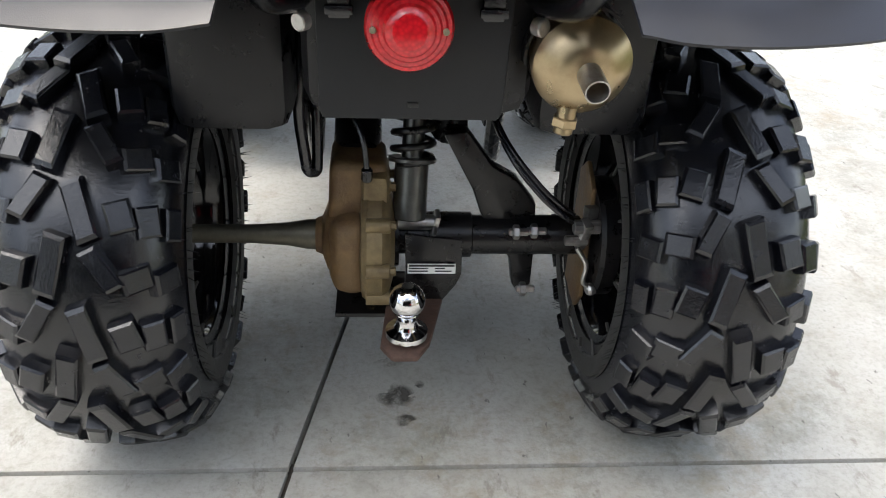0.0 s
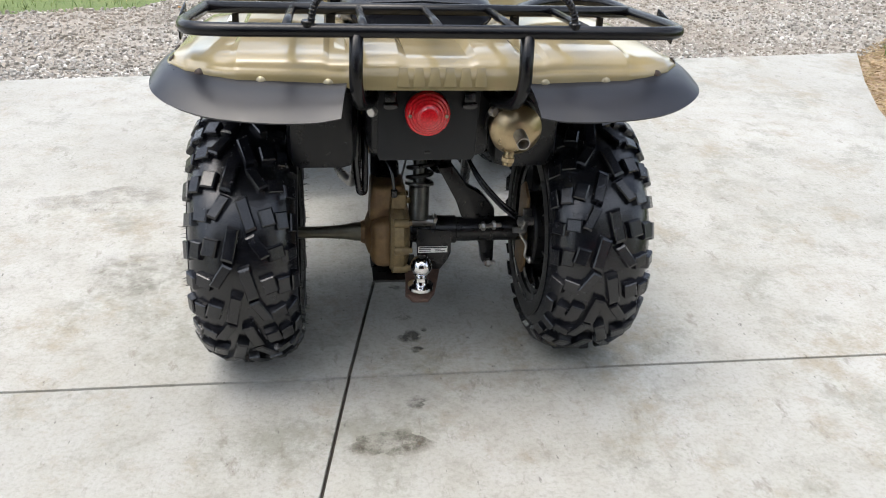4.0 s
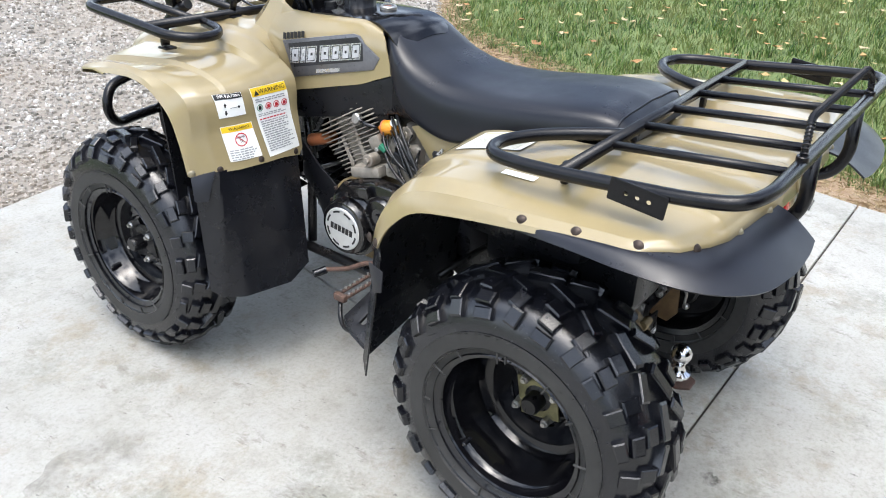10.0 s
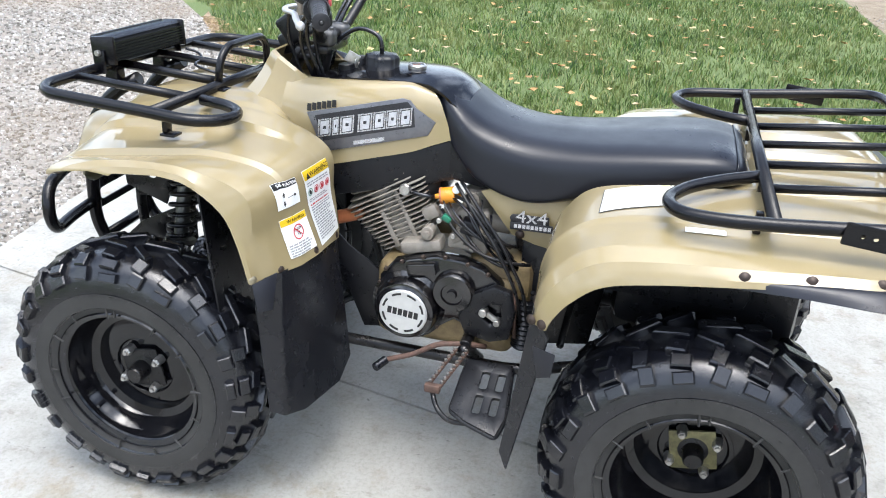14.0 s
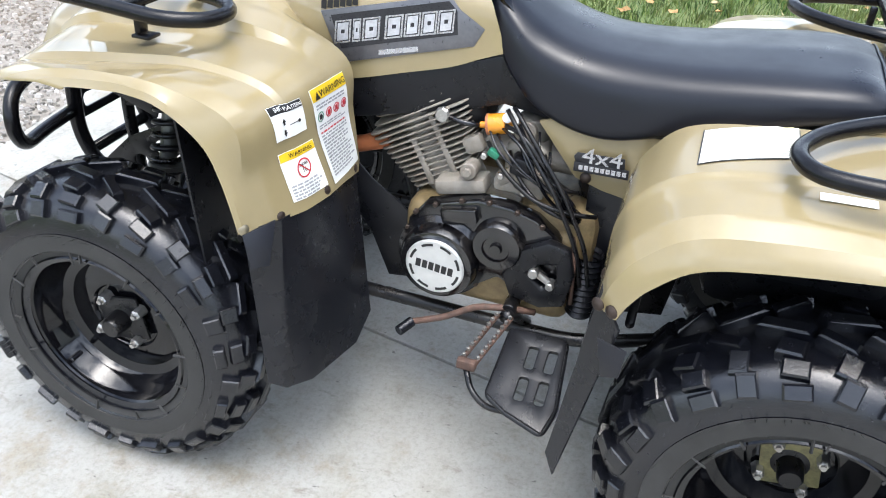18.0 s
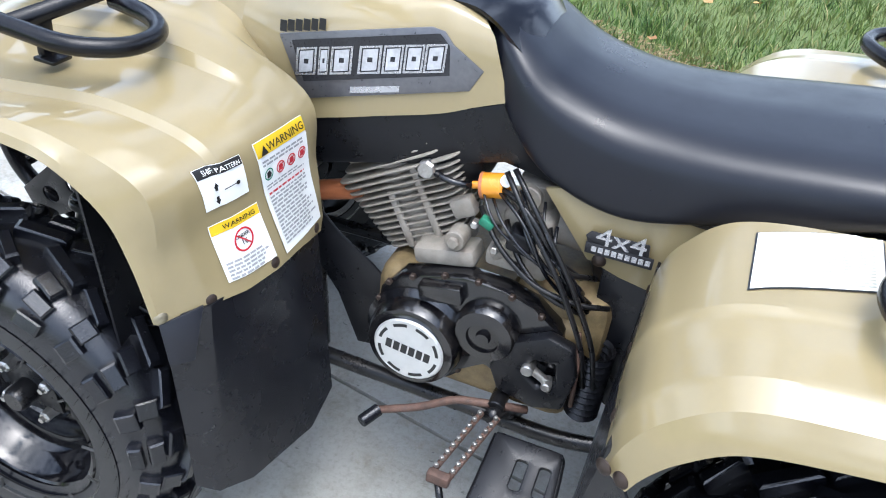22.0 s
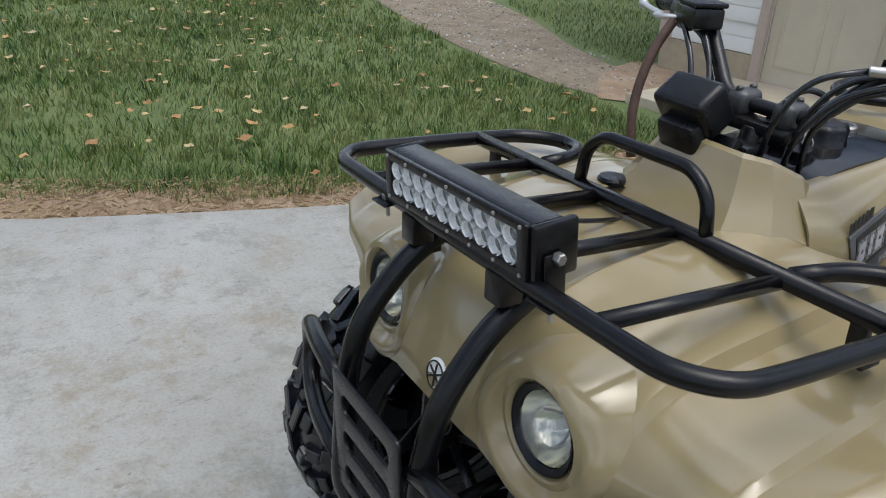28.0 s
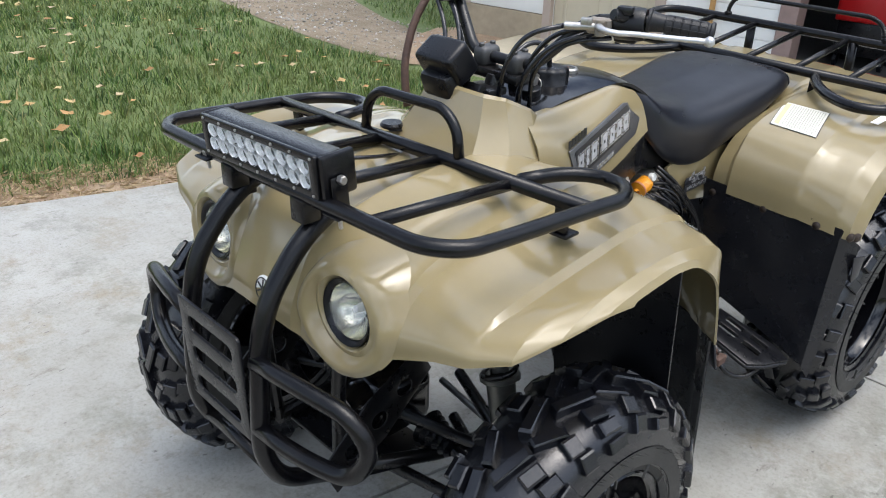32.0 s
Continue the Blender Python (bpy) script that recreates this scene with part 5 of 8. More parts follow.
part("seat_base", sheet([[(x, y, z) for x in np.linspace(-w_, w_, 5)] for y, w_, z in ((0.6, .09, .80), (0.5, .14, .73), (0.3, .16, .735), (0.0, .13, .81))], 0.01), BLACK_PLASTIC, seat)

# black trim panel below the tank cover, tan side panel below the seat
both("side_trim", lambda: slab([(y - 0.75, z) for y, z in ((0.935, .735), (0.902, .664), (0.870, .668), (0.700, .704), (0.585, .733), (0.600, .824), (0.70, .790), (0.80, .763))], axes((-0.124, 0.75, 0), (-0.143, 0.99, 0), (0, 0, 1)), -0.022, 0.004), BLACK_PLASTIC, atv, "black plastic trim under the tank cover")
both("tank_tail", lambda: slab([(0.66, .74), (0.50, .715), (0.53, .78), (0.575, .835), (0.62, .868), (0.68, .87)], axes((-0.106, 0, 0), (0, 1, 0), (0, 0, 1)), -0.02, 0.004), BLACK_PLASTIC, atv, "black panel between tank and seat")
both("side_panel", lambda: slab([(0.530, .722), (0.495, .735), (0.30, .745), (0.24, .72), (0.33, .600), (0.40, .612), (0.452, .628)], axes((-0.149, 0, 0), (0, 1, 0), (0, 0, 1)), 0.010, 0.003), TAN, atv, "tan panel under the seat")

# ---- front rack
rack_f = tagged(new("front_rack"), "black powder-coated tubular front rack")
rack_f.parent = atv
TR = 0.0125
part("side_tube", tube([(-0.243, 1.150, .881), (-0.258, 1.075, .879), (-0.300, 1.028, .877), (-0.362, 1.030, .877), (-0.406, 1.085, .880), (-0.404, 1.174, .886), (-0.401, 1.36, .895), (-0.396, 1.428, .898), (-0.350, 1.466, .900), (-0.26, 1.469, .901), (0.0, 1.474, .902), (0.26, 1.469, .901), (0.350, 1.466, .900), (0.396, 1.428, .898), (0.401, 1.36, .895),
                        (0.404, 1.174, .886), (0.406, 1.085, .880), (0.362, 1.030, .877), (0.300, 1.028, .877), (0.258, 1.075, .879), (0.243, 1.150, .881)], TR, 0.05, 12), RACK, rack_f)
part("cross_tube", tube([(-0.402, 1.175, .886), (0.402, 1.175, .886)], TR, 0, 12), RACK, rack_f)
for x in (-0.247, -0.080, 0.080, 0.247):
    part("long_tube", tube([(x, 1.470, .900), (x, 1.178, .883)], 0.0105, 0, 12), RACK, rack_f)
part("hoop", tube([(-0.128, 1.175, .889), (-0.118, 1.172, .945), (-0.085, 1.170, .972), (0.085, 1.170, .972), (0.118, 1.172, .945), (0.124, 1.175, .889)], 0.0095, 0.035, 12), RACK, rack_f)
for x in (-0.351, 0.351, -0.130, 0.130):
    part("rack_foot", box((x, 1.173, .856 if abs(x) > 0.2 else .872), (0.022, 0.012, 0.046), bevel=0.002), RACK, rack_f)
    part("foot_pad", box((x, 1.165, .829 if abs(x) > 0.2 else .880), (0.034, 0.034, 0.006), bevel=0.002), RACK, rack_f)
for x in (-0.100, 0.100):
    part("clamp", join(box((x, 1.470, .879), (0.034, 0.034, 0.040), bevel=0.004), box((x, 1.452, .850), (0.020, 0.03, 0.02), bevel=0.003)), RACK, rack_f)

# the rack hangs a little lower on the rider's right
LEAN = Matrix.Translation((-0.25, 1.2, .887)) @ Matrix.Rotation(radians(2.0), 4, "Y") @ Matrix.Translation((0.25, -1.2, -.887))
rack_f.matrix_world = LEAN

# ---- LED light bar on the rack
lb = tagged(new("light_bar"), "black finned LED light bar with two rows of reflectors")
lb.parent = atv
lb.matrix_world = LEAN
LB = pose(-0.003, 1.458, 0.944, -4, 0, 1.5) @ Matrix.Diagonal((0.95, 0.80, 0.86, 1))


def on_bar(bm):
    bm.transform(LB)
    return bm


housing = bmesh.new()
ring_p = []
for k in range(7):
    z0 = -0.029 + k * 0.0078
    ring_p += [(-0.040, z0), (-0.040, z0 + 0.003), (-0.031, z0 + 0.004), (-0.031, z0 + 0.0074)]
outline_h = [(0.022, -0.036), (0.028, -0.034), (0.028, 0.036), (0.020, 0.038), (-0.022, 0.038), (-0.034, 0.030)] + ring_p[::-1]
ends = [[housing.verts.new((x, y, z)) for y, z in outline_h] for x in (-0.158, 0.158)]
for k in range(len(outline_h)):
    housing.faces.new((ends[0][k], ends[1][k], ends[1][(k + 1) % len(outline_h)], ends[0][(k + 1) % len(outline_h)]))
housing.faces.new(ends[0]), housing.faces.new(ends[1])
bmesh.ops.recalc_face_normals(housing, faces=housing.faces)
part("housing", on_bar(housing), RACK, lb)
for s in (-1, 1):
    part("end_cap", on_bar(box((s * 0.164, -0.004, 0.0), (0.014, 0.076, 0.078), bevel=0.006)), RACK, lb)
    part("bracket", on_bar(join(box((s * 0.176, 0.005, -0.030), (0.004, 0.036, 0.062), bevel=0.002), box((s * 0.186, 0.022, -0.058), (0.040, 0.040, 0.005), bevel=0.004))), RACK, lb, "black steel mounting bracket")
    part("bracket_bolt", on_bar(rod((s * 0.176, 0.004, -0.004), (s * 0.188, 0.004, -0.004), 0.0085, 6)), STEEL, lb)
    part("mount_bolt", on_bar(join(rod((s * 0.188, 0.022, -0.056), (s * 0.188, 0.022, -0.046), 0.009, 6), rod((s * 0.188, 0.022, -0.085), (s * 0.188, 0.022, -0.058), 0.004, 10))), STEEL, lb)
part("bezel", on_bar(slab(rect(-0.160, -0.038, 0.160, 0.040, 0.004), axes((0, 0.030, 0), (1, 0, 0), (0, 0, 1)), -0.010, 0.002, holes=[rect(-0.143, -0.025, 0.143, 0.027, 0.003)])), RACK, lb)
for k in range(7):
    for zz in (-0.032, 0.034):
        x = -0.150 + 0.05 * k
        part("bezel_screw", on_bar(rod((x, 0.038, zz), (x, 0.0425, zz), 0.003, 8, 0.0006)), STEEL, lb)
part("backing", on_bar(box((0, 0.012, 0.001), (0.288, 0.004, 0.054), bevel=0)), LED_CUP, lb)
cup = turned([(0.0135, 0.024), (0.0125, 0.018), (0.010, 0.008), (0.0065, 0.0), (0.0, 0.0)], (0, 0, 0), (0, 1, 0), 12)
cup_me = bpy.data.meshes.new("reflector_cup")
cup.to_mesh(cup_me)
cup.free()
cup_me.materials.append(LED_CUP)
for r in range(2):
    for k in range(10):
        share("reflector_cup", cup_me, LB @ Matrix.Translation((-0.1285 + 0.02855 * k, 0.015, -0.0125 + 0.027 * r)), lb)
        part("led_chip", on_bar(box((-0.1285 + 0.02855 * k, 0.0165, -0.0125 + 0.027 * r), (0.004, 0.002, 0.004), bevel=0)), YELLOW, lb)
part("front_glass", on_bar(box((0, 0.036, 0.001), (0.288, 0.002, 0.054), bevel=0)), GLASS, lb).visible_shadow = False
part("cable", tube([(0.10, 1.395, .915), (0.12, 1.37, .905), (0.09, 1.34, .895), (0.02, 1.33, .893), (0.0, 1.26, .885), (0.03, 1.15, .86)], 0.0035, 0.03, 8), RUBBER, lb)

# ---- front bumper
bumper = tagged(new("front_bumper"), "black tubular bull bar with a slotted plate")
bumper.parent = atv
BR = 0.0165
for s in (-1, 1):
    part("upright", tube([(s * 0.100, 1.405, .868), (s * 0.102, 1.482, .826), (s * 0.105, 1.550, .742), (s * 0.105, 1.571, .660), (s * 0.106, 1.580, .470), (s * 0.106, 1.545, .395), (s * 0.100, 1.44, .345)], BR, 0.06, 14), RACK, bumper)
    # the hollow's shade is a black disc on the capped tube
    part("tube_end_shade", turned([(0.0140, 0.0), (0, 0.0)], (s * 0.100, 1.4044, .8683), (s * 0.100, 1.320, .910), 16), INK, bumper, "black disc painting the shaded hollow of the tube end")
    part("side_loop", tube([(s * 0.106, 1.578, .648), (s * 0.20, 1.570, .652), (s * 0.300, 1.545, .640), (s * 0.332, 1.530, .585), (s * 0.300, 1.545, .522), (s * 0.20, 1.572, .520), (s * 0.106, 1.580, .522)], 0.0145, 0.05, 14), RACK, bumper)
part("skid_plate", slab(rect(-0.094, -0.10, 0.094, 0.10, 0.008), axes((0, 1.588, .590), (1, 0, 0), (0, 0.05, 1)), -0.006, 0.002, holes=[rect(-0.068, z - 0.014, 0.068, z + 0.018, 0.012) for z in (-0.066, -0.006, 0.054)]), BLACK_PLASTIC, bumper, "black steel plate with three slots")
part("lower_tube", tube([(-0.106, 1.560, .425), (0.106, 1.560, .425)], 0.013, 0, 12), RACK, bumper)

# ---- headlights
def nose_y(x, z):
    """How far forward the nose reaches at a place across and a height."""
    line = [p for p in smooth_line(station(FRONT, x), 140) if p[0] > 1.3]
    for a, b in zip(line, line[1:]):
        if b[1] <= z <= a[1]:
            return a[0] + (b[0] - a[0]) * (a[1] - z) / max(1e-6, a[1] - b[1])
    return line[-1][0] if z < line[-1][1] else line[0][0]


for o, d in HEADS:
    across, up = d.cross(Vector((0, 0, 1))).normalized(), Vector((0, 0, 1))
    grid = []
    for k in range(49):
        t = 2 * math.pi * k / 48
        ray = across * math.cos(t) + up * math.sin(t)
        rim_p = o + ray * 0.100
        rim_p = Vector((rim_p.x, nose_y(rim_p.x, rim_p.z) + 0.0045, rim_p.z))
        inner = [o + ray * r + d * h for r, h in ((0.070, 0.014), (0.062, 0.016), (0.0565, 0.011), (0.0545, -0.012))]
        swell = [rim_p.lerp(inner[0], f) + d * 0.012 * math.sin(math.pi * f) for f in (0.0, 0.2, 0.4, 0.6, 0.8)]
        grid.append([tuple(p) for p in swell + inner])
    hl = part("headlight", sheet(grid, 0), TAN, atv, "round clear headlight recessed in a domed tan surround", 0.9)
    part("rubber_ring", turned([(0.0545, 0.010), (0.0540, 0.012), (0.0505, 0.011), (0.0460, 0.006), (0.0450, -0.006)], o, o + d, 36), BLACK_PLASTIC, hl)
    part("reflector", turned([(0.045, 0.004), (0.040, -0.012), (0.028, -0.028), (0.012, -0.037), (0, -0.039)], o, o + d, 32), REFLECTOR, hl)
    part("bulb", turned([(0, -0.004), (0.006, -0.008), (0.008, -0.03)], o, o + d, 12), WHITE, hl)
    part("lens", turned([(0.045, 0.004), (0.040, 0.011), (0.028, 0.017), (0.015, 0.020), (0, 0.021), (0, 0.0195), (0.015, 0.0185), (0.028, 0.0155), (0.040, 0.0095), (0.0448, 0.0025)], o, o + d, 32), GLASS, hl).visible_shadow = False
    part("lens_flute", join(*[rod(o + d * (0.0140 - 0.10 * (x * x)) + Vector((x, 0, 0)) + Vector((0, 0, -0.030)), o + d * (0.0140 - 0.10 * (x * x)) + Vector((x, 0, 0)) + Vector((0, 0, 0.024)), 0.0012, 6, 0) for x in np.linspace(-0.024, 0.024, 7)]), GLASS, hl).visible_shadow = False
emblem = part("nose_badge", turned([(0, 0.004), (0.021, 0.004), (0.023, 0.002), (0.023, -0.008), (0, -0.008)], (-0.008, 1.494, 0.704), (-0.008, 1.594, 0.722), 26), WHITE, atv, "round black and white nose badge")
em = axes((-0.008, 1.4982, 0.7047), (-1, 0, 0), (0, -0.18, 1))
part("badge_ring", slab(disc_points(0.0200, 24), em, 0.0012, holes=[disc_points(0.0182, 24)]), INK, emblem)
for k in range(3):
    part("badge_spoke", slab(rect(-0.016, -0.0014, 0.016, 0.0014), em @ Matrix.Rotation(math.pi * k / 3 + math.pi / 2, 4, "Z"), 0.0012 + 0.0001 * k), INK, emblem)

# ---- rear rack
rack_r = tagged(new("rear_rack"), "black tubular rear rack with a grab bar")
rack_r.parent = atv
half = [(-0.195, -0.045, .858), (-0.235, 0.03, .853), (-0.30, 0.105, .850), (-0.375, 0.142, .848), (-0.438, 0.118, .850), (-0.456, 0.05, .854), (-0.458, -0.04, .860), (-0.468, -0.27, .885), (-0.452, -0.345, .894), (-0.39, -0.366, .897)]
part("perimeter_tube", tube(half + [(-x, y, z) for x, y, z in half[::-1]], 0.0125, 0.045, 12), RACK, rack_r)
part("cross_tube", tube([(-0.458, -0.040, .861), (0.458, -0.040, .861)], 0.0125, 0, 12), RACK, rack_r)
for x in (-0.28, -0.14, 0.0, 0.14, 0.28):
    part("slat", tube([(x, -0.042, .862), (x, -0.365, .896)], 0.0085, 0, 10), RACK, rack_r)
grab = [(-0.235, -0.366, .900), (-0.228, -0.364, .945), (-0.195, -0.356, .968), (0.20, -0.356, .968), (0.235, -0.364, .945), (0.243, -0.366, .900)]
part("grab_bar", tube(grab, 0.0062, 0.03, 10), RACK, rack_r)
wrap = []
line = rounded(grab, 0.03)
for a, b in zip(line, line[1:]):
    k = max(1, int((b - a).length / 0.007))
    wrap += [a.lerp(b, i / k) for i in range(k)]
part("cord_wrap", join(*[turned([(0.0060, -0.002), (0.0078, 0.0), (0.0060, 0.002)], p, p + (wrap[min(i + 1, len(wrap) - 1)] - wrap[max(i - 1, 0)]).normalized() + Vector((0.1, 0.2, 0.2)), 7) for i, p in enumerate(wrap[:-1])]), RACK, rack_r, "wound cord on the grab bar")["kind"] = "stuff"
for s in (-1, 1):
    part("grab_foot", rod((s * 0.24, -0.366, .895), (s * 0.24, -0.366, .915), 0.011, 12), RACK, rack_r)
    part("post", tube([(s * 0.155, -0.366, .892), (s * 0.157, -0.372, .80), (s * 0.150, -0.350, .755), (s * 0.125, -0.28, .735), (s * 0.115, -0.20, .74)], 0.013, 0.05, 12), RACK, rack_r)
    part("rack_foot", box((s * 0.40, -0.02, .838), (0.014, 0.014, 0.042), bevel=0.003), RACK, rack_r)
    part("rack_foot", box((s * 0.20, -0.04, .835), (0.02, 0.012, 0.05), bevel=0.003), RACK, rack_r)
    part("side_plate", slab(rect(-0.050, -0.02, 0.050, 0.02, 0.003), axes((s * 0.482, -0.19, .868), (0, 1, 0.1), (0, 0, 1)), 0.003, 0.0008, holes=[disc_points(0.004, 10, x) for x in (-0.02, 0.0, 0.02)]), RACK, rack_r)

# ---- rear flaps
def flap():
    top = smooth_line([(-0.508, 0.03, .766), (-0.510, -0.10, .784), (-0.498, -0.19, .795), (-0.448, -0.272, .797), (-0.33, -0.304, .794), (-0.205, -0.316, .792), (-0.170, -0.318, .794)], 40)
    low = smooth_line([(-.514, .02, .758), (-.533, -.10, .768), (-.546, -.22, .772), (-.522, -.325, .766), (-.44, -.392, .752), (-.333, -.415, .745), (-.240, -.416, .744), (-.185, -.410, .750)], 40)
    grid = []
    for a, b in zip(top, low):
        a, b = Vector(a), Vector(b)
        grid.append([tuple(a.lerp(b, s) + Vector((0, 0, 0.009 * math.sin(math.pi * s)))) for s in np.linspace(0, 1, 7)])
    return sheet(grid, 0.004)


both("mud_flap", flap, FLAP, rear_fender, "scuffed grey-black rubber mud flap")

# ---- screws of the bodywork
def fastener(p, normal, mat, r=0.0085, parent=atv, name="screw"):
    p, nrm = Vector(p), Vector(normal).normalized()
    return part(name, join(turned([(r * 1.25, 0), (r * 1.25, 0.002), (r, 0.0035), (r * 0.6, 0.006), (0, 0.0065)], p, p + nrm, 12)), mat, parent)


for s in (-1, 1):
    for x, y, z in ((0.510, -0.003, .783), (0.509, -0.107, .794), (0.503, -0.213, .803)):
        fastener((s * x, y, z - 0.004), (s, 0, 0.35), SCREW, parent=rear_fender)
    for k, (x, y, z) in enumerate(((0.443, -0.287, .798), (0.330, -0.316, .795), (0.206, -0.326, .794))):
        fastener((s * x, y, z - 0.004), (s * 0.1, -1, 0.35), SCREW_LIGHT if k else SCREW, parent=rear_fender)
    for x, y, z in ((0.514, 0.324, .624), (0.508, 0.345, .628)):
        fastener((s * x, y, z), (s, 0.6, 0), SCREW, parent=rear_fender)
    for x in (0.180, 0.310, 0.433):
        fastener((s * x, 0.352 if x < 0.4 else 0.348, .631), (0, 1, 0.1), SCREW, parent=rear_fender)
    for x, z in ((0.508, .606), (0.452, .609), (0.352, .614), (0.238, .602)):
        p = surface_at(FRONT, s * x, z)
        fastener(p, (s * (0.7 if x > 0.4 else 0.1), -1, 0.2), SCREW if x < 0.5 else SCREW_LIGHT, parent=front_fender)
    fastener((s * 0.118, 0.938, .9100), (s * 0.6, 0, 1), SCREW, r=0.005)
    fastener((s * 0.148, 0.433, .632), (s, 0, 0), SCREW)
part("air_cap", turned([(0, 0.010), (0.020, 0.010), (0.023, 0.006), (0.023, 0.0), (0.028, 0.0)], (0.110, 1.122, .874), (0.110, 1.122, .974), 18), BLACK_PLASTIC, front_fender, "small black screw cap")

# ---- engine
eng = part("engine", join(box((-0.06, 0.59, 0.43), (0.26, 0.34, 0.20), bevel=0.03, seg=3), box((0.08, 0.62, 0.44), (0.14, 0.28, 0.22), bevel=0.04, seg=3), box((-0.05, 0.47, 0.50), (0.24, 0.16, 0.14), bevel=0.03)), ALU_BROWN, atv, "air-cooled single-cylinder engine, stained alloy and gloss black")
SIDE = axes((0, 0, 0), (0, 1, 0), (0, 0, 1))


def side_plate_bm(outline, x, depth, bevel=0.003, holes=()):
    """A plate seen from the left: an outline in y and z, its inner face at x, pushed outwards to the left."""
    bm = slab(outline, SIDE, depth, bevel, holes)
    bm.transform(Matrix.Translation((x - depth, 0, 0)))
    return bm


part("clutch_cover", side_plate_bm([(.748, .440), (.744, .500), (.712, .540), (.665, .556), (.61, .572), (.55, .570), (.50, .556), (.452, .520), (.436, .455), (.455, .395), (.52, .395), (.56, .415), (.60, .385), (.665, .362), (.725, .390)], -0.165, 0.040, 0.008), ENGINE_BLACK, eng, "gloss black engine side cover")
starter = part("starter_cover", turned([(0.088, 0.0), (0.088, 0.012), (0.078, 0.020), (0.074, 0.038), (0.070, 0.046), (0.060, 0.048), (0.058, 0.050), (0, 0.050)], (-0.196, 0.672, 0.437), (-0.296, 0.672, 0.437), 40), ENGINE_BLACK, atv, "round gloss black starter cover with a silver plate")
part("silver_disc", turned([(0.0, 0.0535), (0.055, 0.0535), (0.058, 0.051), (0.058, 0.046)], (-0.196, 0.672, 0.437), (-0.296, 0.672, 0.437), 40), plain("satin_silver_disc", (0.62, 0.62, 0.60), 0.35, metal=0.5, vary=0.08, grain=50), starter, "satin silver badge disc")
DISC = axes((-0.2496, 0.672, 0.437), (0, -1, 0), (0, 0, 1))
for k in range(8):
    a0 = 2 * math.pi * k / 8 + 0.1
    arc = [(0.0505 * math.cos(a0 + t), 0.0505 * math.sin(a0 + t)) for t in np.linspace(0, 0.48, 6)] + [(0.0455 * math.cos(a0 + t), 0.0455 * math.sin(a0 + t)) for t in np.linspace(0.48, 0, 6)]
    part("disc_slot", slab(arc, DISC, 0.0008), INK, starter)
part("disc_mark", bars([(-0.037 + 0.0128 * k, -0.0085, -0.037 + 0.0128 * k + 0.0098, 0.0085) for k in range(6)], DISC @ pose(0, 0, 0, 0, 0, -6), 0.0008), INK, starter)
part("shaft_cover", turned([(0.050, 0.0), (0.050, 0.020), (0.044, 0.030), (0.026, 0.034), (0.024, 0.029), (0.012, 0.029), (0.010, 0.036), (0, 0.036)], (-0.203, 0.562, 0.497), (-0.303, 0.562, 0.497), 28), ENGINE_BLACK, eng)
part("sprocket_cover", side_plate_bm([(.548, .440), (.520, .500), (.468, .530), (.428, .520), (.415, .470), (.425, .400), (.470, .385), (.530, .398)], -0.204, 0.024, 0.006, holes=[[(.500, .455), (.480, .480), (.450, .485), (.445, .450), (.470, .430)]]), BLACK_PLASTIC, eng, "black plastic sprocket cover with an opening")
part("shift_linkage", join(rod((-0.210, 0.488, 0.462), (-0.236, 0.488, 0.462), 0.010, 12), box((-0.222, 0.472, 0.452), (0.010, 0.040, 0.014), (30, 0, 0), 0.004), rod((-0.212, 0.455, 0.442), (-0.236, 0.455, 0.442), 0.008, 12)), STEEL, eng)
part("cover_boss", box((-0.210, 0.640, 0.540), (0.030, 0.070, 0.030), (-12, 0, 0), 0.005), ENGINE_BLACK, eng)
for y, z in ((.742, .450), (.742, .485), (.728, .522), (.690, .546), (.640, .566), (.588, .574), (.535, .566), (.487, .548), (.455, .512), (.442, .470), (.448, .412), (.60, .392), (.70, .378)):
    part("cover_bolt", rod((-0.203, y, z), (-0.212, y, z), 0.0056, 6), SCREW, eng)
# finned cylinder, leaning well forward
CYL = Matrix.Translation((-0.078, 0.700, 0.560)) @ pose(0, 0, 0, -30, 0, 0)
cylinder = part("cylinder", turned([(0.058, -0.03), (0.058, 0.14), (0.05, 0.150), (0, 0.150)], CYL @ Vector((0, 0, 0)), CYL @ Vector((0, 0, 1)), 24), ENGINE_ALU, atv, "weathered grey-tan finned alloy engine cylinder")
for k in range(12):
    ring = rect(-0.061 - 0.0011 * k, -0.068 - 0.0048 * k, 0.061 + 0.0011 * k, 0.073 + 0.0026 * k, 0.026)
    part("cooling_fin", slab(ring, CYL @ Matrix.Translation((0, 0, 0.002 + 0.0116 * k)), 0.0036, 0.0013, holes=[disc_points(0.054, 20)]), ENGINE_ALU, cylinder)
for y, h in ((-0.034, 0.128), (0.020, 0.10)):
    bm = box((-0.0615, y, h / 2), (0.008, 0.012, h), (3, 0, 0), 0.003)
    bm.transform(CYL)
    part("fin_web", bm, ENGINE_ALU, cylinder)
bm = join(box((0.012, -0.020, 0.166), (0.150, 0.150, 0.044), (4, 0, 0), 0.018, 3), box((0.03, 0.0, 0.195), (0.11, 0.11, 0.03), bevel=0.012, seg=2))
bm.transform(CYL)
head = part("cylinder_head", bm, ENGINE_ALU, cylinder)
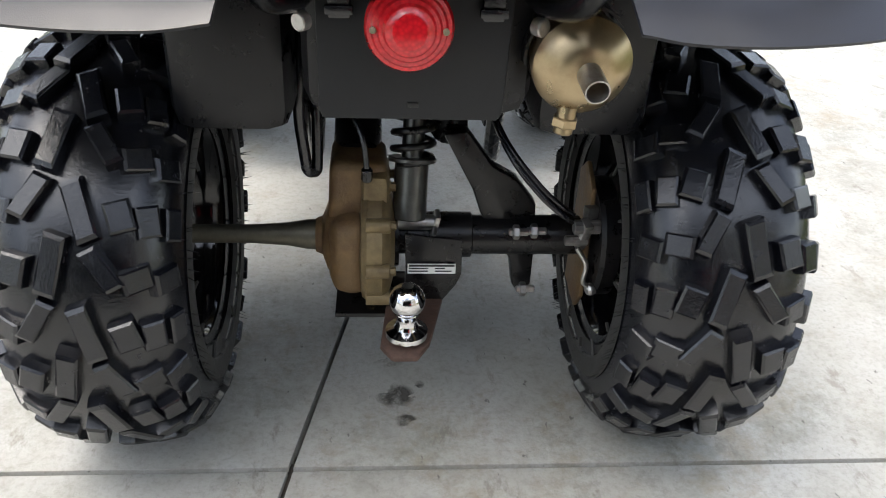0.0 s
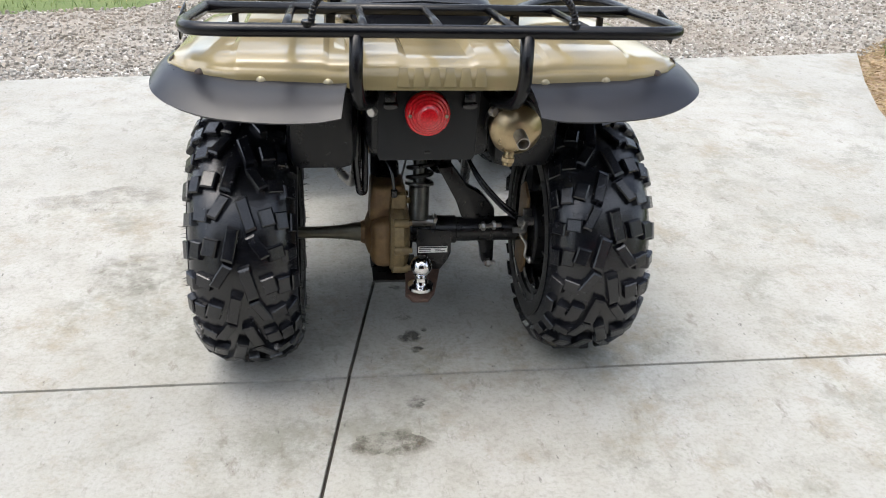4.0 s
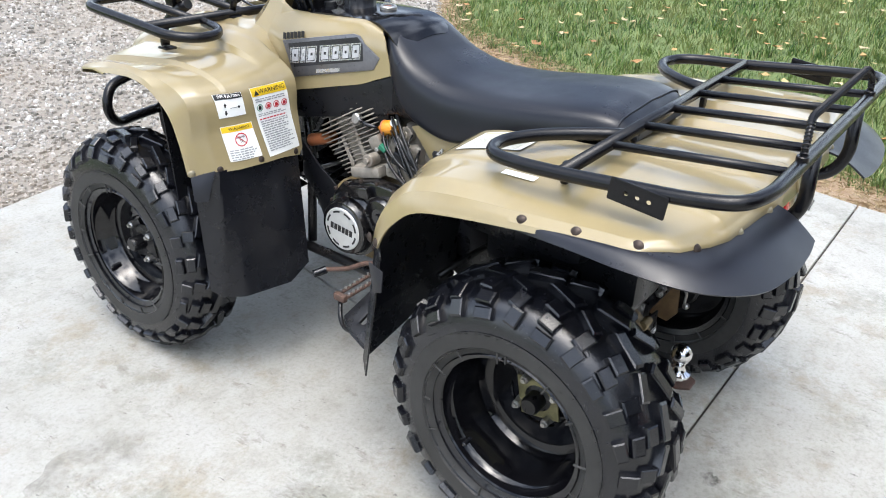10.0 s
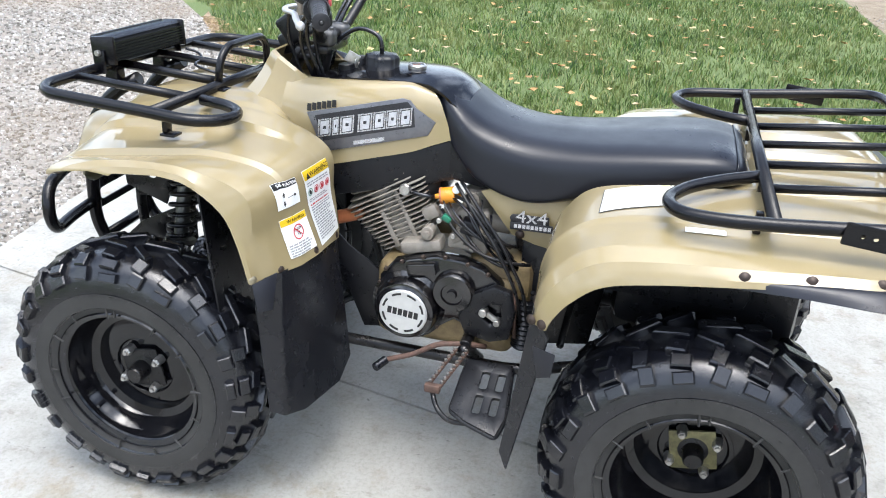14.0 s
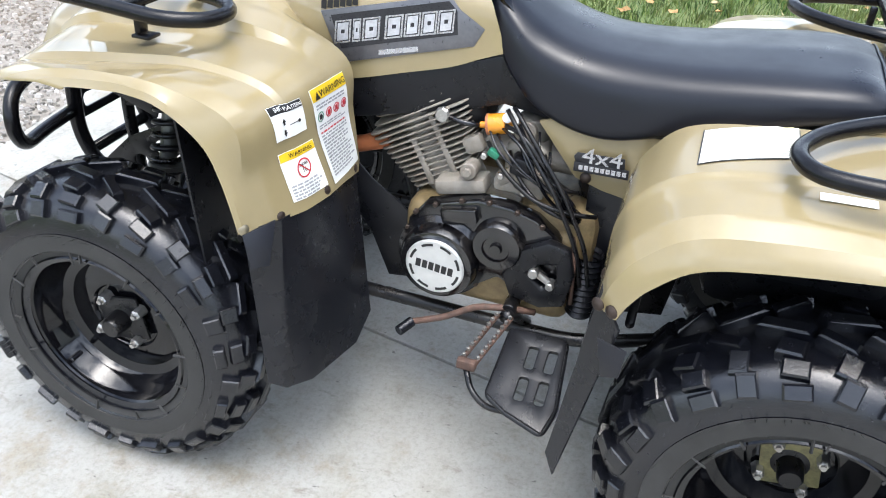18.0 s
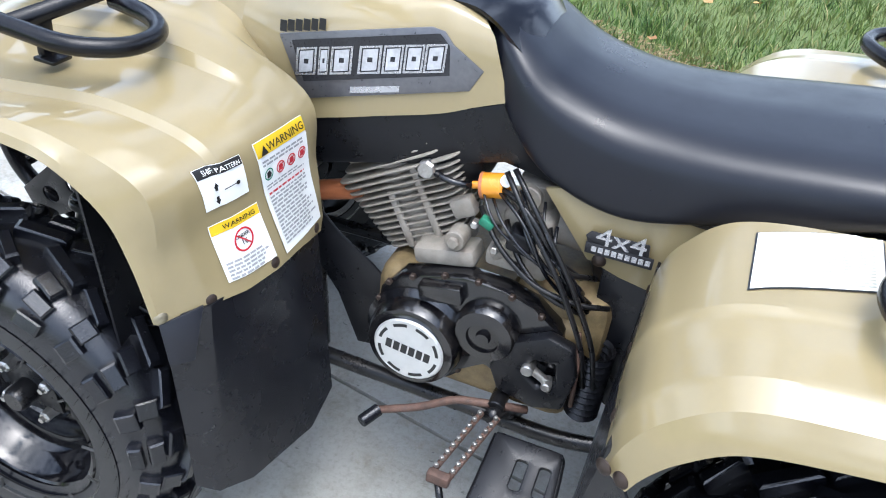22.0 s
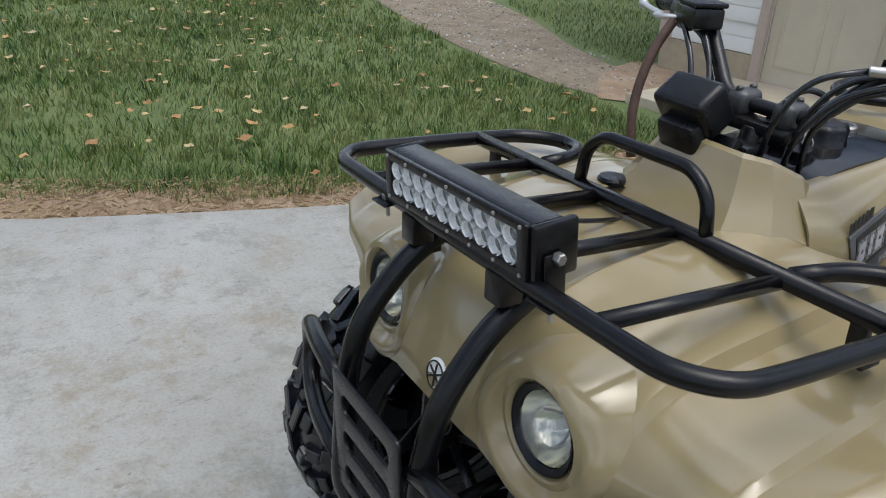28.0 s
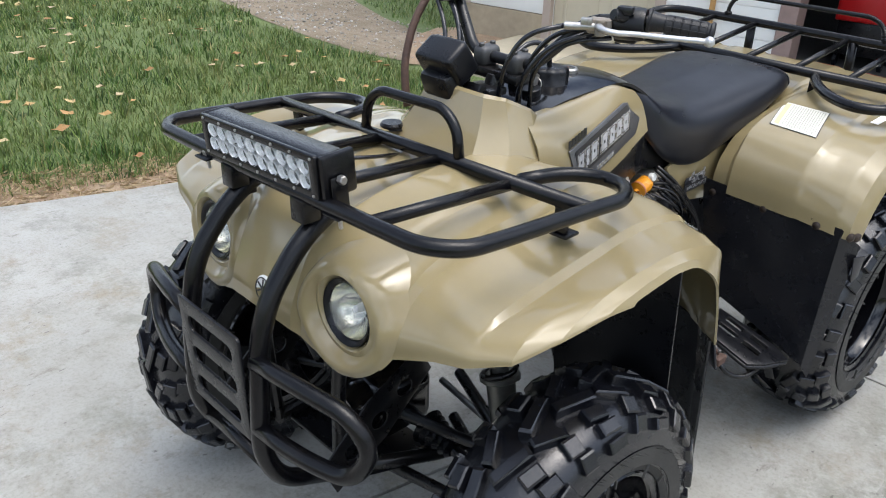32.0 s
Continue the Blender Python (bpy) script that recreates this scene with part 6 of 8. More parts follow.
for k in range(3):
    ring = rect(-0.070 + 0.004 * k, -0.100 + 0.012 * k, 0.07, 0.090 - 0.010 * k, 0.034)
    part("head_fin", slab(ring, CYL @ Matrix.Translation((0, 0, 0.142 + 0.0115 * k)) @ pose(0, 0, 0, 3 * k, 0, 0), 0.0036, 0.0013), ENGINE_ALU, head)
bm = box((-0.066, -0.096, 0.052), (0.024, 0.040, 0.034), (0, 0, 0), 0.008, 2)
bm.transform(CYL)
part("tensioner", bm, ENGINE_ALU, cylinder)
part("head_cap", turned([(0, 0.014), (0.012, 0.014), (0.015, 0.010), (0.015, 0), (0, 0)], (-0.143, 0.705, 0.699), (-0.243, 0.705, 0.709), 8), STEEL, cylinder)
part("plug_lead", tube([(-0.150, 0.692, 0.698), (-0.160, 0.665, 0.697), (-0.148, 0.636, 0.692)], 0.005, 0.03, 8), RUBBER, cylinder)
filt = part("fuel_filter", turned([(0, 0.0), (0.006, 0.0), (0.006, 0.010), (0.019, 0.013), (0.019, 0.048), (0.006, 0.052), (0.006, 0.060), (0, 0.060)], (-0.140, 0.636, 0.690), (-0.135, 0.572, 0.704), 20), AMBER, atv, "amber plastic fuel filter")
part("filter_band", turned([(0.0195, 0.013), (0.0202, 0.015), (0.0195, 0.018)], (-0.140, 0.636, 0.690), (-0.135, 0.572, 0.704), 20), ORANGE, filt)
part("intake_joint", join(rod((-0.12, 0.815, 0.616), (-0.12, 0.900, 0.585), 0.017, 18)), ORANGE, cylinder, "orange rubber joint")
carb = part("carburettor", join(box((-0.10, 0.545, 0.630), (0.09, 0.08, 0.08), bevel=0.015, seg=3), rod((-0.10, 0.545, 0.66), (-0.10, 0.545, 0.71), 0.030), rod((-0.10, 0.62, 0.64), (-0.10, 0.46, 0.635), 0.026), box((-0.15, 0.565, 0.595), (0.04, 0.06, 0.03), bevel=0.008)), ENGINE_ALU, atv, "alloy carburettor with black hoses")
part("float_bowl", turned([(0.030, 0), (0.028, 0.03), (0.015, 0.04), (0, 0.04)], (-0.11, 0.545, 0.592), (-0.11, 0.545, 0.492), 18), ENGINE_ALU, carb)
for pts in ([(-0.155, 0.615, .668), (-0.185, 0.575, .630), (-0.200, 0.51, .590), (-0.195, 0.44, .578), (-0.17, 0.40, .57)],
            [(-0.15, 0.575, .655), (-0.180, 0.545, .615), (-0.200, 0.49, .578), (-0.190, 0.43, .560)],
            [(-0.155, 0.585, .735), (-0.185, 0.54, .690), (-0.205, 0.47, .610), (-0.215, 0.42, .520), (-0.205, 0.405, .44)],
            [(-0.150, 0.575, .740), (-0.178, 0.53, .70), (-0.198, 0.455, .610), (-0.208, 0.405, .520), (-0.20, 0.39, .44)],
            [(-0.14, 0.60, .70), (-0.17, 0.56, .705), (-0.185, 0.53, .69), (-0.19, 0.49, .64), (-0.16, 0.45, .60)],
            [(-0.12, 0.52, .66), (-0.17, 0.50, .645), (-0.19, 0.47, .62), (-0.15, 0.43, .60)]):
    part("hose", tube(pts, 0.0042, 0.03, 8), FRAME_BLACK, carb)
part("drain_pipe", tube([(-0.205, 0.43, .54), (-0.215, 0.42, .50), (-0.21, 0.415, .40)], 0.004, 0.02, 8), RUST, carb, "thin rusty pipe")
boot = []
for k in range(11):
    boot += [(0.023, 0.013 * k), (0.028, 0.013 * k + 0.0065)]
part("rubber_boot", turned(boot, (-0.175, 0.400, 0.360), (-0.175, 0.400, 0.50), 18), BLACK_PLASTIC, eng, "ribbed black rubber boot")
both("engine_guard", lambda: side_plate_bm([(.90, .60), (.84, .54), (.78, .50), (.735, .46), (.728, .335), (.80, .325), (.84, .42), (.90, .50)], -0.150, 0.006, 0.002), BLACK_PLASTIC, atv, "black plastic splash guard")
part("under_cover", join(box((0, 0.20, 0.665), (0.26, 0.50, 0.20), bevel=0.03), box((0, -0.10, 0.68), (0.26, 0.26, 0.18), bevel=0.03), box((0, 0.80, 0.76), (0.25, 0.36, 0.20), bevel=0.04), box((0, 0.965, 0.80), (0.18, 0.14, 0.10), bevel=0.03)), BLACK_PLASTIC, atv, "black airbox and tank underside")
both("rear_box", lambda: join(box((-0.225, 0.03, 0.655), (0.15, 0.36, 0.25), bevel=0.03), box((-0.30, 0.10, 0.69), (0.10, 0.30, 0.14), bevel=0.03)), BLACK_PLASTIC, atv, "black inner fender box")

# ---- frame
both("frame_rail", lambda: tube([(-0.10, 1.42, .34), (-0.165, 1.20, .300), (-0.185, 0.90, .300), (-0.190, 0.40, .300), (-0.150, 0.20, .34), (-0.13, 0.02, .56)], 0.014, 0.06, 10), FRAME_BLACK)
both("front_tube", lambda: tube([(-0.10, 1.42, .34), (-0.115, 1.43, .56), (-0.12, 1.40, .74), (-0.10, 1.20, .80), (-0.09, 0.95, .80)], 0.013, 0.06, 10), FRAME_BLACK)
both("upper_tube", lambda: tube([(-0.10, 1.02, .66), (-0.115, 1.30, .60), (-0.12, 1.42, .58)], 0.012, 0.04, 10), FRAME_BLACK)
both("down_tube", lambda: tube([(-0.08, 0.98, .80), (-0.12, 0.90, .55), (-0.17, 0.86, .31)], 0.013, 0.06, 10), FRAME_BLACK)
part("cross_rod", tube([(-0.33, 0.30, .475), (0.33, 0.30, .475)], 0.008, 0, 10), FRAME_BLACK, atv)
both("skid_bracket", lambda: slab([(1.47, .355), (1.50, .42), (1.40, .515), (1.285, .575), (1.255, .52), (1.36, .42)], axes((-0.160, 0, 0), (0, 1, 0), (0, 0, 1)), 0.004, 0.001, holes=[disc_points(0.018, 16, 1.435, .425), disc_points(0.018, 16, 1.375, .462), disc_points(0.018, 16, 1.318, .505)]), FRAME_BLACK, atv, "black bracket with three round holes")
both("perforated_bracket", lambda: slab([(1.34, .56), (1.45, .60), (1.46, .74), (1.36, .74), (1.30, .66)], axes((-0.135, 0, 0), (0, 1, 0), (0, 0, 1)), 0.004, 0.001, holes=[disc_points(0.015, 14, 1.375, .64), disc_points(0.017, 14, 1.415, .69)]), FRAME_BLACK)
part("front_diff", join(box((0, 1.22, 0.36), (0.13, 0.14, 0.13), bevel=0.03, seg=3), turned([(0.055, 0), (0.06, 0.03), (0.05, 0.06), (0.0, 0.07)], (0, 1.28, 0.36), (0, 1.40, 0.36), 20)), ENGINE_BLACK, atv, "black front gear case")
part("front_skid", slab([(-0.15, 0), (0.15, 0), (0.13, 0.20), (-0.13, 0.20)], axes((0, 1.20, 0.275), (1, 0, 0), (0, 1, 0.25)), 0.006, 0.002), BLACK_PLASTIC, atv, "black front skid plate")


def spring_shock(top, low, r, turns, body):
    a, b = Vector(top), Vector(low)
    d = (b - a)
    side = d.orthogonal().normalized()
    up = d.normalized().cross(side)
    pts = [tuple(a + d * (0.05 + 0.60 * k / (turns * 12)) + r * (math.cos(2 * math.pi * k / 12) * side + math.sin(2 * math.pi * k / 12) * up)) for k in range(turns * 12 + 1)]
    coil = tube(pts, 0.0055, 0, 7)
    return coil, join(rod(a, a + d * 0.7, r * 0.55), rod(a + d * 0.62, b, r * 0.85), rod(a + d * 0.61, a + d * 0.64, r * 1.2), rod(a + d * 0.02, a + d * 0.06, r * 1.15))


for s in (-1, 1):
    coil, body = spring_shock((s * 0.235, 1.205, .745), (s * 0.315, 1.215, .430), 0.030, 8, None)
    shock = part("front_shock", body, plain("worn_shock_steel", (0.12, 0.12, 0.11), 0.35, metal=0.7, vary=0.3) if s < 0 else bpy.data.materials["worn_shock_steel"], atv, "coil-over front shock")
    part("coil_spring", coil, FRAME_BLACK, shock)
    part("lower_arm", tube([(s * 0.09, 1.32, .300), (s * 0.36, 1.225, .262), (s * 0.09, 1.12, .300)], 0.012, 0.03, 10), FRAME_BLACK, atv)
    part("upper_arm", tube([(s * 0.11, 1.31, .425), (s * 0.345, 1.22, .405), (s * 0.11, 1.13, .425)], 0.011, 0.03, 10), FRAME_BLACK, atv)
    part("tie_rod", tube([(s * 0.05, 1.12, .37), (s * 0.36, 1.14, .335)], 0.007, 0, 8), STEEL, atv)
    part("knuckle", join(rod((s * 0.355, 1.222, .24), (s * 0.350, 1.222, .42), 0.022), rod((s * 0.33, 1.222, .306), (s * 0.43, 1.222, .306), 0.035), turned([(0.085, 0), (0.085, 0.02), (0.0, 0.025)], (s * 0.375, 1.222, .306), (s * 0.475, 1.222, .306), 24)), FRAME_BLACK, atv)
    ribs = []
    for k in range(6):
        ribs += [(0.038 - 0.003 * k, 0.014 * k), (0.030 - 0.003 * k, 0.014 * k + 0.007)]
    part("axle_boot", join(turned(ribs, (s * 0.12, 1.222, .345), (s * 0.33, 1.222, .315), 18), rod((s * 0.06, 1.222, .355), (s * 0.35, 1.222, .310), 0.012)), RUBBER, atv, "ribbed rubber axle boot")
    part("fender_liner", join(side_plate_bm([(.86, .50), (1.03, .60), (1.07, .78), (.95, .81), (.87, .70)], s * 0.285, 0.005, 0.001)), BLACK_PLASTIC, atv)
    part("liner_face", sheet([[(s * x, 1.04 - 0.10 * (0.8 - z) - 0.05 * (x - .28), z) for z in np.linspace(0.42, 0.80, 8)] for x in np.linspace(0.25, 0.49, 6)], 0.004), BLACK_PLASTIC, atv, "black inner front fender")


# ---- foot guards and pegs
def panel(columns, rows=9, across=6):
    """A panel with straight folds, from pairs of upper and lower points."""
    grid = []
    for (a, b), (c, d) in zip(columns, columns[1:]):
        for k in range(across):
            hi, lo = Vector(a).lerp(Vector(c), k / across), Vector(b).lerp(Vector(d), k / across)
            grid.append([tuple(hi.lerp(lo, s)) for s in np.linspace(0, 1, rows)])
    grid.append([tuple(Vector(columns[-1][0]).lerp(Vector(columns[-1][1]), s)) for s in np.linspace(0, 1, rows)])
    return sheet(grid, 0.004)


def front_guard():
    return panel([((-.228, .846, .600), (-.244, .806, .292)), ((-.30, .846, .606), (-.31, .808, .258)), ((-.40, .860, .610), (-.440, .836, .262)), ((-.458, .872, .606), (-.488, .862, .272)), ((-.504, .914, .602), (-.506, .888, .290))])


def rear_guard():
    return panel([((-.15, .354, .660), (-.20, .366, .400)), ((-.36, .354, .650), (-.36, .370, .345)), ((-.488, .346, .640), (-.492, .384, .300)), ((-.522, .310, .600), (-.505, .366, .268))])


# made-up black sheets that keep bright ground from showing behind the engine
both("gap_blocker", lambda: side_plate_bm([(.425, .622), (.420, .40), (.36, .36), (.25, .38), (.22, .610)], -0.142, 0.006, 0.002), BLACK_PLASTIC, atv, "added black sheet that blocks the bright gap behind the engine")
both("front_mud_guard", front_guard, GUARD, atv, "black plastic mud guard behind the front wheel", 0.5)
both("rear_mud_guard", rear_guard, GUARD, atv, "black plastic mud guard before the rear wheel", 0.5)
both("guard_tab", lambda: slab([(0, 0), (0.058, 0.012), (0.036, -0.062), (0.004, -0.060)], axes((-0.512, 0.911, .597), (0.76, -0.60, 0), (0.16, 0.20, 1)), 0.004, 0.001), FLAP, atv, "grey plastic corner tab")
both("guard_tab", lambda: slab([(0, 0), (0.045, 0.006), (0.030, -0.060), (0.004, -0.050)], axes((-0.532, 0.292, .575), (0.15, 0.9, 0), (0, 0, 1)), 0.003, 0.001), FLAP, atv, "grey plastic corner tab")
both("inner_rear_fender", lambda: sheet([[(-x, y, z) for y, z in smooth_line([(.345, .45), (.34, .60), (.30, .70), (.22, .745), (.10, .765), (-.10, .78), (-.26, .775)], 18)] for x in (0.20, 0.30, 0.40, 0.49)], 0.003), BLACK_PLASTIC, atv, "black inner rear fender")
HEEL = axes((-0.362, 0.450, 0.345), (0, -1, 0.02), (-1, 0, -0.30))
HEEL_R = axes((0.362, 0.450, 0.345), (0, 1, -0.02), (1, 0, -0.30))
heel_outline = [(-0.055, -0.085), (0.050, -0.085), (0.062, 0.060), (0.050, 0.110), (-0.020, 0.085), (-0.060, 0.060)]
heel_holes = [rect(x, y, x + 0.017, y + 0.048, 0.005) for x in (-0.012, 0.024) for y in (-0.055, 0.012)]
for m, s in ((HEEL, -1), (HEEL_R, 1)):
    out = heel_outline if s < 0 else [(-x, y) for x, y in heel_outline[::-1]]
    hl_ = heel_holes if s < 0 else [[(-x, y) for x, y in h[::-1]] for h in heel_holes]
    plate_p = part("heel_guard", slab(out, m, 0.010, 0.002, holes=hl_), BLACK_PLASTIC, atv, "black slotted heel guard plate")
    part("heel_rim", tube([tuple(m @ Vector((x, y, 0.010))) for x, y in out] + [tuple(m @ Vector((*out[0], 0.010)))], 0.005, 0.012, 8), BLACK_PLASTIC, plate_p)
    for x, y in ((-0.036, -0.045), (-0.040, 0.030)):
        p = m @ Vector((x if s < 0 else -x, y, 0.010))
        part("heel_bolt", turned([(0.012, 0.0), (0.011, 0.006), (0, 0.008)], p, p + m.to_3x3() @ Vector((0, 0, 1)), 12), FRAME_BLACK, plate_p)
    a, b = Vector((s * 0.258, 0.525, .372)), Vector((s * 0.376, 0.560, .338))
    peg = part("foot_peg", join(tube([tuple(a + Vector((0, 0.013, 0))), tuple(b + Vector((0, 0.013, 0)))], 0.005, 0, 8), tube([tuple(a - Vector((0, 0.013, 0))), tuple(b - Vector((0, 0.013, 0)))], 0.005, 0, 8), box(b, (0.016, 0.036, 0.020), bevel=0.004)), RUST if s < 0 else FRAME_BLACK, atv, "toothed steel foot peg with surface rust")
    for k in range(9):
        for o2 in (-0.013, 0.013):
            p = a.lerp(b, (k + 0.5) / 9.5) + Vector((0, o2, 0.006))
            part("peg_tooth", box(p, (0.006, 0.006, 0.008), (0, 0, 45), 0.001), STEEL, peg)
    part("peg_arm", tube([(s * 0.17, 0.50, .305), (s * 0.235, 0.515, .365), (s * 0.262, 0.525, .372)], 0.012, 0.03, 10), FRAME_BLACK, peg)
    for uy in (-0.055, 0.035):
        bx = -0.038 if s < 0 else 0.038
        part("plate_bolt", rod(m @ Vector((bx, uy, 0.008)), m @ Vector((bx, uy, 0.019)), 0.0115, 14, 0.003), FRAME_BLACK, plate_p)
    part("guard_stay", tube([tuple(b + Vector((0, 0, -0.01))), (s * 0.395, 0.545, .300), (s * 0.42, 0.51, .290), (s * 0.43, 0.46, .305)], 0.006, 0.03, 8), FRAME_BLACK, plate_p)
lever = part("shift_lever", tube([(-0.215, 0.478, .365), (-0.238, 0.520, .378), (-0.250, 0.585, .372), (-0.262, 0.640, .338), (-0.285, 0.706, .322)], 0.0065, 0.02, 10), RUST, atv, "rusty gear shift lever with a rubber toe piece")
part("toe_rubber", rod((-0.280, 0.700, .322), (-0.312, 0.716, .316), 0.0105, 14), RUBBER, lever)
part("pivot", rod((-0.19, 0.522, .376), (-0.246, 0.522, .376), 0.014, 16), FRAME_BLACK, lever)

# ---- tail
tail = part("tail_panel", slab([(-0.105, -0.075), (0.090, -0.075), (0.095, -0.065), (0.098, 0.080), (-0.110, 0.080), (-0.110, -0.065)], axes((0, -0.236, 0.670), (1, 0, 0), (0, -0.06, 1)), 0.006, 0.002), PLATE_GREY, atv, "dark grey plastic tail panel")
# uncut slot: a small black block gives its dark inside as colour
part("slot_shade", box((-0.006, -0.2375, 0.613), (0.012, 0.006, 0.006), bevel=0.001), INK, tail)
for x in (-0.085, 0.075):
    part("rubber_latch", join(box((x, -0.252, 0.730), (0.024, 0.010, 0.036), bevel=0.003), box((x, -0.258, 0.722), (0.030, 0.008, 0.010), bevel=0.002)), RUBBER, tail)
lamp = part("tail_lamp", turned([(0.036, 0.0), (0.036, 0.06), (0.045, 0.068), (0.045, 0.080)], (-0.014, -0.205, 0.711), (-0.014, -0.305, 0.717), 32), BLACK_PLASTIC, atv, "round red tail lamp")
lens_prof = [(0.045, 0.078), (0.045, 0.090), (0.0425, 0.094)] + [(0.0425 - 0.003 * k - (0.0007 if k % 2 else 0), 0.095 + 0.0022 * k - (0.0012 if k % 2 else 0)) for k in range(8)] + [(0.017, 0.1125), (0, 0.114)]
part("red_lens", turned(lens_prof, (-0.014, -0.205, 0.711), (-0.014, -0.305, 0.717), 36), LENS_RED, lamp, "faded red ribbed lens", )
for s in (-1, 1):
    part("lens_screw", rod((-0.014 + s * 0.036, -0.303, 0.716), (-0.014 + s * 0.036, -0.309, 0.7165), 0.0035, 10), SCREW_LIGHT, lamp)
both("side_reflector", lambda: rod((-0.118, -0.262, .712), (-0.126, -0.272, .712), 0.010, 12), STEEL, tail)

# ---- exhaust
muf = part("muffler", turned([(0.046, -0.42), (0.050, -0.40), (0.050, -0.02), (0.054, -0.014), (0.054, 0.0), (0.048, 0.008), (0.030, 0.022), (0.020, 0.024), (0, 0.024)], (0.172, -0.268, 0.672), (0.174, -0.368, 0.668), 36), MUFFLER, atv, "heat-stained stainless muffler")
part("tail_pipe", turned([(0.0135, 0.0), (0.0135, 0.042), (0.0118, 0.042), (0.0118, 0.0)], (0.174, -0.285, 0.672), (0.177, -0.340, 0.662), 22), STEEL, muf, "bright steel tail pipe")
part("drain_bung", join(rod((0.162, -0.268, .628), (0.158, -0.272, .596), 0.011, 12), rod((0.160, -0.270, .615), (0.159, -0.271, .604), 0.015, 6)), MUFFLER, muf)
part("heat_shield", sheet([[(0.172 + 0.060 * math.sin(a), y, 0.672 + 0.060 * math.cos(a)) for a in np.linspace(-1.7, 0.9, 16)] for y in (-0.245, -0.1, 0.05)], 0.003), FRAME_BLACK, muf)
part("muffler_strap", turned([(0.054, 0.0), (0.056, 0.003), (0.056, 0.019), (0.054, 0.022)], (0.172, -0.19, 0.672), (0.172, -0.29, 0.672), 30), FRAME_BLACK, muf)

# ---- rear axle
case = part("gear_case", join(turned([(0.0, 0.0), (0.026, 0.0), (0.030, 0.010), (0.052, 0.018), (0.062, 0.030), (0.066, 0.050), (0.070, 0.060)], (-0.138, -0.005, .306), (-0.038, -0.005, .306), 28), box((-0.075, 0.01, .388), (0.082, 0.10, 0.110), (0, 3, 0), 0.014, 3), box((-0.082, -0.01, .30), (0.070, 0.14, 0.13), bevel=0.03, seg=3)), RUSTY, atv, "rust-brown rear gear case")
part("case_cover", join(turned([(0.060, 0.0), (0.092, 0.004), (0.098, 0.012), (0.098, 0.034), (0.088, 0.044), (0.060, 0.052), (0.034, 0.054)], (-0.072, -0.01, .306), (0.028, -0.01, .306), 34), box((-0.048, -0.01, .395), (0.040, 0.09, 0.07), bevel=0.012)), ALU_BROWN, case, "brown-stained alloy case cover")
for k in range(9):
    t = 2 * math.pi * k / 9 + 0.35
    p = Vector((-0.062, -0.01 + 0.097 * math.cos(t), .306 + 0.097 * math.sin(t)))
    part("case_boss", join(rod(p, p + Vector((0.036, 0, 0)), 0.011, 12), rod(p + Vector((0.034, 0, 0)), p + Vector((0.044, 0, 0)), 0.007, 6)), ALU_BROWN, case)
part("breather", join(rod((-0.060, -0.055, .425), (-0.060, -0.058, .445), 0.008, 8), tube([(-0.060, -0.056, .440), (-0.065, -0.04, .49), (-0.10, 0.0, .53), (-0.13, 0.05, .56)], 0.004, 0.03, 8)), RUBBER, case)
part("axle_shaft", turned([(0.0145, 0.0), (0.0145, 0.10), (0.018, 0.155), (0.0235, 0.185), (0.0235, 0.205)], (-0.335, -0.003, .306), (-0.13, -0.003, .306), 22), AXLE_STEEL, atv, "dull bare steel axle shaft")
axle_tube = part("axle_tube", join(rod((-0.02, 0, .306), (0.275, 0, .306), 0.031, 26), rod((0.0, 0, .306), (0.10, 0, .306), 0.036, 26), rod((-0.025, 0, .306), (-0.012, 0, .306), 0.05, 22)), FRAME_BLACK, atv, "black rear axle housing")
part("axle_shaft", rod((0.27, 0, .306), (0.36, 0, .306), 0.018, 20), AXLE_STEEL, axle_tube)
part("bracket", slab([(0.05, .475), (0.085, .48), (0.125, .425), (0.165, .402), (0.197, .360), (0.202, .300), (0.203, .215), (0.185, .195), (0.172, .215), (0.165, .262), (0.140, .30), (0.112, .345), (0.098, .385)], axes((0, 0.025, 0), (1, 0, 0), (0, 0, 1)), 0.030, 0.004), FRAME_BLACK, axle_tube, "black swing arm bracket")
part("swing_arm", join(tube([(0.06, 0.03, .47), (0.075, 0.18, .50), (0.08, 0.30, .50)], 0.028, 0.05, 14), tube([(-0.075, 0.03, .42), (-0.075, 0.16, .49), (-0.08, 0.30, .50)], 0.036, 0.05, 14), tube([(-0.08, 0.06, .52), (0.08, 0.06, .50)], 0.020, 0, 12)), FRAME_BLACK, axle_tube)
for p in ((0.190, 0.0, .218), (0.168, -0.012, .330), (0.196, -0.008, .330)):
    part("bolt", join(rod((p[0] - 0.014, p[1] - 0.022, p[2]), (p[0] + 0.016, p[1] - 0.022, p[2]), 0.006, 10), rod((p[0] - 0.008, p[1] - 0.022, p[2]), (p[0] + 0.002, p[1] - 0.022, p[2]), 0.0115, 6)), STEEL, axle_tube)
coil, body = spring_shock((0.012, 0.045, .575), (0.002, -0.030, .350), 0.030, 6, None)
rs = part("rear_shock", body, bpy.data.materials["worn_shock_steel"], atv, "rear coil-over shock")
part("coil_spring", coil, FRAME_BLACK, rs)
part("shock_eye", join(rod((-0.016, -0.032, .345), (0.040, -0.032, .345), 0.012, 14), box((0.040, -0.03, .335), (0.008, 0.03, 0.05), (0, 12, 0), 0.002)), STEEL, rs)
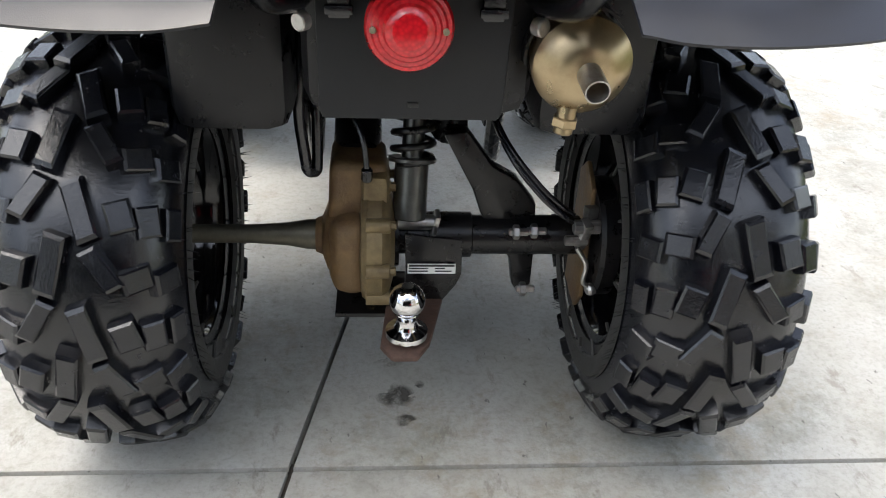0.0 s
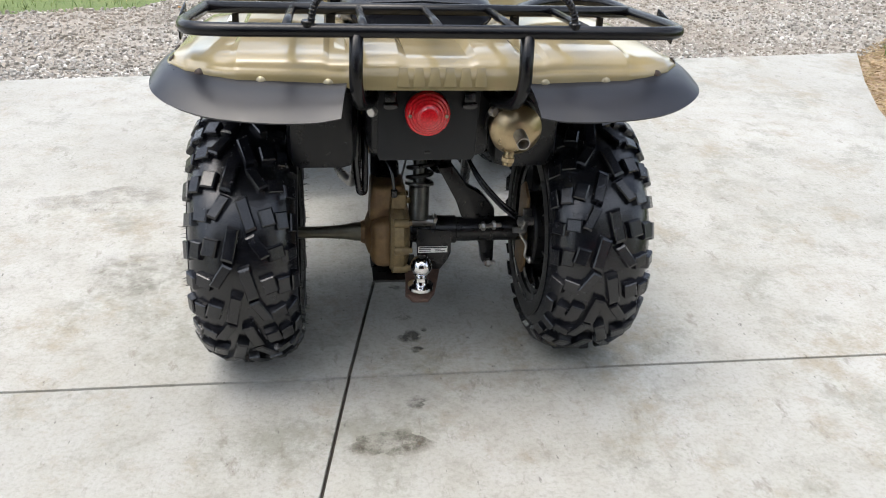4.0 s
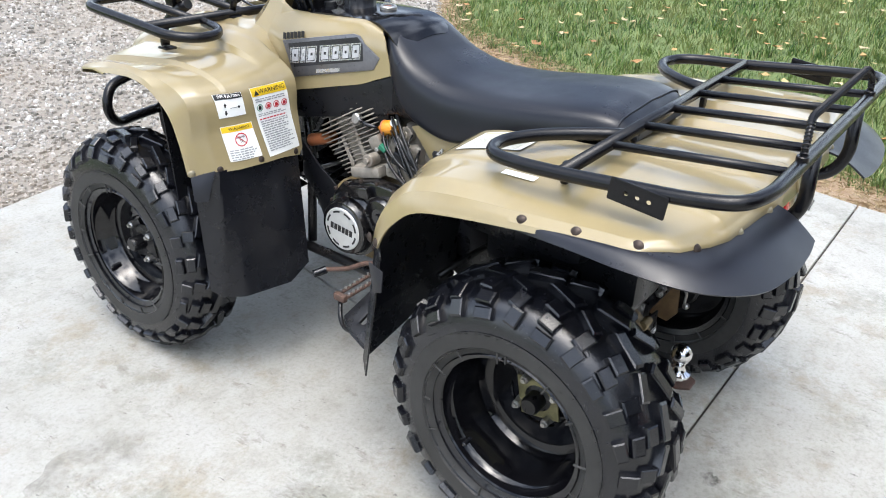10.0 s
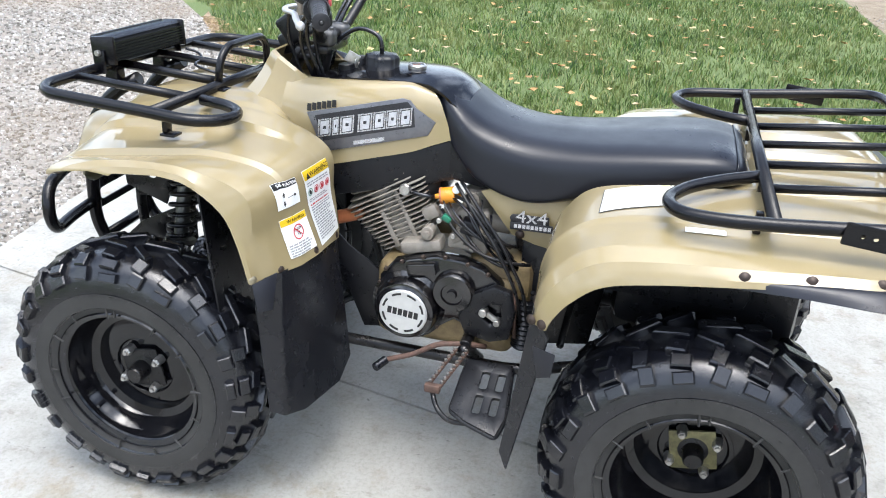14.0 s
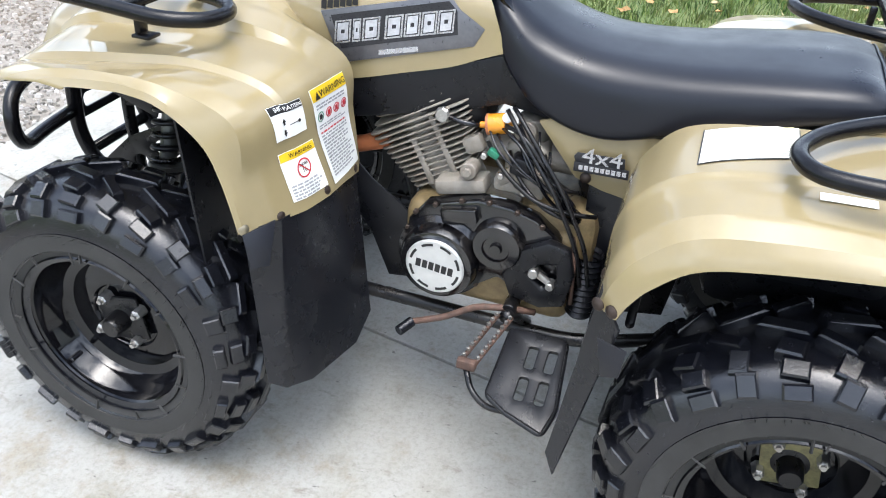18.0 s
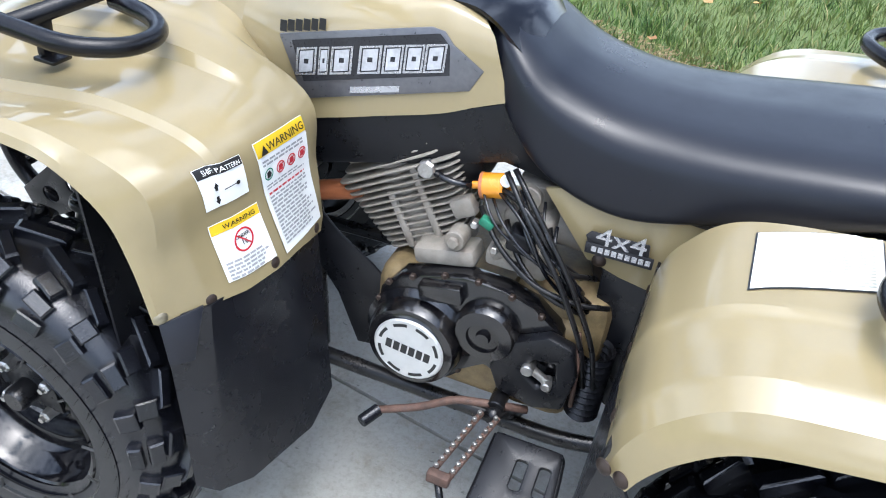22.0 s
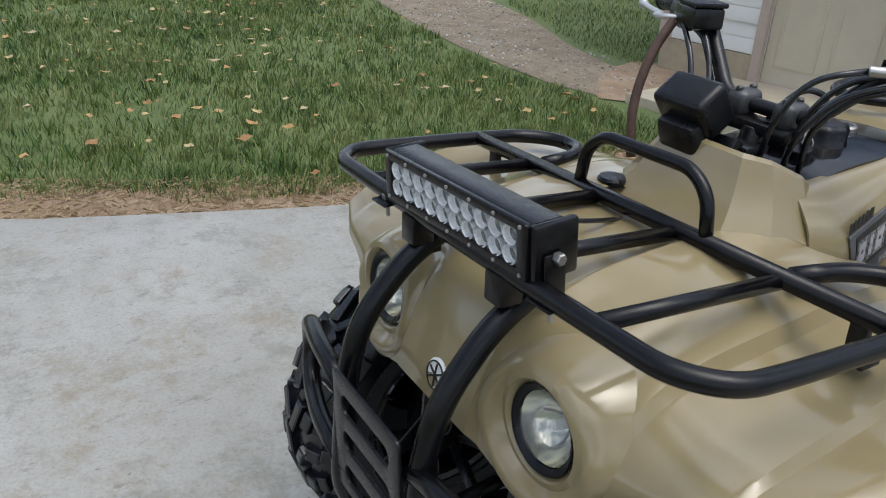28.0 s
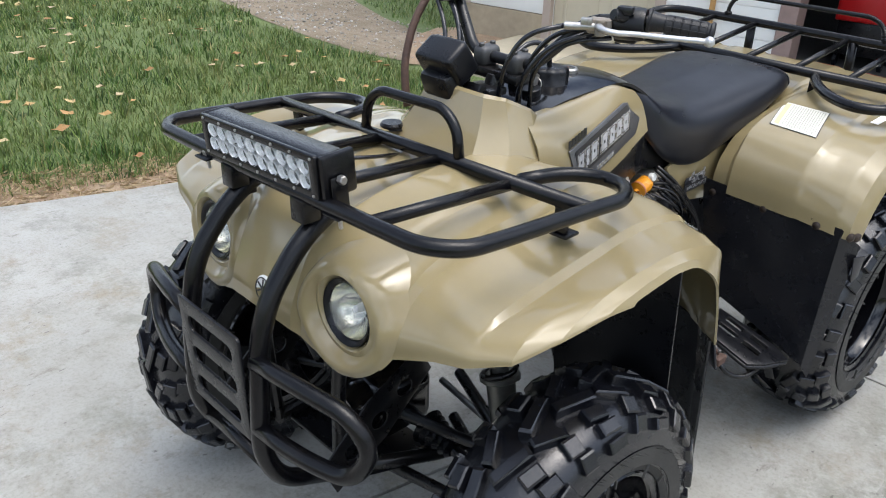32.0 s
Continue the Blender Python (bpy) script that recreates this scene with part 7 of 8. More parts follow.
brake = part("brake_backing", turned([(0, 0.0), (0.088, 0.0), (0.094, 0.006), (0.094, 0.028), (0.02, 0.032), (0, 0.032)], (0.285, 0, .306), (0.385, 0, .306), 30), FRAME_BLACK, atv, "black rear brake backing plate with a muddy flange and linkage")
part("brake_flange", slab([(-0.055, -0.105), (0.02, -0.115), (0.045, -0.08), (0.03, 0.10), (-0.02, 0.125), (-0.05, 0.10)], axes((0.278, -0.01, .306), (0, -1, 0), (0, 0, 1)), 0.008, 0.003), RUSTY, brake)
part("brake_arm", join(box((0.262, -0.055, .340), (0.016, 0.022, 0.055), (20, 0, 15), 0.004), rod((0.245, -0.06, .355), (0.285, -0.06, .355), 0.011, 10), rod((0.235, -0.058, .33), (0.27, -0.058, .33), 0.008, 10), tube([(0.255, -0.06, .318), (0.272, -0.07, .295), (0.268, -0.07, .262), (0.282, -0.07, .252)], 0.004, 0.01, 8), ball((0.283, -0.07, .250), 0.010, 10), box((0.272, -0.045, .372), (0.02, 0.015, 0.02), (0, 0, 20), 0.003)), STEEL, brake, "greasy steel brake linkage")
pts = [(0.290 + 0.006 * math.cos(k * 0.8) + 0.0005 * k, -0.072 + 0.006 * math.sin(k * 0.8), .315 - 0.0007 * k) for k in range(100)]
part("return_spring", tube(pts, 0.0014, 0, 5), STEEL, brake)
for k, dz in enumerate((0.0, 0.012)):
    part("brake_cable", tube([(0.245, -0.055, .372 - dz), (0.205, -0.05, .40 - dz), (0.15, -0.02, .455 - dz), (0.12, 0.05, .50), (0.11, 0.16, .56)], 0.0055 if k else 0.004, 0.04, 8), RUBBER, brake)
part("brake_hose_loop", tube([(-0.145, -0.06, .66), (-0.150, -0.065, .52), (-0.142, -0.06, .44), (-0.130, -0.05, .435), (-0.128, -0.045, .48), (-0.13, -0.03, .62)], 0.008, 0.02, 10), RUBBER, atv)

# ---- hitch
hitch = part("hitch_bracket", join(slab([(-0.115, .225), (-0.112, .190), (-0.02, .178), (0.0, .20), (0.0, .225)], axes((0, 0.02, 0), (1, 0, 0), (0, 0, 1)), 0.006, 0.002), slab([(-0.005, .345), (0.080, .335), (0.082, .275), (0.074, .255), (0.040, .205), (0.0, .20)], axes((0, -0.062, 0), (1, 0, 0), (0, 0, 1)), 0.006, 0.002), box((-0.045, 0.0, .193), (0.13, 0.12, 0.008), bevel=0.002)), FRAME_BLACK, atv, "black steel hitch bracket")
part("hitch_tongue", slab([(0.055, 0.0), (0.030, -0.11), (0.012, -0.142), (-0.024, -0.142), (-0.040, -0.115), (-0.030, 0.0)], axes((0, -0.068, .222), (1, 0, 0), (0, 1, 0)), 0.010, 0.003), RUST, hitch, "rusted tow bar tongue")
part("tow_ball", turned([(0.030, 0.0), (0.030, 0.008), (0.018, 0.014), (0.015, 0.020), (0.014, 0.030), (0.0195, 0.040)] + [(0.0255 * math.sin(t), 0.058 - 0.0255 * math.cos(t)) for t in np.linspace(0.85, math.pi - 0.35, 10)] + [(0.008, 0.082), (0, 0.082)], (-0.003, -0.168, .240), (-0.003, -0.168, .340), 28), CHROME, hitch, "worn chrome tow ball")
LBL = axes((0.036, -0.0715, .288), (1, 0, 0), (0, 0, 1))
part("load_label", slab(rect(-0.036, -0.0085, 0.036, 0.0085), LBL, 0.001), WHITE, hitch)
tagged(part("label_print", bars([(-0.034, 0.004, 0.034, 0.0075), (-0.034, 0.0, -0.005, 0.002), (-0.034, -0.005, -0.005, -0.003), (0.005, 0.0, 0.02, 0.002), (0.005, -0.005, 0.03, -0.003)], LBL @ Matrix.Translation((0, 0, 0.001)), 0.0005), INK, hitch), kind="stuff")

# ---- wires, connectors and small castings beside the cylinder
GREEN = plain("green_connector", (0.02, 0.16, 0.09), 0.45, vary=0.15, grain=60)
part("white_cap", rod((-0.142, 0.585, .716), (-0.154, 0.585, .718), 0.009, 14), WHITE, atv, "small white cap")
part("green_connector", box((-0.172, 0.598, .655), (0.014, 0.022, 0.014), (25, 0, 0), 0.003), GREEN, atv, "green wire connector")
part("vacuum_cap", join(rod((-0.120, 0.552, .690), (-0.142, 0.552, .692), 0.020, 20), rod((-0.142, 0.552, .692), (-0.148, 0.552, .6925), 0.010, 14)), ENGINE_ALU, atv, "grey round carburettor cap")
part("relay_block", box((-0.165, 0.545, .640), (0.035, 0.040, 0.034), (15, 0, 10), 0.006), BLACK_PLASTIC, atv, "black connector block")
part("cylinder_boss", join(rod((-0.150, 0.640, .612), (-0.184, 0.640, .614), 0.016, 16), rod((-0.184, 0.640, .614), (-0.192, 0.640, .6145), 0.009, 6)), ENGINE_ALU, cylinder, "cast boss with a hex bolt")
part("cylinder_foot", box((-0.155, 0.655, .575), (0.05, 0.10, 0.03), (-14, 0, 0), 0.008), ENGINE_ALU, cylinder)
wires = random.Random(31)
for k in range(9):
    y0, z0 = wires.uniform(0.50, 0.62), wires.uniform(0.66, 0.73)
    pts = [(-0.150, y0, z0)]
    for step in range(1, 5):
        f = step / 4
        pts.append((-0.168 - 0.020 * math.sin(math.pi * f) + wires.uniform(-0.008, 0.008), y0 + (0.44 - y0) * f + wires.uniform(-0.02, 0.02), z0 + (0.56 - z0) * f + wires.uniform(-0.018, 0.018)))
    part("wire", tube(pts, wires.choice((0.0022, 0.003, 0.004)), 0.03, 6), RUBBER, atv, "thin black wire")
for y, z in ((0.615, .648), (0.58, .615), (0.535, .59), (0.50, .61)):
    part("casting_bolt", rod((-0.166, y, z), (-0.180, y, z), 0.0065, 6), STEEL, atv)
part("carb_body", join(box((-0.150, 0.53, .605), (0.04, 0.07, 0.05), (10, 0, 0), 0.010), rod((-0.160, 0.585, .60), (-0.160, 0.54, .63), 0.014, 14)), ENGINE_ALU, atv, "weathered alloy carburettor body")

# holes are not cut: black plugs carry their inner shade as colour
for s in (-1, 1):
    part("cover_hole_shade", turned([(0, 0.0008), (0.0055, 0.0008), (0.0065, -0.001), (0.0065, -0.012), (0, -0.012)], (s * 0.112, 0.936, 0.912), (s * 0.172, 0.936, 0.992), 14), INK, atv, "solid black plug painting a shaded hole in the tank cover")

# ---- handlebar and controls
CLAMP = plain("dark_cast_clamp", (0.09, 0.09, 0.09), 0.45, metal=0.6, vary=0.25, grain=70, bump=0.2)
bar = part("handlebar", tube([(-0.356, 0.817, 1.084), (-0.259, 0.865, 1.093), (-0.165, 0.905, 1.084), (-0.075, 0.940, .988), (0.075, 0.940, .988), (0.165, 0.905, 1.084), (0.259, 0.865, 1.093), (0.356, 0.817, 1.084)], 0.0112, 0.03, 14), FRAME_BLACK, atv, "black handlebar with rubber grips and cables")
part("stem", join(rod((0, 1.02, .72), (0, 0.955, .960), 0.019), box((0, 0.948, .962), (0.13, 0.045, 0.02), bevel=0.006)), FRAME_BLACK, bar)
for s in (-1, 1):
    part("bar_clamp", join(box((s * 0.042, 0.940, .988), (0.036, 0.050, 0.040), (0, 0, 0), 0.012, 3), rod((s * 0.042, 0.925, 1.005), (s * 0.042, 0.925, 1.013), 0.006, 6), rod((s * 0.042, 0.955, 1.005), (s * 0.042, 0.955, 1.013), 0.006, 6)), CLAMP, bar, "cast alloy bar clamp")
    a, b = Vector((s * 0.358, 0.816, 1.084)), Vector((s * 0.259, 0.865, 1.094))
    d = (b - a).length
    prof = [(0.0, 0.002), (0.004, 0.002), (0.005, -0.001), (0.0155, 0.0), (0.0180, 0.002), (0.0180, 0.006), (0.0150, 0.008)]
    h = 0.012
    while h < d - 0.030:
        prof += [(0.0146, h), (0.0158, h + 0.0012), (0.0158, h + 0.0122), (0.0146, h + 0.0134)]
        h += 0.0142
    prof += [(0.0150, d - 0.024), (0.0165, d - 0.012)]
    prof += [(0.018, d - 0.006), (0.021, d - 0.004), (0.021, d), (0.012, d)]
    grip = part("grip", turned(prof, a, b, 22), GRIP, bar, "worn black rubber grip")
    along = (b - a).normalized()
    side = along.cross(Vector((0, 0, 1))).normalized()
    for k in range(10):
        w = side * math.cos(0.628 * k) + along.cross(side) * math.sin(0.628 * k)
        part("grip_rib", rod(a + along * 0.012 + w * 0.0156, a + along * (d - 0.032) + w * 0.0156, 0.0009, 6), GRIP, grip)
    part("end_hole", rod(a - along * 0.0012, a + along * 0.004, 0.0042, 10), CLAMP, grip, "worn hole in the grip's end")
part("switch_housing", join(turned([(0, 0), (0.026, 0.0), (0.028, 0.006), (0.028, 0.048), (0.024, 0.054), (0, 0.054)], (-0.258, 0.868, 1.087), (-0.158, 0.912, 1.083), 22), box((-0.225, 0.872, 1.098), (0.046, 0.030, 0.030), (0, 0, 24), 0.007), box((-0.222, 0.868, 1.066), (0.042, 0.034, 0.030), (0, 0, 24), 0.007)), BLACK_PLASTIC, bar, "black plastic switch housing")
part("red_switch", box((-0.226, 0.853, 1.100), (0.018, 0.008, 0.015), (0, 0, 24), 0.003), RED_PLASTIC, bar, "faded red engine switch")
part("choke_lever", join(rod((-0.235, 0.898, 1.098), (-0.228, 0.925, 1.106), 0.010, 12), box((-0.238, 0.905, 1.112), (0.028, 0.018, 0.014), (0, 0, 20), 0.004)), FRAME_BLACK, bar)


def lever_blade(s):
    pts = smooth_line([(s * 0.200, 0.925, 1.086), (s * 0.224, 0.945, 1.084), (s * 0.250, 0.940, 1.081), (s * 0.266, 0.914, 1.078), (s * 0.318, 0.886, 1.077), (s * 0.368, 0.857, 1.077)], 26)
    bm = tube([tuple(p) for p in pts], 0.0068, 0, 10)
    for v in bm.verts:
        v.co.z = 1.080 + (v.co.z - 1.080) * 0.72
    return join(bm, ball((s * 0.372, 0.853, 1.077), 0.0092, 16))


part("clutch_lever", lever_blade(-1), LEVER, bar, "bright alloy lever with a ball end")
part("brake_lever", lever_blade(1), LEVER, bar, "bright alloy lever with a ball end")
part("lever_perch", join(box((-0.195, 0.912, 1.080), (0.045, 0.030, 0.026), (0, 0, 24), 0.006), rod((-0.206, 0.926, 1.066), (-0.206, 0.926, 1.094), 0.009, 14)), ENGINE_ALU, bar)
part("cable_adjuster", join(rod((-0.195, 0.925, 1.080), (-0.150, 0.955, 1.078), 0.007, 12), box((-0.182, 0.934, 1.088), (0.020, 0.014, 0.012), (0, 0, 30), 0.002)), STEEL, bar)
reservoir = part("brake_reservoir", join(box((0.172, 0.925, 1.092), (0.075, 0.052, 0.034), (0, 0, -22), 0.006), rod((0.20, 0.91, 1.075), (0.24, 0.895, 1.075), 0.014, 14)), FRAME_BLACK, bar, "square black brake fluid reservoir")
part("reservoir_lid", box((0.172, 0.925, 1.113), (0.080, 0.056, 0.008), (0, 0, -22), 0.003), BLACK_PLASTIC, reservoir)
throttle = part("throttle_housing", join(turned([(0, 0), (0.027, 0.0), (0.029, 0.005), (0.029, 0.040), (0, 0.044)], (0.256, 0.868, 1.088), (0.156, 0.912, 1.084), 22), box((0.245, 0.862, 1.103), (0.055, 0.050, 0.026), (0, 0, -22), 0.008)), BLACK_PLASTIC, bar, "black thumb throttle housing")
part("throttle_thumb", tube([(0.262, 0.845, 1.09), (0.272, 0.825, 1.072), (0.285, 0.805, 1.062)], 0.007, 0.01, 8), BLACK_PLASTIC, throttle)
part("start_button", rod((0.262, 0.840, 1.104), (0.266, 0.832, 1.105), 0.008, 14), RED_PLASTIC, throttle, "small red button")
speedo = part("instrument_box", join(box((0.044, 1.046, 1.004), (0.096, 0.060, 0.070), (-36, 0, 0), 0.010, 3), box((0.040, 1.062, .966), (0.074, 0.040, 0.05), (-20, 0, 0), 0.010, 2)), BLACK_PLASTIC, atv, "square black instrument box with a grey screen")
SCR = Matrix.Translation((0.044, 1.046, 1.004)) @ pose(0, 0, 0, -36, 0, 0)
bm = box((0, -0.0295, 0.006), (0.078, 0.004, 0.046), bevel=0.004)
bm.transform(SCR)
part("screen", bm, plain("grey_display", (0.035, 0.04, 0.042), 0.12, vary=0.25, grain=50, coat=0.6, dirt=(0.14, 0.14, 0.13), dirt_scale=60, dirt_amount=0.4), speedo)
bm = box((0.018, -0.030, -0.026), (0.030, 0.004, 0.009), bevel=0.001)
bm.transform(SCR)
part("tell_tale", bm, plain("grey_label_strip", (0.22, 0.26, 0.25), 0.4), speedo)
part("speedo_bracket", join(box((0, 1.03, .93), (0.05, 0.02, 0.08), (25, 0, 0), 0.004), box((0.0, 0.985, .95), (0.07, 0.05, 0.015), bevel=0.004)), FRAME_BLACK, speedo)
part("relay_box", box((0.105, 0.985, .968), (0.055, 0.035, 0.03), (0, 20, 30), 0.005), BLACK_PLASTIC, atv, "small black relay")
cables = [
    [(-0.150, 0.955, 1.078), (-0.10, 1.0, 1.06), (-0.075, 1.02, 1.00), (-0.055, 1.01, .93), (-0.04, 0.99, .87)],
    [(-0.185, 0.915, 1.07), (-0.12, 0.965, 1.035), (-0.085, 0.985, .97), (-0.06, 0.96, .89)],
    [(-0.21, 0.895, 1.06), (-0.14, 0.94, 1.045), (-0.095, 0.965, .99), (-0.075, 0.94, .90)],
    [(-0.20, 0.90, 1.075), (-0.12, 0.93, 1.06), (-0.085, 0.95, 1.02), (-0.06, 0.955, .95), (-0.05, 0.94, .89)],
    [(0.185, 0.928, 1.085), (0.150, 0.935, 1.070), (0.105, 0.952, 1.022), (0.085, 0.975, .970), (0.075, 1.00, .890)],
    [(0.225, 0.905, 1.098), (0.170, 0.925, 1.090), (0.120, 0.945, 1.045), (0.092, 0.962, .990), (0.070, 0.98, .880)],
    [(0.215, 0.895, 1.070), (0.155, 0.918, 1.058), (0.105, 0.940, 1.005), (0.070, 0.955, .960), (0.065, 0.97, .900)],
    [(0.235, 0.912, 1.085), (0.180, 0.948, 1.080), (0.130, 0.968, 1.030), (0.105, 0.990, .960), (0.100, 1.02, .870)],
]
for pts in cables:
    part("control_cable", tube(pts, 0.0045, 0.05, 8), RUBBER, bar)
part("brake_line", tube([(0.205, 0.945, 1.080), (0.205, 0.985, 1.03), (0.195, 1.02, .95), (0.17, 1.03, .87)], 0.008, 0.04, 10), RUST, bar, "dark red-brown brake hose")
bar.location.z = 0.013
ign = part("ignition_switch", join(rod((-0.035, 0.885, .895), (-0.035, 0.892, .945), 0.020, 18), box((0.005, 0.880, .940), (0.035, 0.045, 0.035), (0, 15, 20), 0.006)), BLACK_PLASTIC, atv, "ignition switch with a blue-tagged key")
part("key", box((-0.032, 0.878, .958), (0.006, 0.030, 0.026), (30, 0, 20), 0.001), STEEL, ign)
part("key_ring", tube([(-0.030 + 0.011 * math.cos(t), 0.868, .948 + 0.011 * math.sin(t)) for t in np.linspace(0, 6.2, 14)], 0.0012, 0, 6), STEEL, ign)
part("spare_key", box((-0.020, 0.872, .944), (0.022, 0.004, 0.034), (10, 25, 0), 0.001), STEEL, ign)
part("key_tag", slab([(0, 0), (0.014, 0.004), (0.022, 0.03), (0.010, 0.044), (-0.004, 0.022)], axes((-0.020, 0.868, .926), (0.6, 0.2, 0.5), (-0.3, -0.6, -0.5)), 0.004, 0.001), BLUE, ign, "bright blue key tag")
part("dash", sheet([[(x, y, .868 + 0.1 * max(0, 0.96 - y)) for x in (-0.115, -0.05, 0, 0.05, 0.115)] for y in (0.87, 0.93, 1.0, 1.07)], 0.004), FRAME_BLACK, atv, "dark well round the stem")


# ---- decals on the fenders
def on_face(table, x, z, lift):
    p = surface_at(table, x, z)
    a, b = surface_at(table, x + 0.004, z), surface_at(table, x, z + 0.004)
    nrm = (a - p).cross(b - p).normalized()
    if nrm.y > 0:
        nrm = -nrm
    return p + nrm * (lift + 0.0045), nrm


LAY = {"dx": 0.0, "dz": 0.0, "wide": 1.0, "slant": 0.0}


def lay(x, z):
    """Where a point of the label at hand lies on the fender: shifted, widened and slanted."""
    return -0.28 + (x + 0.28) * LAY["wide"] + LAY["dx"] - LAY["slant"] * (z - 0.70), z + LAY["dz"]


def decal(table, x0, x1, z0, z1, lift, nx=8, nz=8):
    return sheet([[tuple(on_face(table, *lay(x, z), lift)[0]) for z in np.linspace(z0, z1, nz)] for x in np.linspace(x0, x1, nx)], 0)


def face_frame(x, z, lift):
    p, nrm = on_face(FRONT, *lay(x, z), lift)
    u = Vector((1, 0, 0)) - nrm * nrm.x
    return axes(p, u, nrm.cross(u))


def text_lines(x0, x1, z_top, z_low, step, seed, fill=0.55, lift=0.0021, ragged=0.25):
    rng3, made = random.Random(seed), []
    z = z_top
    while z > z_low:
        x = x0
        end = x1 - (x1 - x0) * rng3.uniform(0, ragged)
        while x < end:
            w_ = min(rng3.uniform(0.004, 0.011), end - x)
            if w_ > 0.001:
                made.append(decal(FRONT, x, x + w_, z - step * fill, z, lift, 2, 2))
            x += w_ + 0.0018
        z -= step
    return join(*made)


def wrapped_text(text, x, z, lift, size, squeeze=1.0):
    """Flat lettering laid onto the curved fender."""
    bm = lettering(text, Matrix(), size, 0.0002, squeeze)
    bmesh.ops.remove_doubles(bm, verts=bm.verts, dist=1e-6)
    for v in bm.verts:
        v.co = on_face(FRONT, *lay(x + v.co.x, z + v.co.y), lift + v.co.z)[0]
    return bm


LAY.update(dx=-0.006, dz=0.001, wide=1.25, slant=0.12)
warn = part("warning_label", decal(FRONT, -0.321, -0.238, .612, .783, 0.0010), WHITE, atv, "white warning label with a yellow heading")
part("label_heading", decal(FRONT, -0.32, -0.239, .763, .782, 0.0016, 10, 8), YELLOW, warn)
part("heading_text", wrapped_text("WARNING", -0.275, .7725, 0.0058, 0.0135, 0.95), INK, warn)
part("warning_triangle", slab([(-0.007, -0.006), (0.007, -0.006), (0, 0.0065)], face_frame(-0.311, .7715, 0.0052), 0.0003), INK, warn)
for k, (x, mat) in enumerate(((-0.309, GREEN_INK), (-0.289, RED_INK), (-0.270, RED_INK), (-0.251, RED_INK))):
    m = face_frame(x, .735, 0.0018)
    part("pictogram", slab(disc_points(0.0088, 20), m, 0.0003, holes=[disc_points(0.0072, 20)]), mat, warn)
    part("pictogram_mark", join(slab([(-0.003, -0.005), (0.004, -0.005), (0.005, 0.0), (0.001, 0.005), (-0.004, 0.003)], m, 0.0003), *([slab(rect(-0.0075, -0.0007, 0.0075, 0.0007), m @ pose(0, 0, 0.0001, 0, 0, 45), 0.0004)] if k else [])), INK if not k else RED_INK, warn)
tagged(part("label_print", join(text_lines(-0.316, -0.244, .757, .748, 0.0052, 1), text_lines(-0.316, -0.244, .720, .712, 0.0045, 2), text_lines(-0.315, -0.245, .700, .622, 0.0056, 3)), GREY_INK, warn), kind="stuff")
tagged(part("label_print", text_lines(-0.315, -0.245, .707, .704, 0.006, 7, lift=0.0022), RED_INK, warn), kind="stuff")
LAY.update(dx=-0.020, dz=0.013, wide=1.07, slant=0.08)
shift_l = part("shift_label", decal(FRONT, -0.402, -0.34, .716, .768, 0.0010), WHITE, atv, "small white shift pattern label")
part("label_heading", decal(FRONT, -0.401, -0.341, .757, .7675, 0.0016, 10, 6), INK, shift_l)
part("heading_text", wrapped_text("SHIFT PATTERN", -0.371, .7622, 0.0070, 0.0072, 0.95), WHITE, shift_l)
mf = face_frame(-0.371, .737, 0.0018)
part("shift_diagram", join(slab(rect(-0.004, -0.0004, 0.018, 0.0006), mf, 0.0003), slab([(-0.020, 0.009), (-0.012, 0.009), (-0.016, 0.015)], mf, 0.0003), slab([(-0.020, -0.009), (-0.012, -0.009), (-0.016, -0.015)], mf, 0.0003), slab(rect(-0.018, 0.004, -0.014, 0.009), mf, 0.0003), slab(rect(-0.018, -0.009, -0.014, -0.004), mf, 0.0003), slab(disc_points(0.003, 10, 0.019, 0.0), mf, 0.0003)), INK, shift_l)
LAY.update(dx=-0.013, dz=0.008, wide=1.0, slant=0.08)
age = part("age_label", decal(FRONT, -0.42, -0.342, .615, .700, 0.0010), WHITE, atv, "white age warning label with a yellow heading")
part("label_heading", decal(FRONT, -0.419, -0.343, .684, .699, 0.0016, 6, 3), YELLOW, age)
part("heading_text", wrapped_text("WARNING", -0.377, .6915, 0.0040, 0.0105), INK, age)
mf = face_frame(-0.381, .663, 0.0018)
part("age_ring", slab(disc_points(0.0165, 28), mf, 0.0003, holes=[disc_points(0.0140, 28)]), RED_INK, age)
part("age_text", join(wrapped_text("UNDER", -0.381, .669, 0.0020, 0.0068), wrapped_text("16", -0.381, .6595, 0.0020, 0.0115)), INK, age)
part("age_bar", slab(rect(-0.0155, -0.001, 0.0155, 0.001), mf @ pose(0, 0, 0.0006, 0, 0, -45), 0.0003), RED_INK, age)
tagged(part("label_print", text_lines(-0.415, -0.348, .642, .620, 0.0055, 5), GREY_INK, age), kind="stuff")


def top_point(table, x, y, lift):
    line = smooth_line(station(table, x), 90)
    best = None
    for a, b in zip(line, line[1:]):
        if min(a[0], b[0]) <= y <= max(a[0], b[0]) and abs(a[0] - b[0]) > 1e-6:
            z = a[1] + (y - a[0]) * (b[1] - a[1]) / (b[0] - a[0])
            best = z if best is None else max(best, z)
    return (x, y, best + lift + 0.0042)


def top_decal(x0, x1, y0, y1, lift, nx=10, ny=10, skew=0.0):
    return sheet([[top_point(REAR, x + skew * (0.27 - y), y, lift) for y in np.linspace(y0, y1, ny)] for x in np.linspace(x0, x1, nx)], 0)


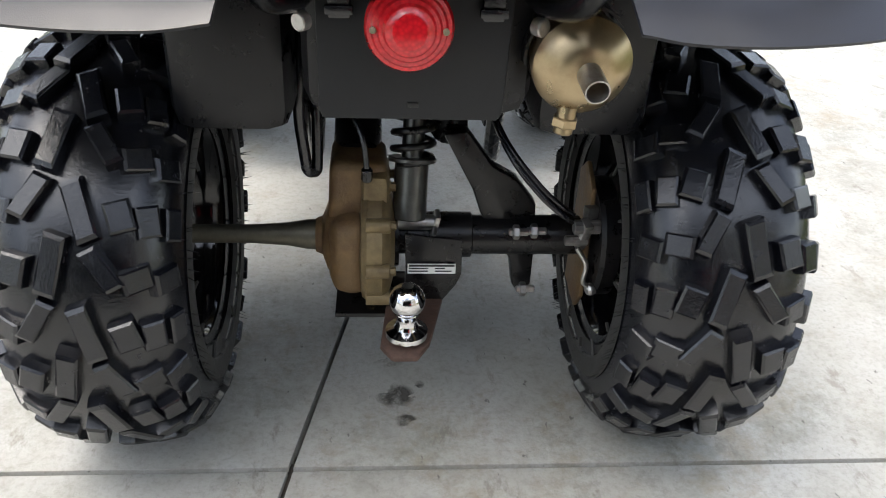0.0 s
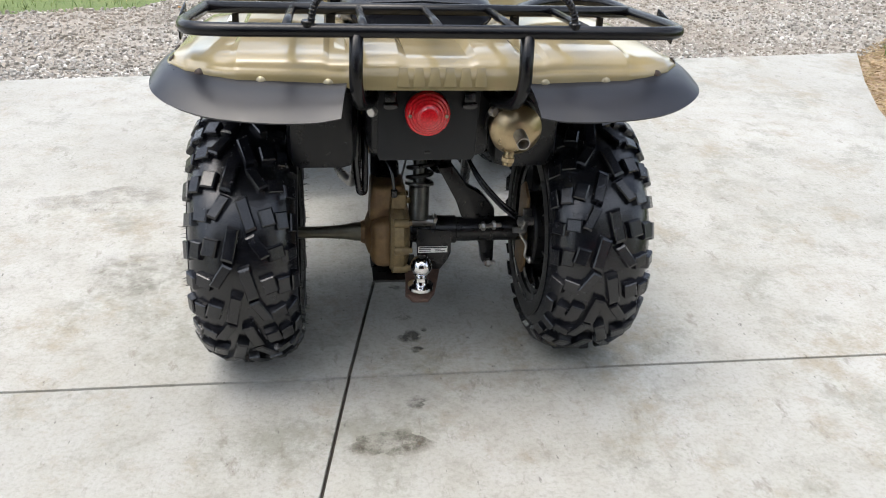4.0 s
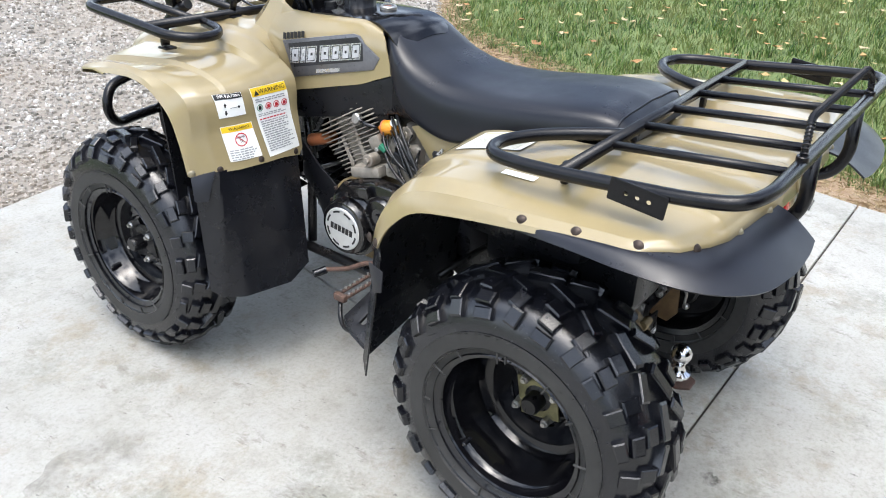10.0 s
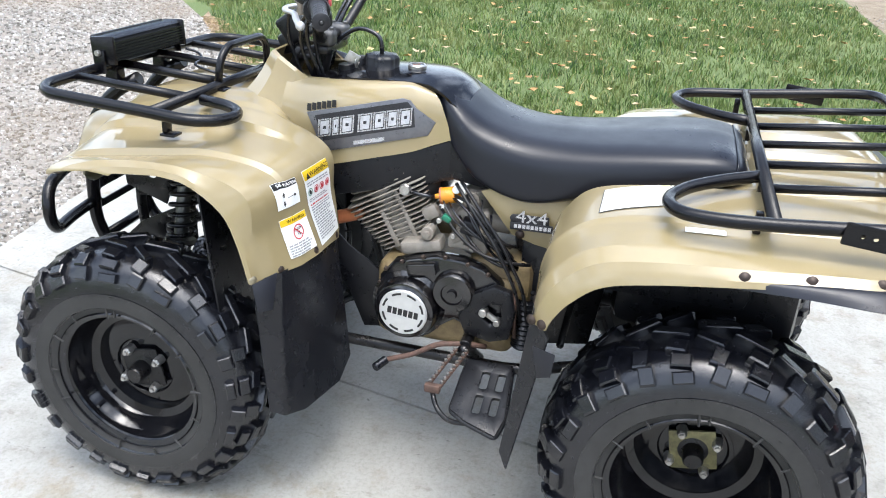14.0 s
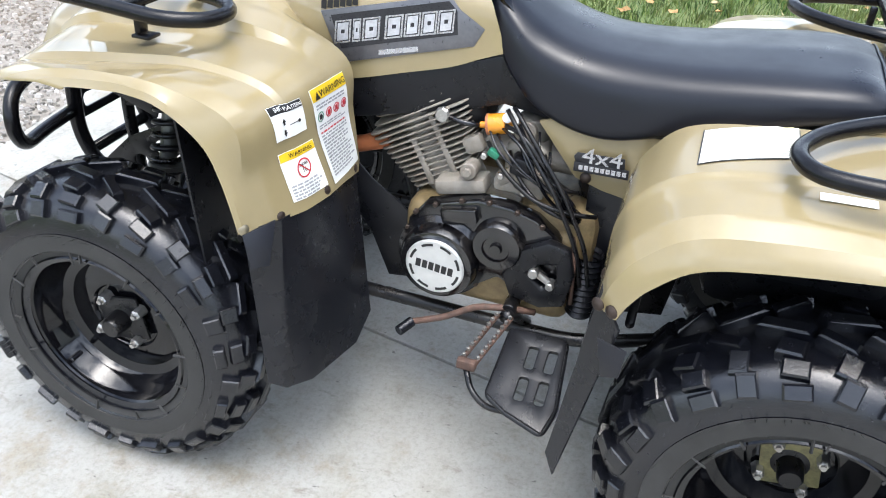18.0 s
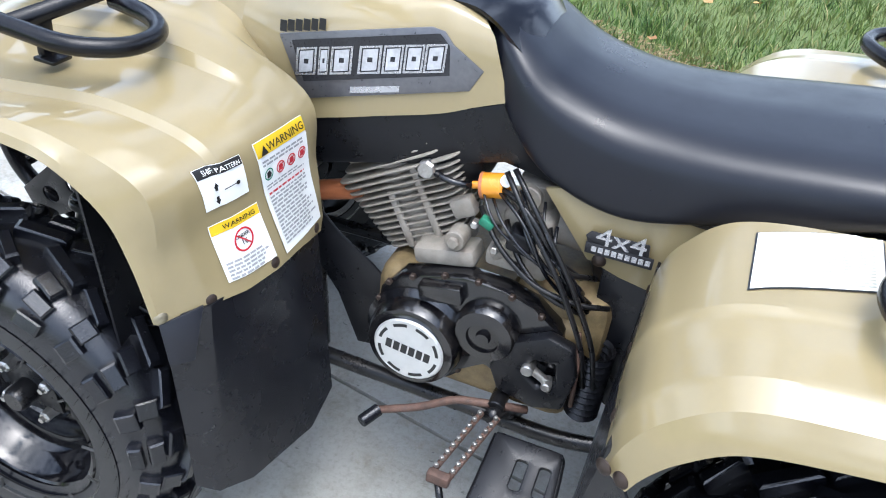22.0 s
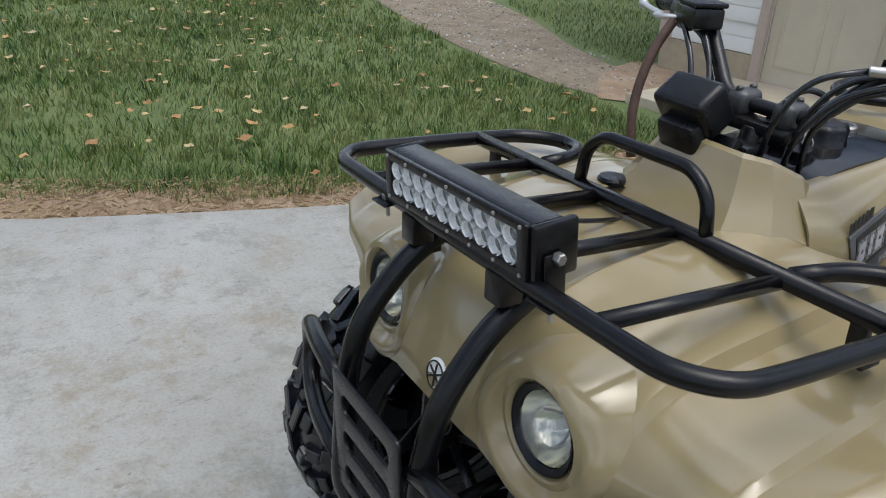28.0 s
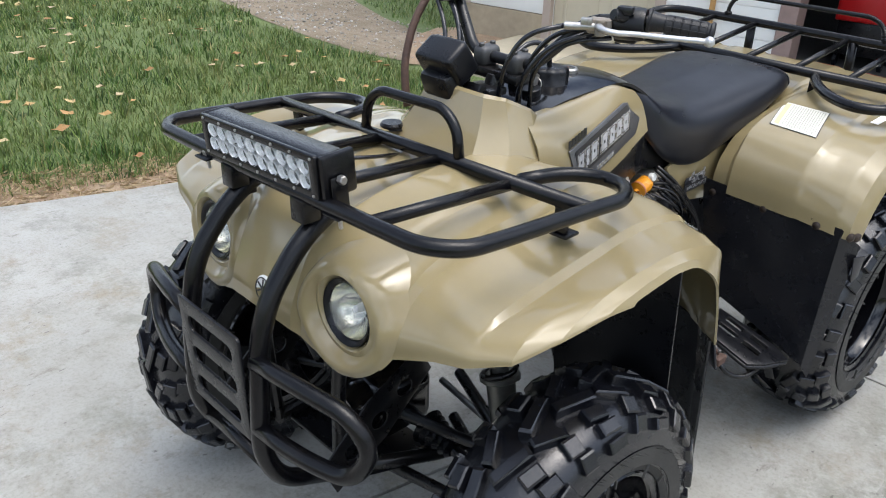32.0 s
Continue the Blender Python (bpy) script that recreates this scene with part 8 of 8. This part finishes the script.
CREAM = plain("faded_cream_label", (0.66, 0.645, 0.57), 0.35, vary=0.05, grain=40)
PALE_YELLOW = plain("faded_yellow_print", (0.58, 0.53, 0.30), 0.4, vary=0.1, grain=40)
SK = dict(skew=0.24)
part("label_border", top_decal(-0.356, -0.242, 0.123, 0.258, 0.0012, 16, 10, **SK), INK, rear_fender)
load = part("load_label", top_decal(-0.354, -0.244, 0.125, 0.256, 0.0020, 16, 10, **SK), CREAM, atv, "faded white load warning label on the rear fender")
part("label_heading", top_decal(-0.262, -0.250, 0.132, 0.250, 0.0027, 4, 8, **SK), PALE_YELLOW, load)
FADED_INK = plain("faded_ink", (0.40, 0.40, 0.33), 0.5, vary=0.1, grain=50)
rng4, made = random.Random(9), []
for k in range(14):
    y = 0.134
    while y < 0.244:
        w_ = rng4.uniform(0.005, 0.013)
        made.append(top_decal(-0.349 + 0.0060 * k, -0.3462 + 0.0060 * k, y, y + w_, 0.0028, 2, 2, **SK))
        y += w_ + 0.0025
tagged(part("label_print", join(*made), FADED_INK, load), kind="stuff")
part("white_strip", top_decal(-0.424, -0.405, 0.03, 0.10, 0.0022), WHITE, atv, "narrow white label by the rack")

BADGE_RIM = plain("brushed_badge_rim", (0.15, 0.15, 0.16), 0.33, metal=0.6, vary=0.15, grain=120)
BADGE_GREY = plain("grey_badge_face", (0.52, 0.52, 0.54), 0.35, metal=0.4, vary=0.2, grain=200)
# ---- badges on the tank cover: makers' names are left as plain shapes
for s in (-1, 1):
    EMB = axes((s * 0.1518, 0.79, .84), (-0.1433, -s * 0.989, -s * 0.0315), (-s * 0.102, 0, 1))
    f = 1 if s < 0 else -1
    out = [(0.145, 0.016), (-0.068, 0.070), (-0.086, 0.0675), (-0.100, 0.052), (-0.146, 0.025), (-0.131, -0.006), (0.1035, -0.070)]
    inn = [(0.1257, 0.0115), (-0.080, 0.0640), (-0.0955, 0.050), (-0.1010, 0.010), (0.1043, -0.044)]
    pts = [(f * x, y) for x, y in out][::f]
    ipts = [(f * x, y) for x, y in inn][::f]
    bd = part("tank_badge", slab(pts, EMB, -0.004, 0.0012), BADGE_RIM, atv, "silver-edged dark tank badge with outlined blocks")
    part("badge_field", slab(ipts, EMB @ Matrix.Translation((0, 0, -0.0042)), -0.0008), DARK_SILVER, bd)
    for k, (u, w_) in enumerate(((0.117, 0.0315), (0.0845, 0.0165), (0.067, 0.033), (0.0275, 0.034), (-0.0065, 0.030), (-0.036, 0.029), (-0.064, 0.031))):
        dz = -0.239 * (u - 0.117) - 0.0313
        wide = w_ - 0.0025
        cell = [(u, dz), (u - wide, dz + 0.238 * wide), (u - wide, dz + 0.040 + 0.236 * wide), (u, dz + 0.040)]
        mid_u, mid_v = sum(p[0] for p in cell) / 4, sum(p[1] for p in cell) / 4
        shrink = lambda a, b: [(f * ((x - mid_u) * a + mid_u), (y - mid_v) * b + mid_v - 0.006) for x, y in cell][::f]
        part("badge_block", slab(shrink(1, 1), EMB @ Matrix.Translation((0, 0, -0.0050)), -0.0012, holes=[shrink(0.80, 0.86)]), SILVER, bd)
        part("badge_block_face", slab(shrink(0.66, 0.76), EMB @ Matrix.Translation((0, 0, -0.0050)), -0.0010, holes=[shrink(0.24, 0.18)]), BADGE_GREY, bd)
    low = [(0.036, -0.046), (-0.034, -0.029), (-0.034, -0.020), (0.036, -0.037)]
    part("badge_bar", slab([(f * x, y) for x, y in low][::f], EMB @ Matrix.Translation((0, 0, -0.0042)), -0.0006), SILVER, bd)
    for k in range(6):
        u = f * (0.1445 - 0.0112 * k)
        part("name_mark", bars([(u - (0.0094 if f > 0 else 0), 0.020 + 0.0027 * k, u + (0 if f > 0 else 0.0094), 0.036 + 0.0027 * k)], EMB @ Matrix.Translation((0, 0, -0.0012)), -0.0008), INK, atv, "small black mark")
    B4 = axes((s * 0.1575, 0.408, .672), (0, f, -0.02 * f), (0, 0, 1))
    b4 = part("drive_badge", slab(rect(-0.048, -0.024, 0.048, -0.006), B4, -0.003, 0.0008), DARK_SILVER, atv, "silver 4x4 badge")
    part("badge_backing", slab([(-0.040 * f, -0.006), (0.046 * f, -0.006), (0.050 * f, 0.004), (0.044 * f, 0.012), (-0.038 * f, 0.014)][::f], B4, -0.0025, 0.0006), DARK_SILVER, b4)
    txt = lettering("4x4", B4 @ pose(0, 0.008, -0.0035, 0, 180, 0), 0.040, 0.0015, 1.2)
    part("badge_text", txt, SILVER, b4)
    tagged(part("badge_print", bars([(-0.044 + 0.0095 * k, -0.019, -0.037 + 0.0095 * k, -0.010) for k in range(9)], B4 @ Matrix.Translation((0, 0, -0.0031)), -0.0006), SILVER, b4), kind="stuff")
for k in range(6):
    x = -0.068 + 0.0295 * k
    part("raised_mark", slab([(x - 0.012, -0.018), (x + 0.012, -0.018), (x + 0.008, 0.018), (x - 0.007, 0.018)], axes((0, -0.3335, .803), (1, 0, 0), (0, 0.3, 1)), 0.0045, 0.001), TAN, rear_fender)
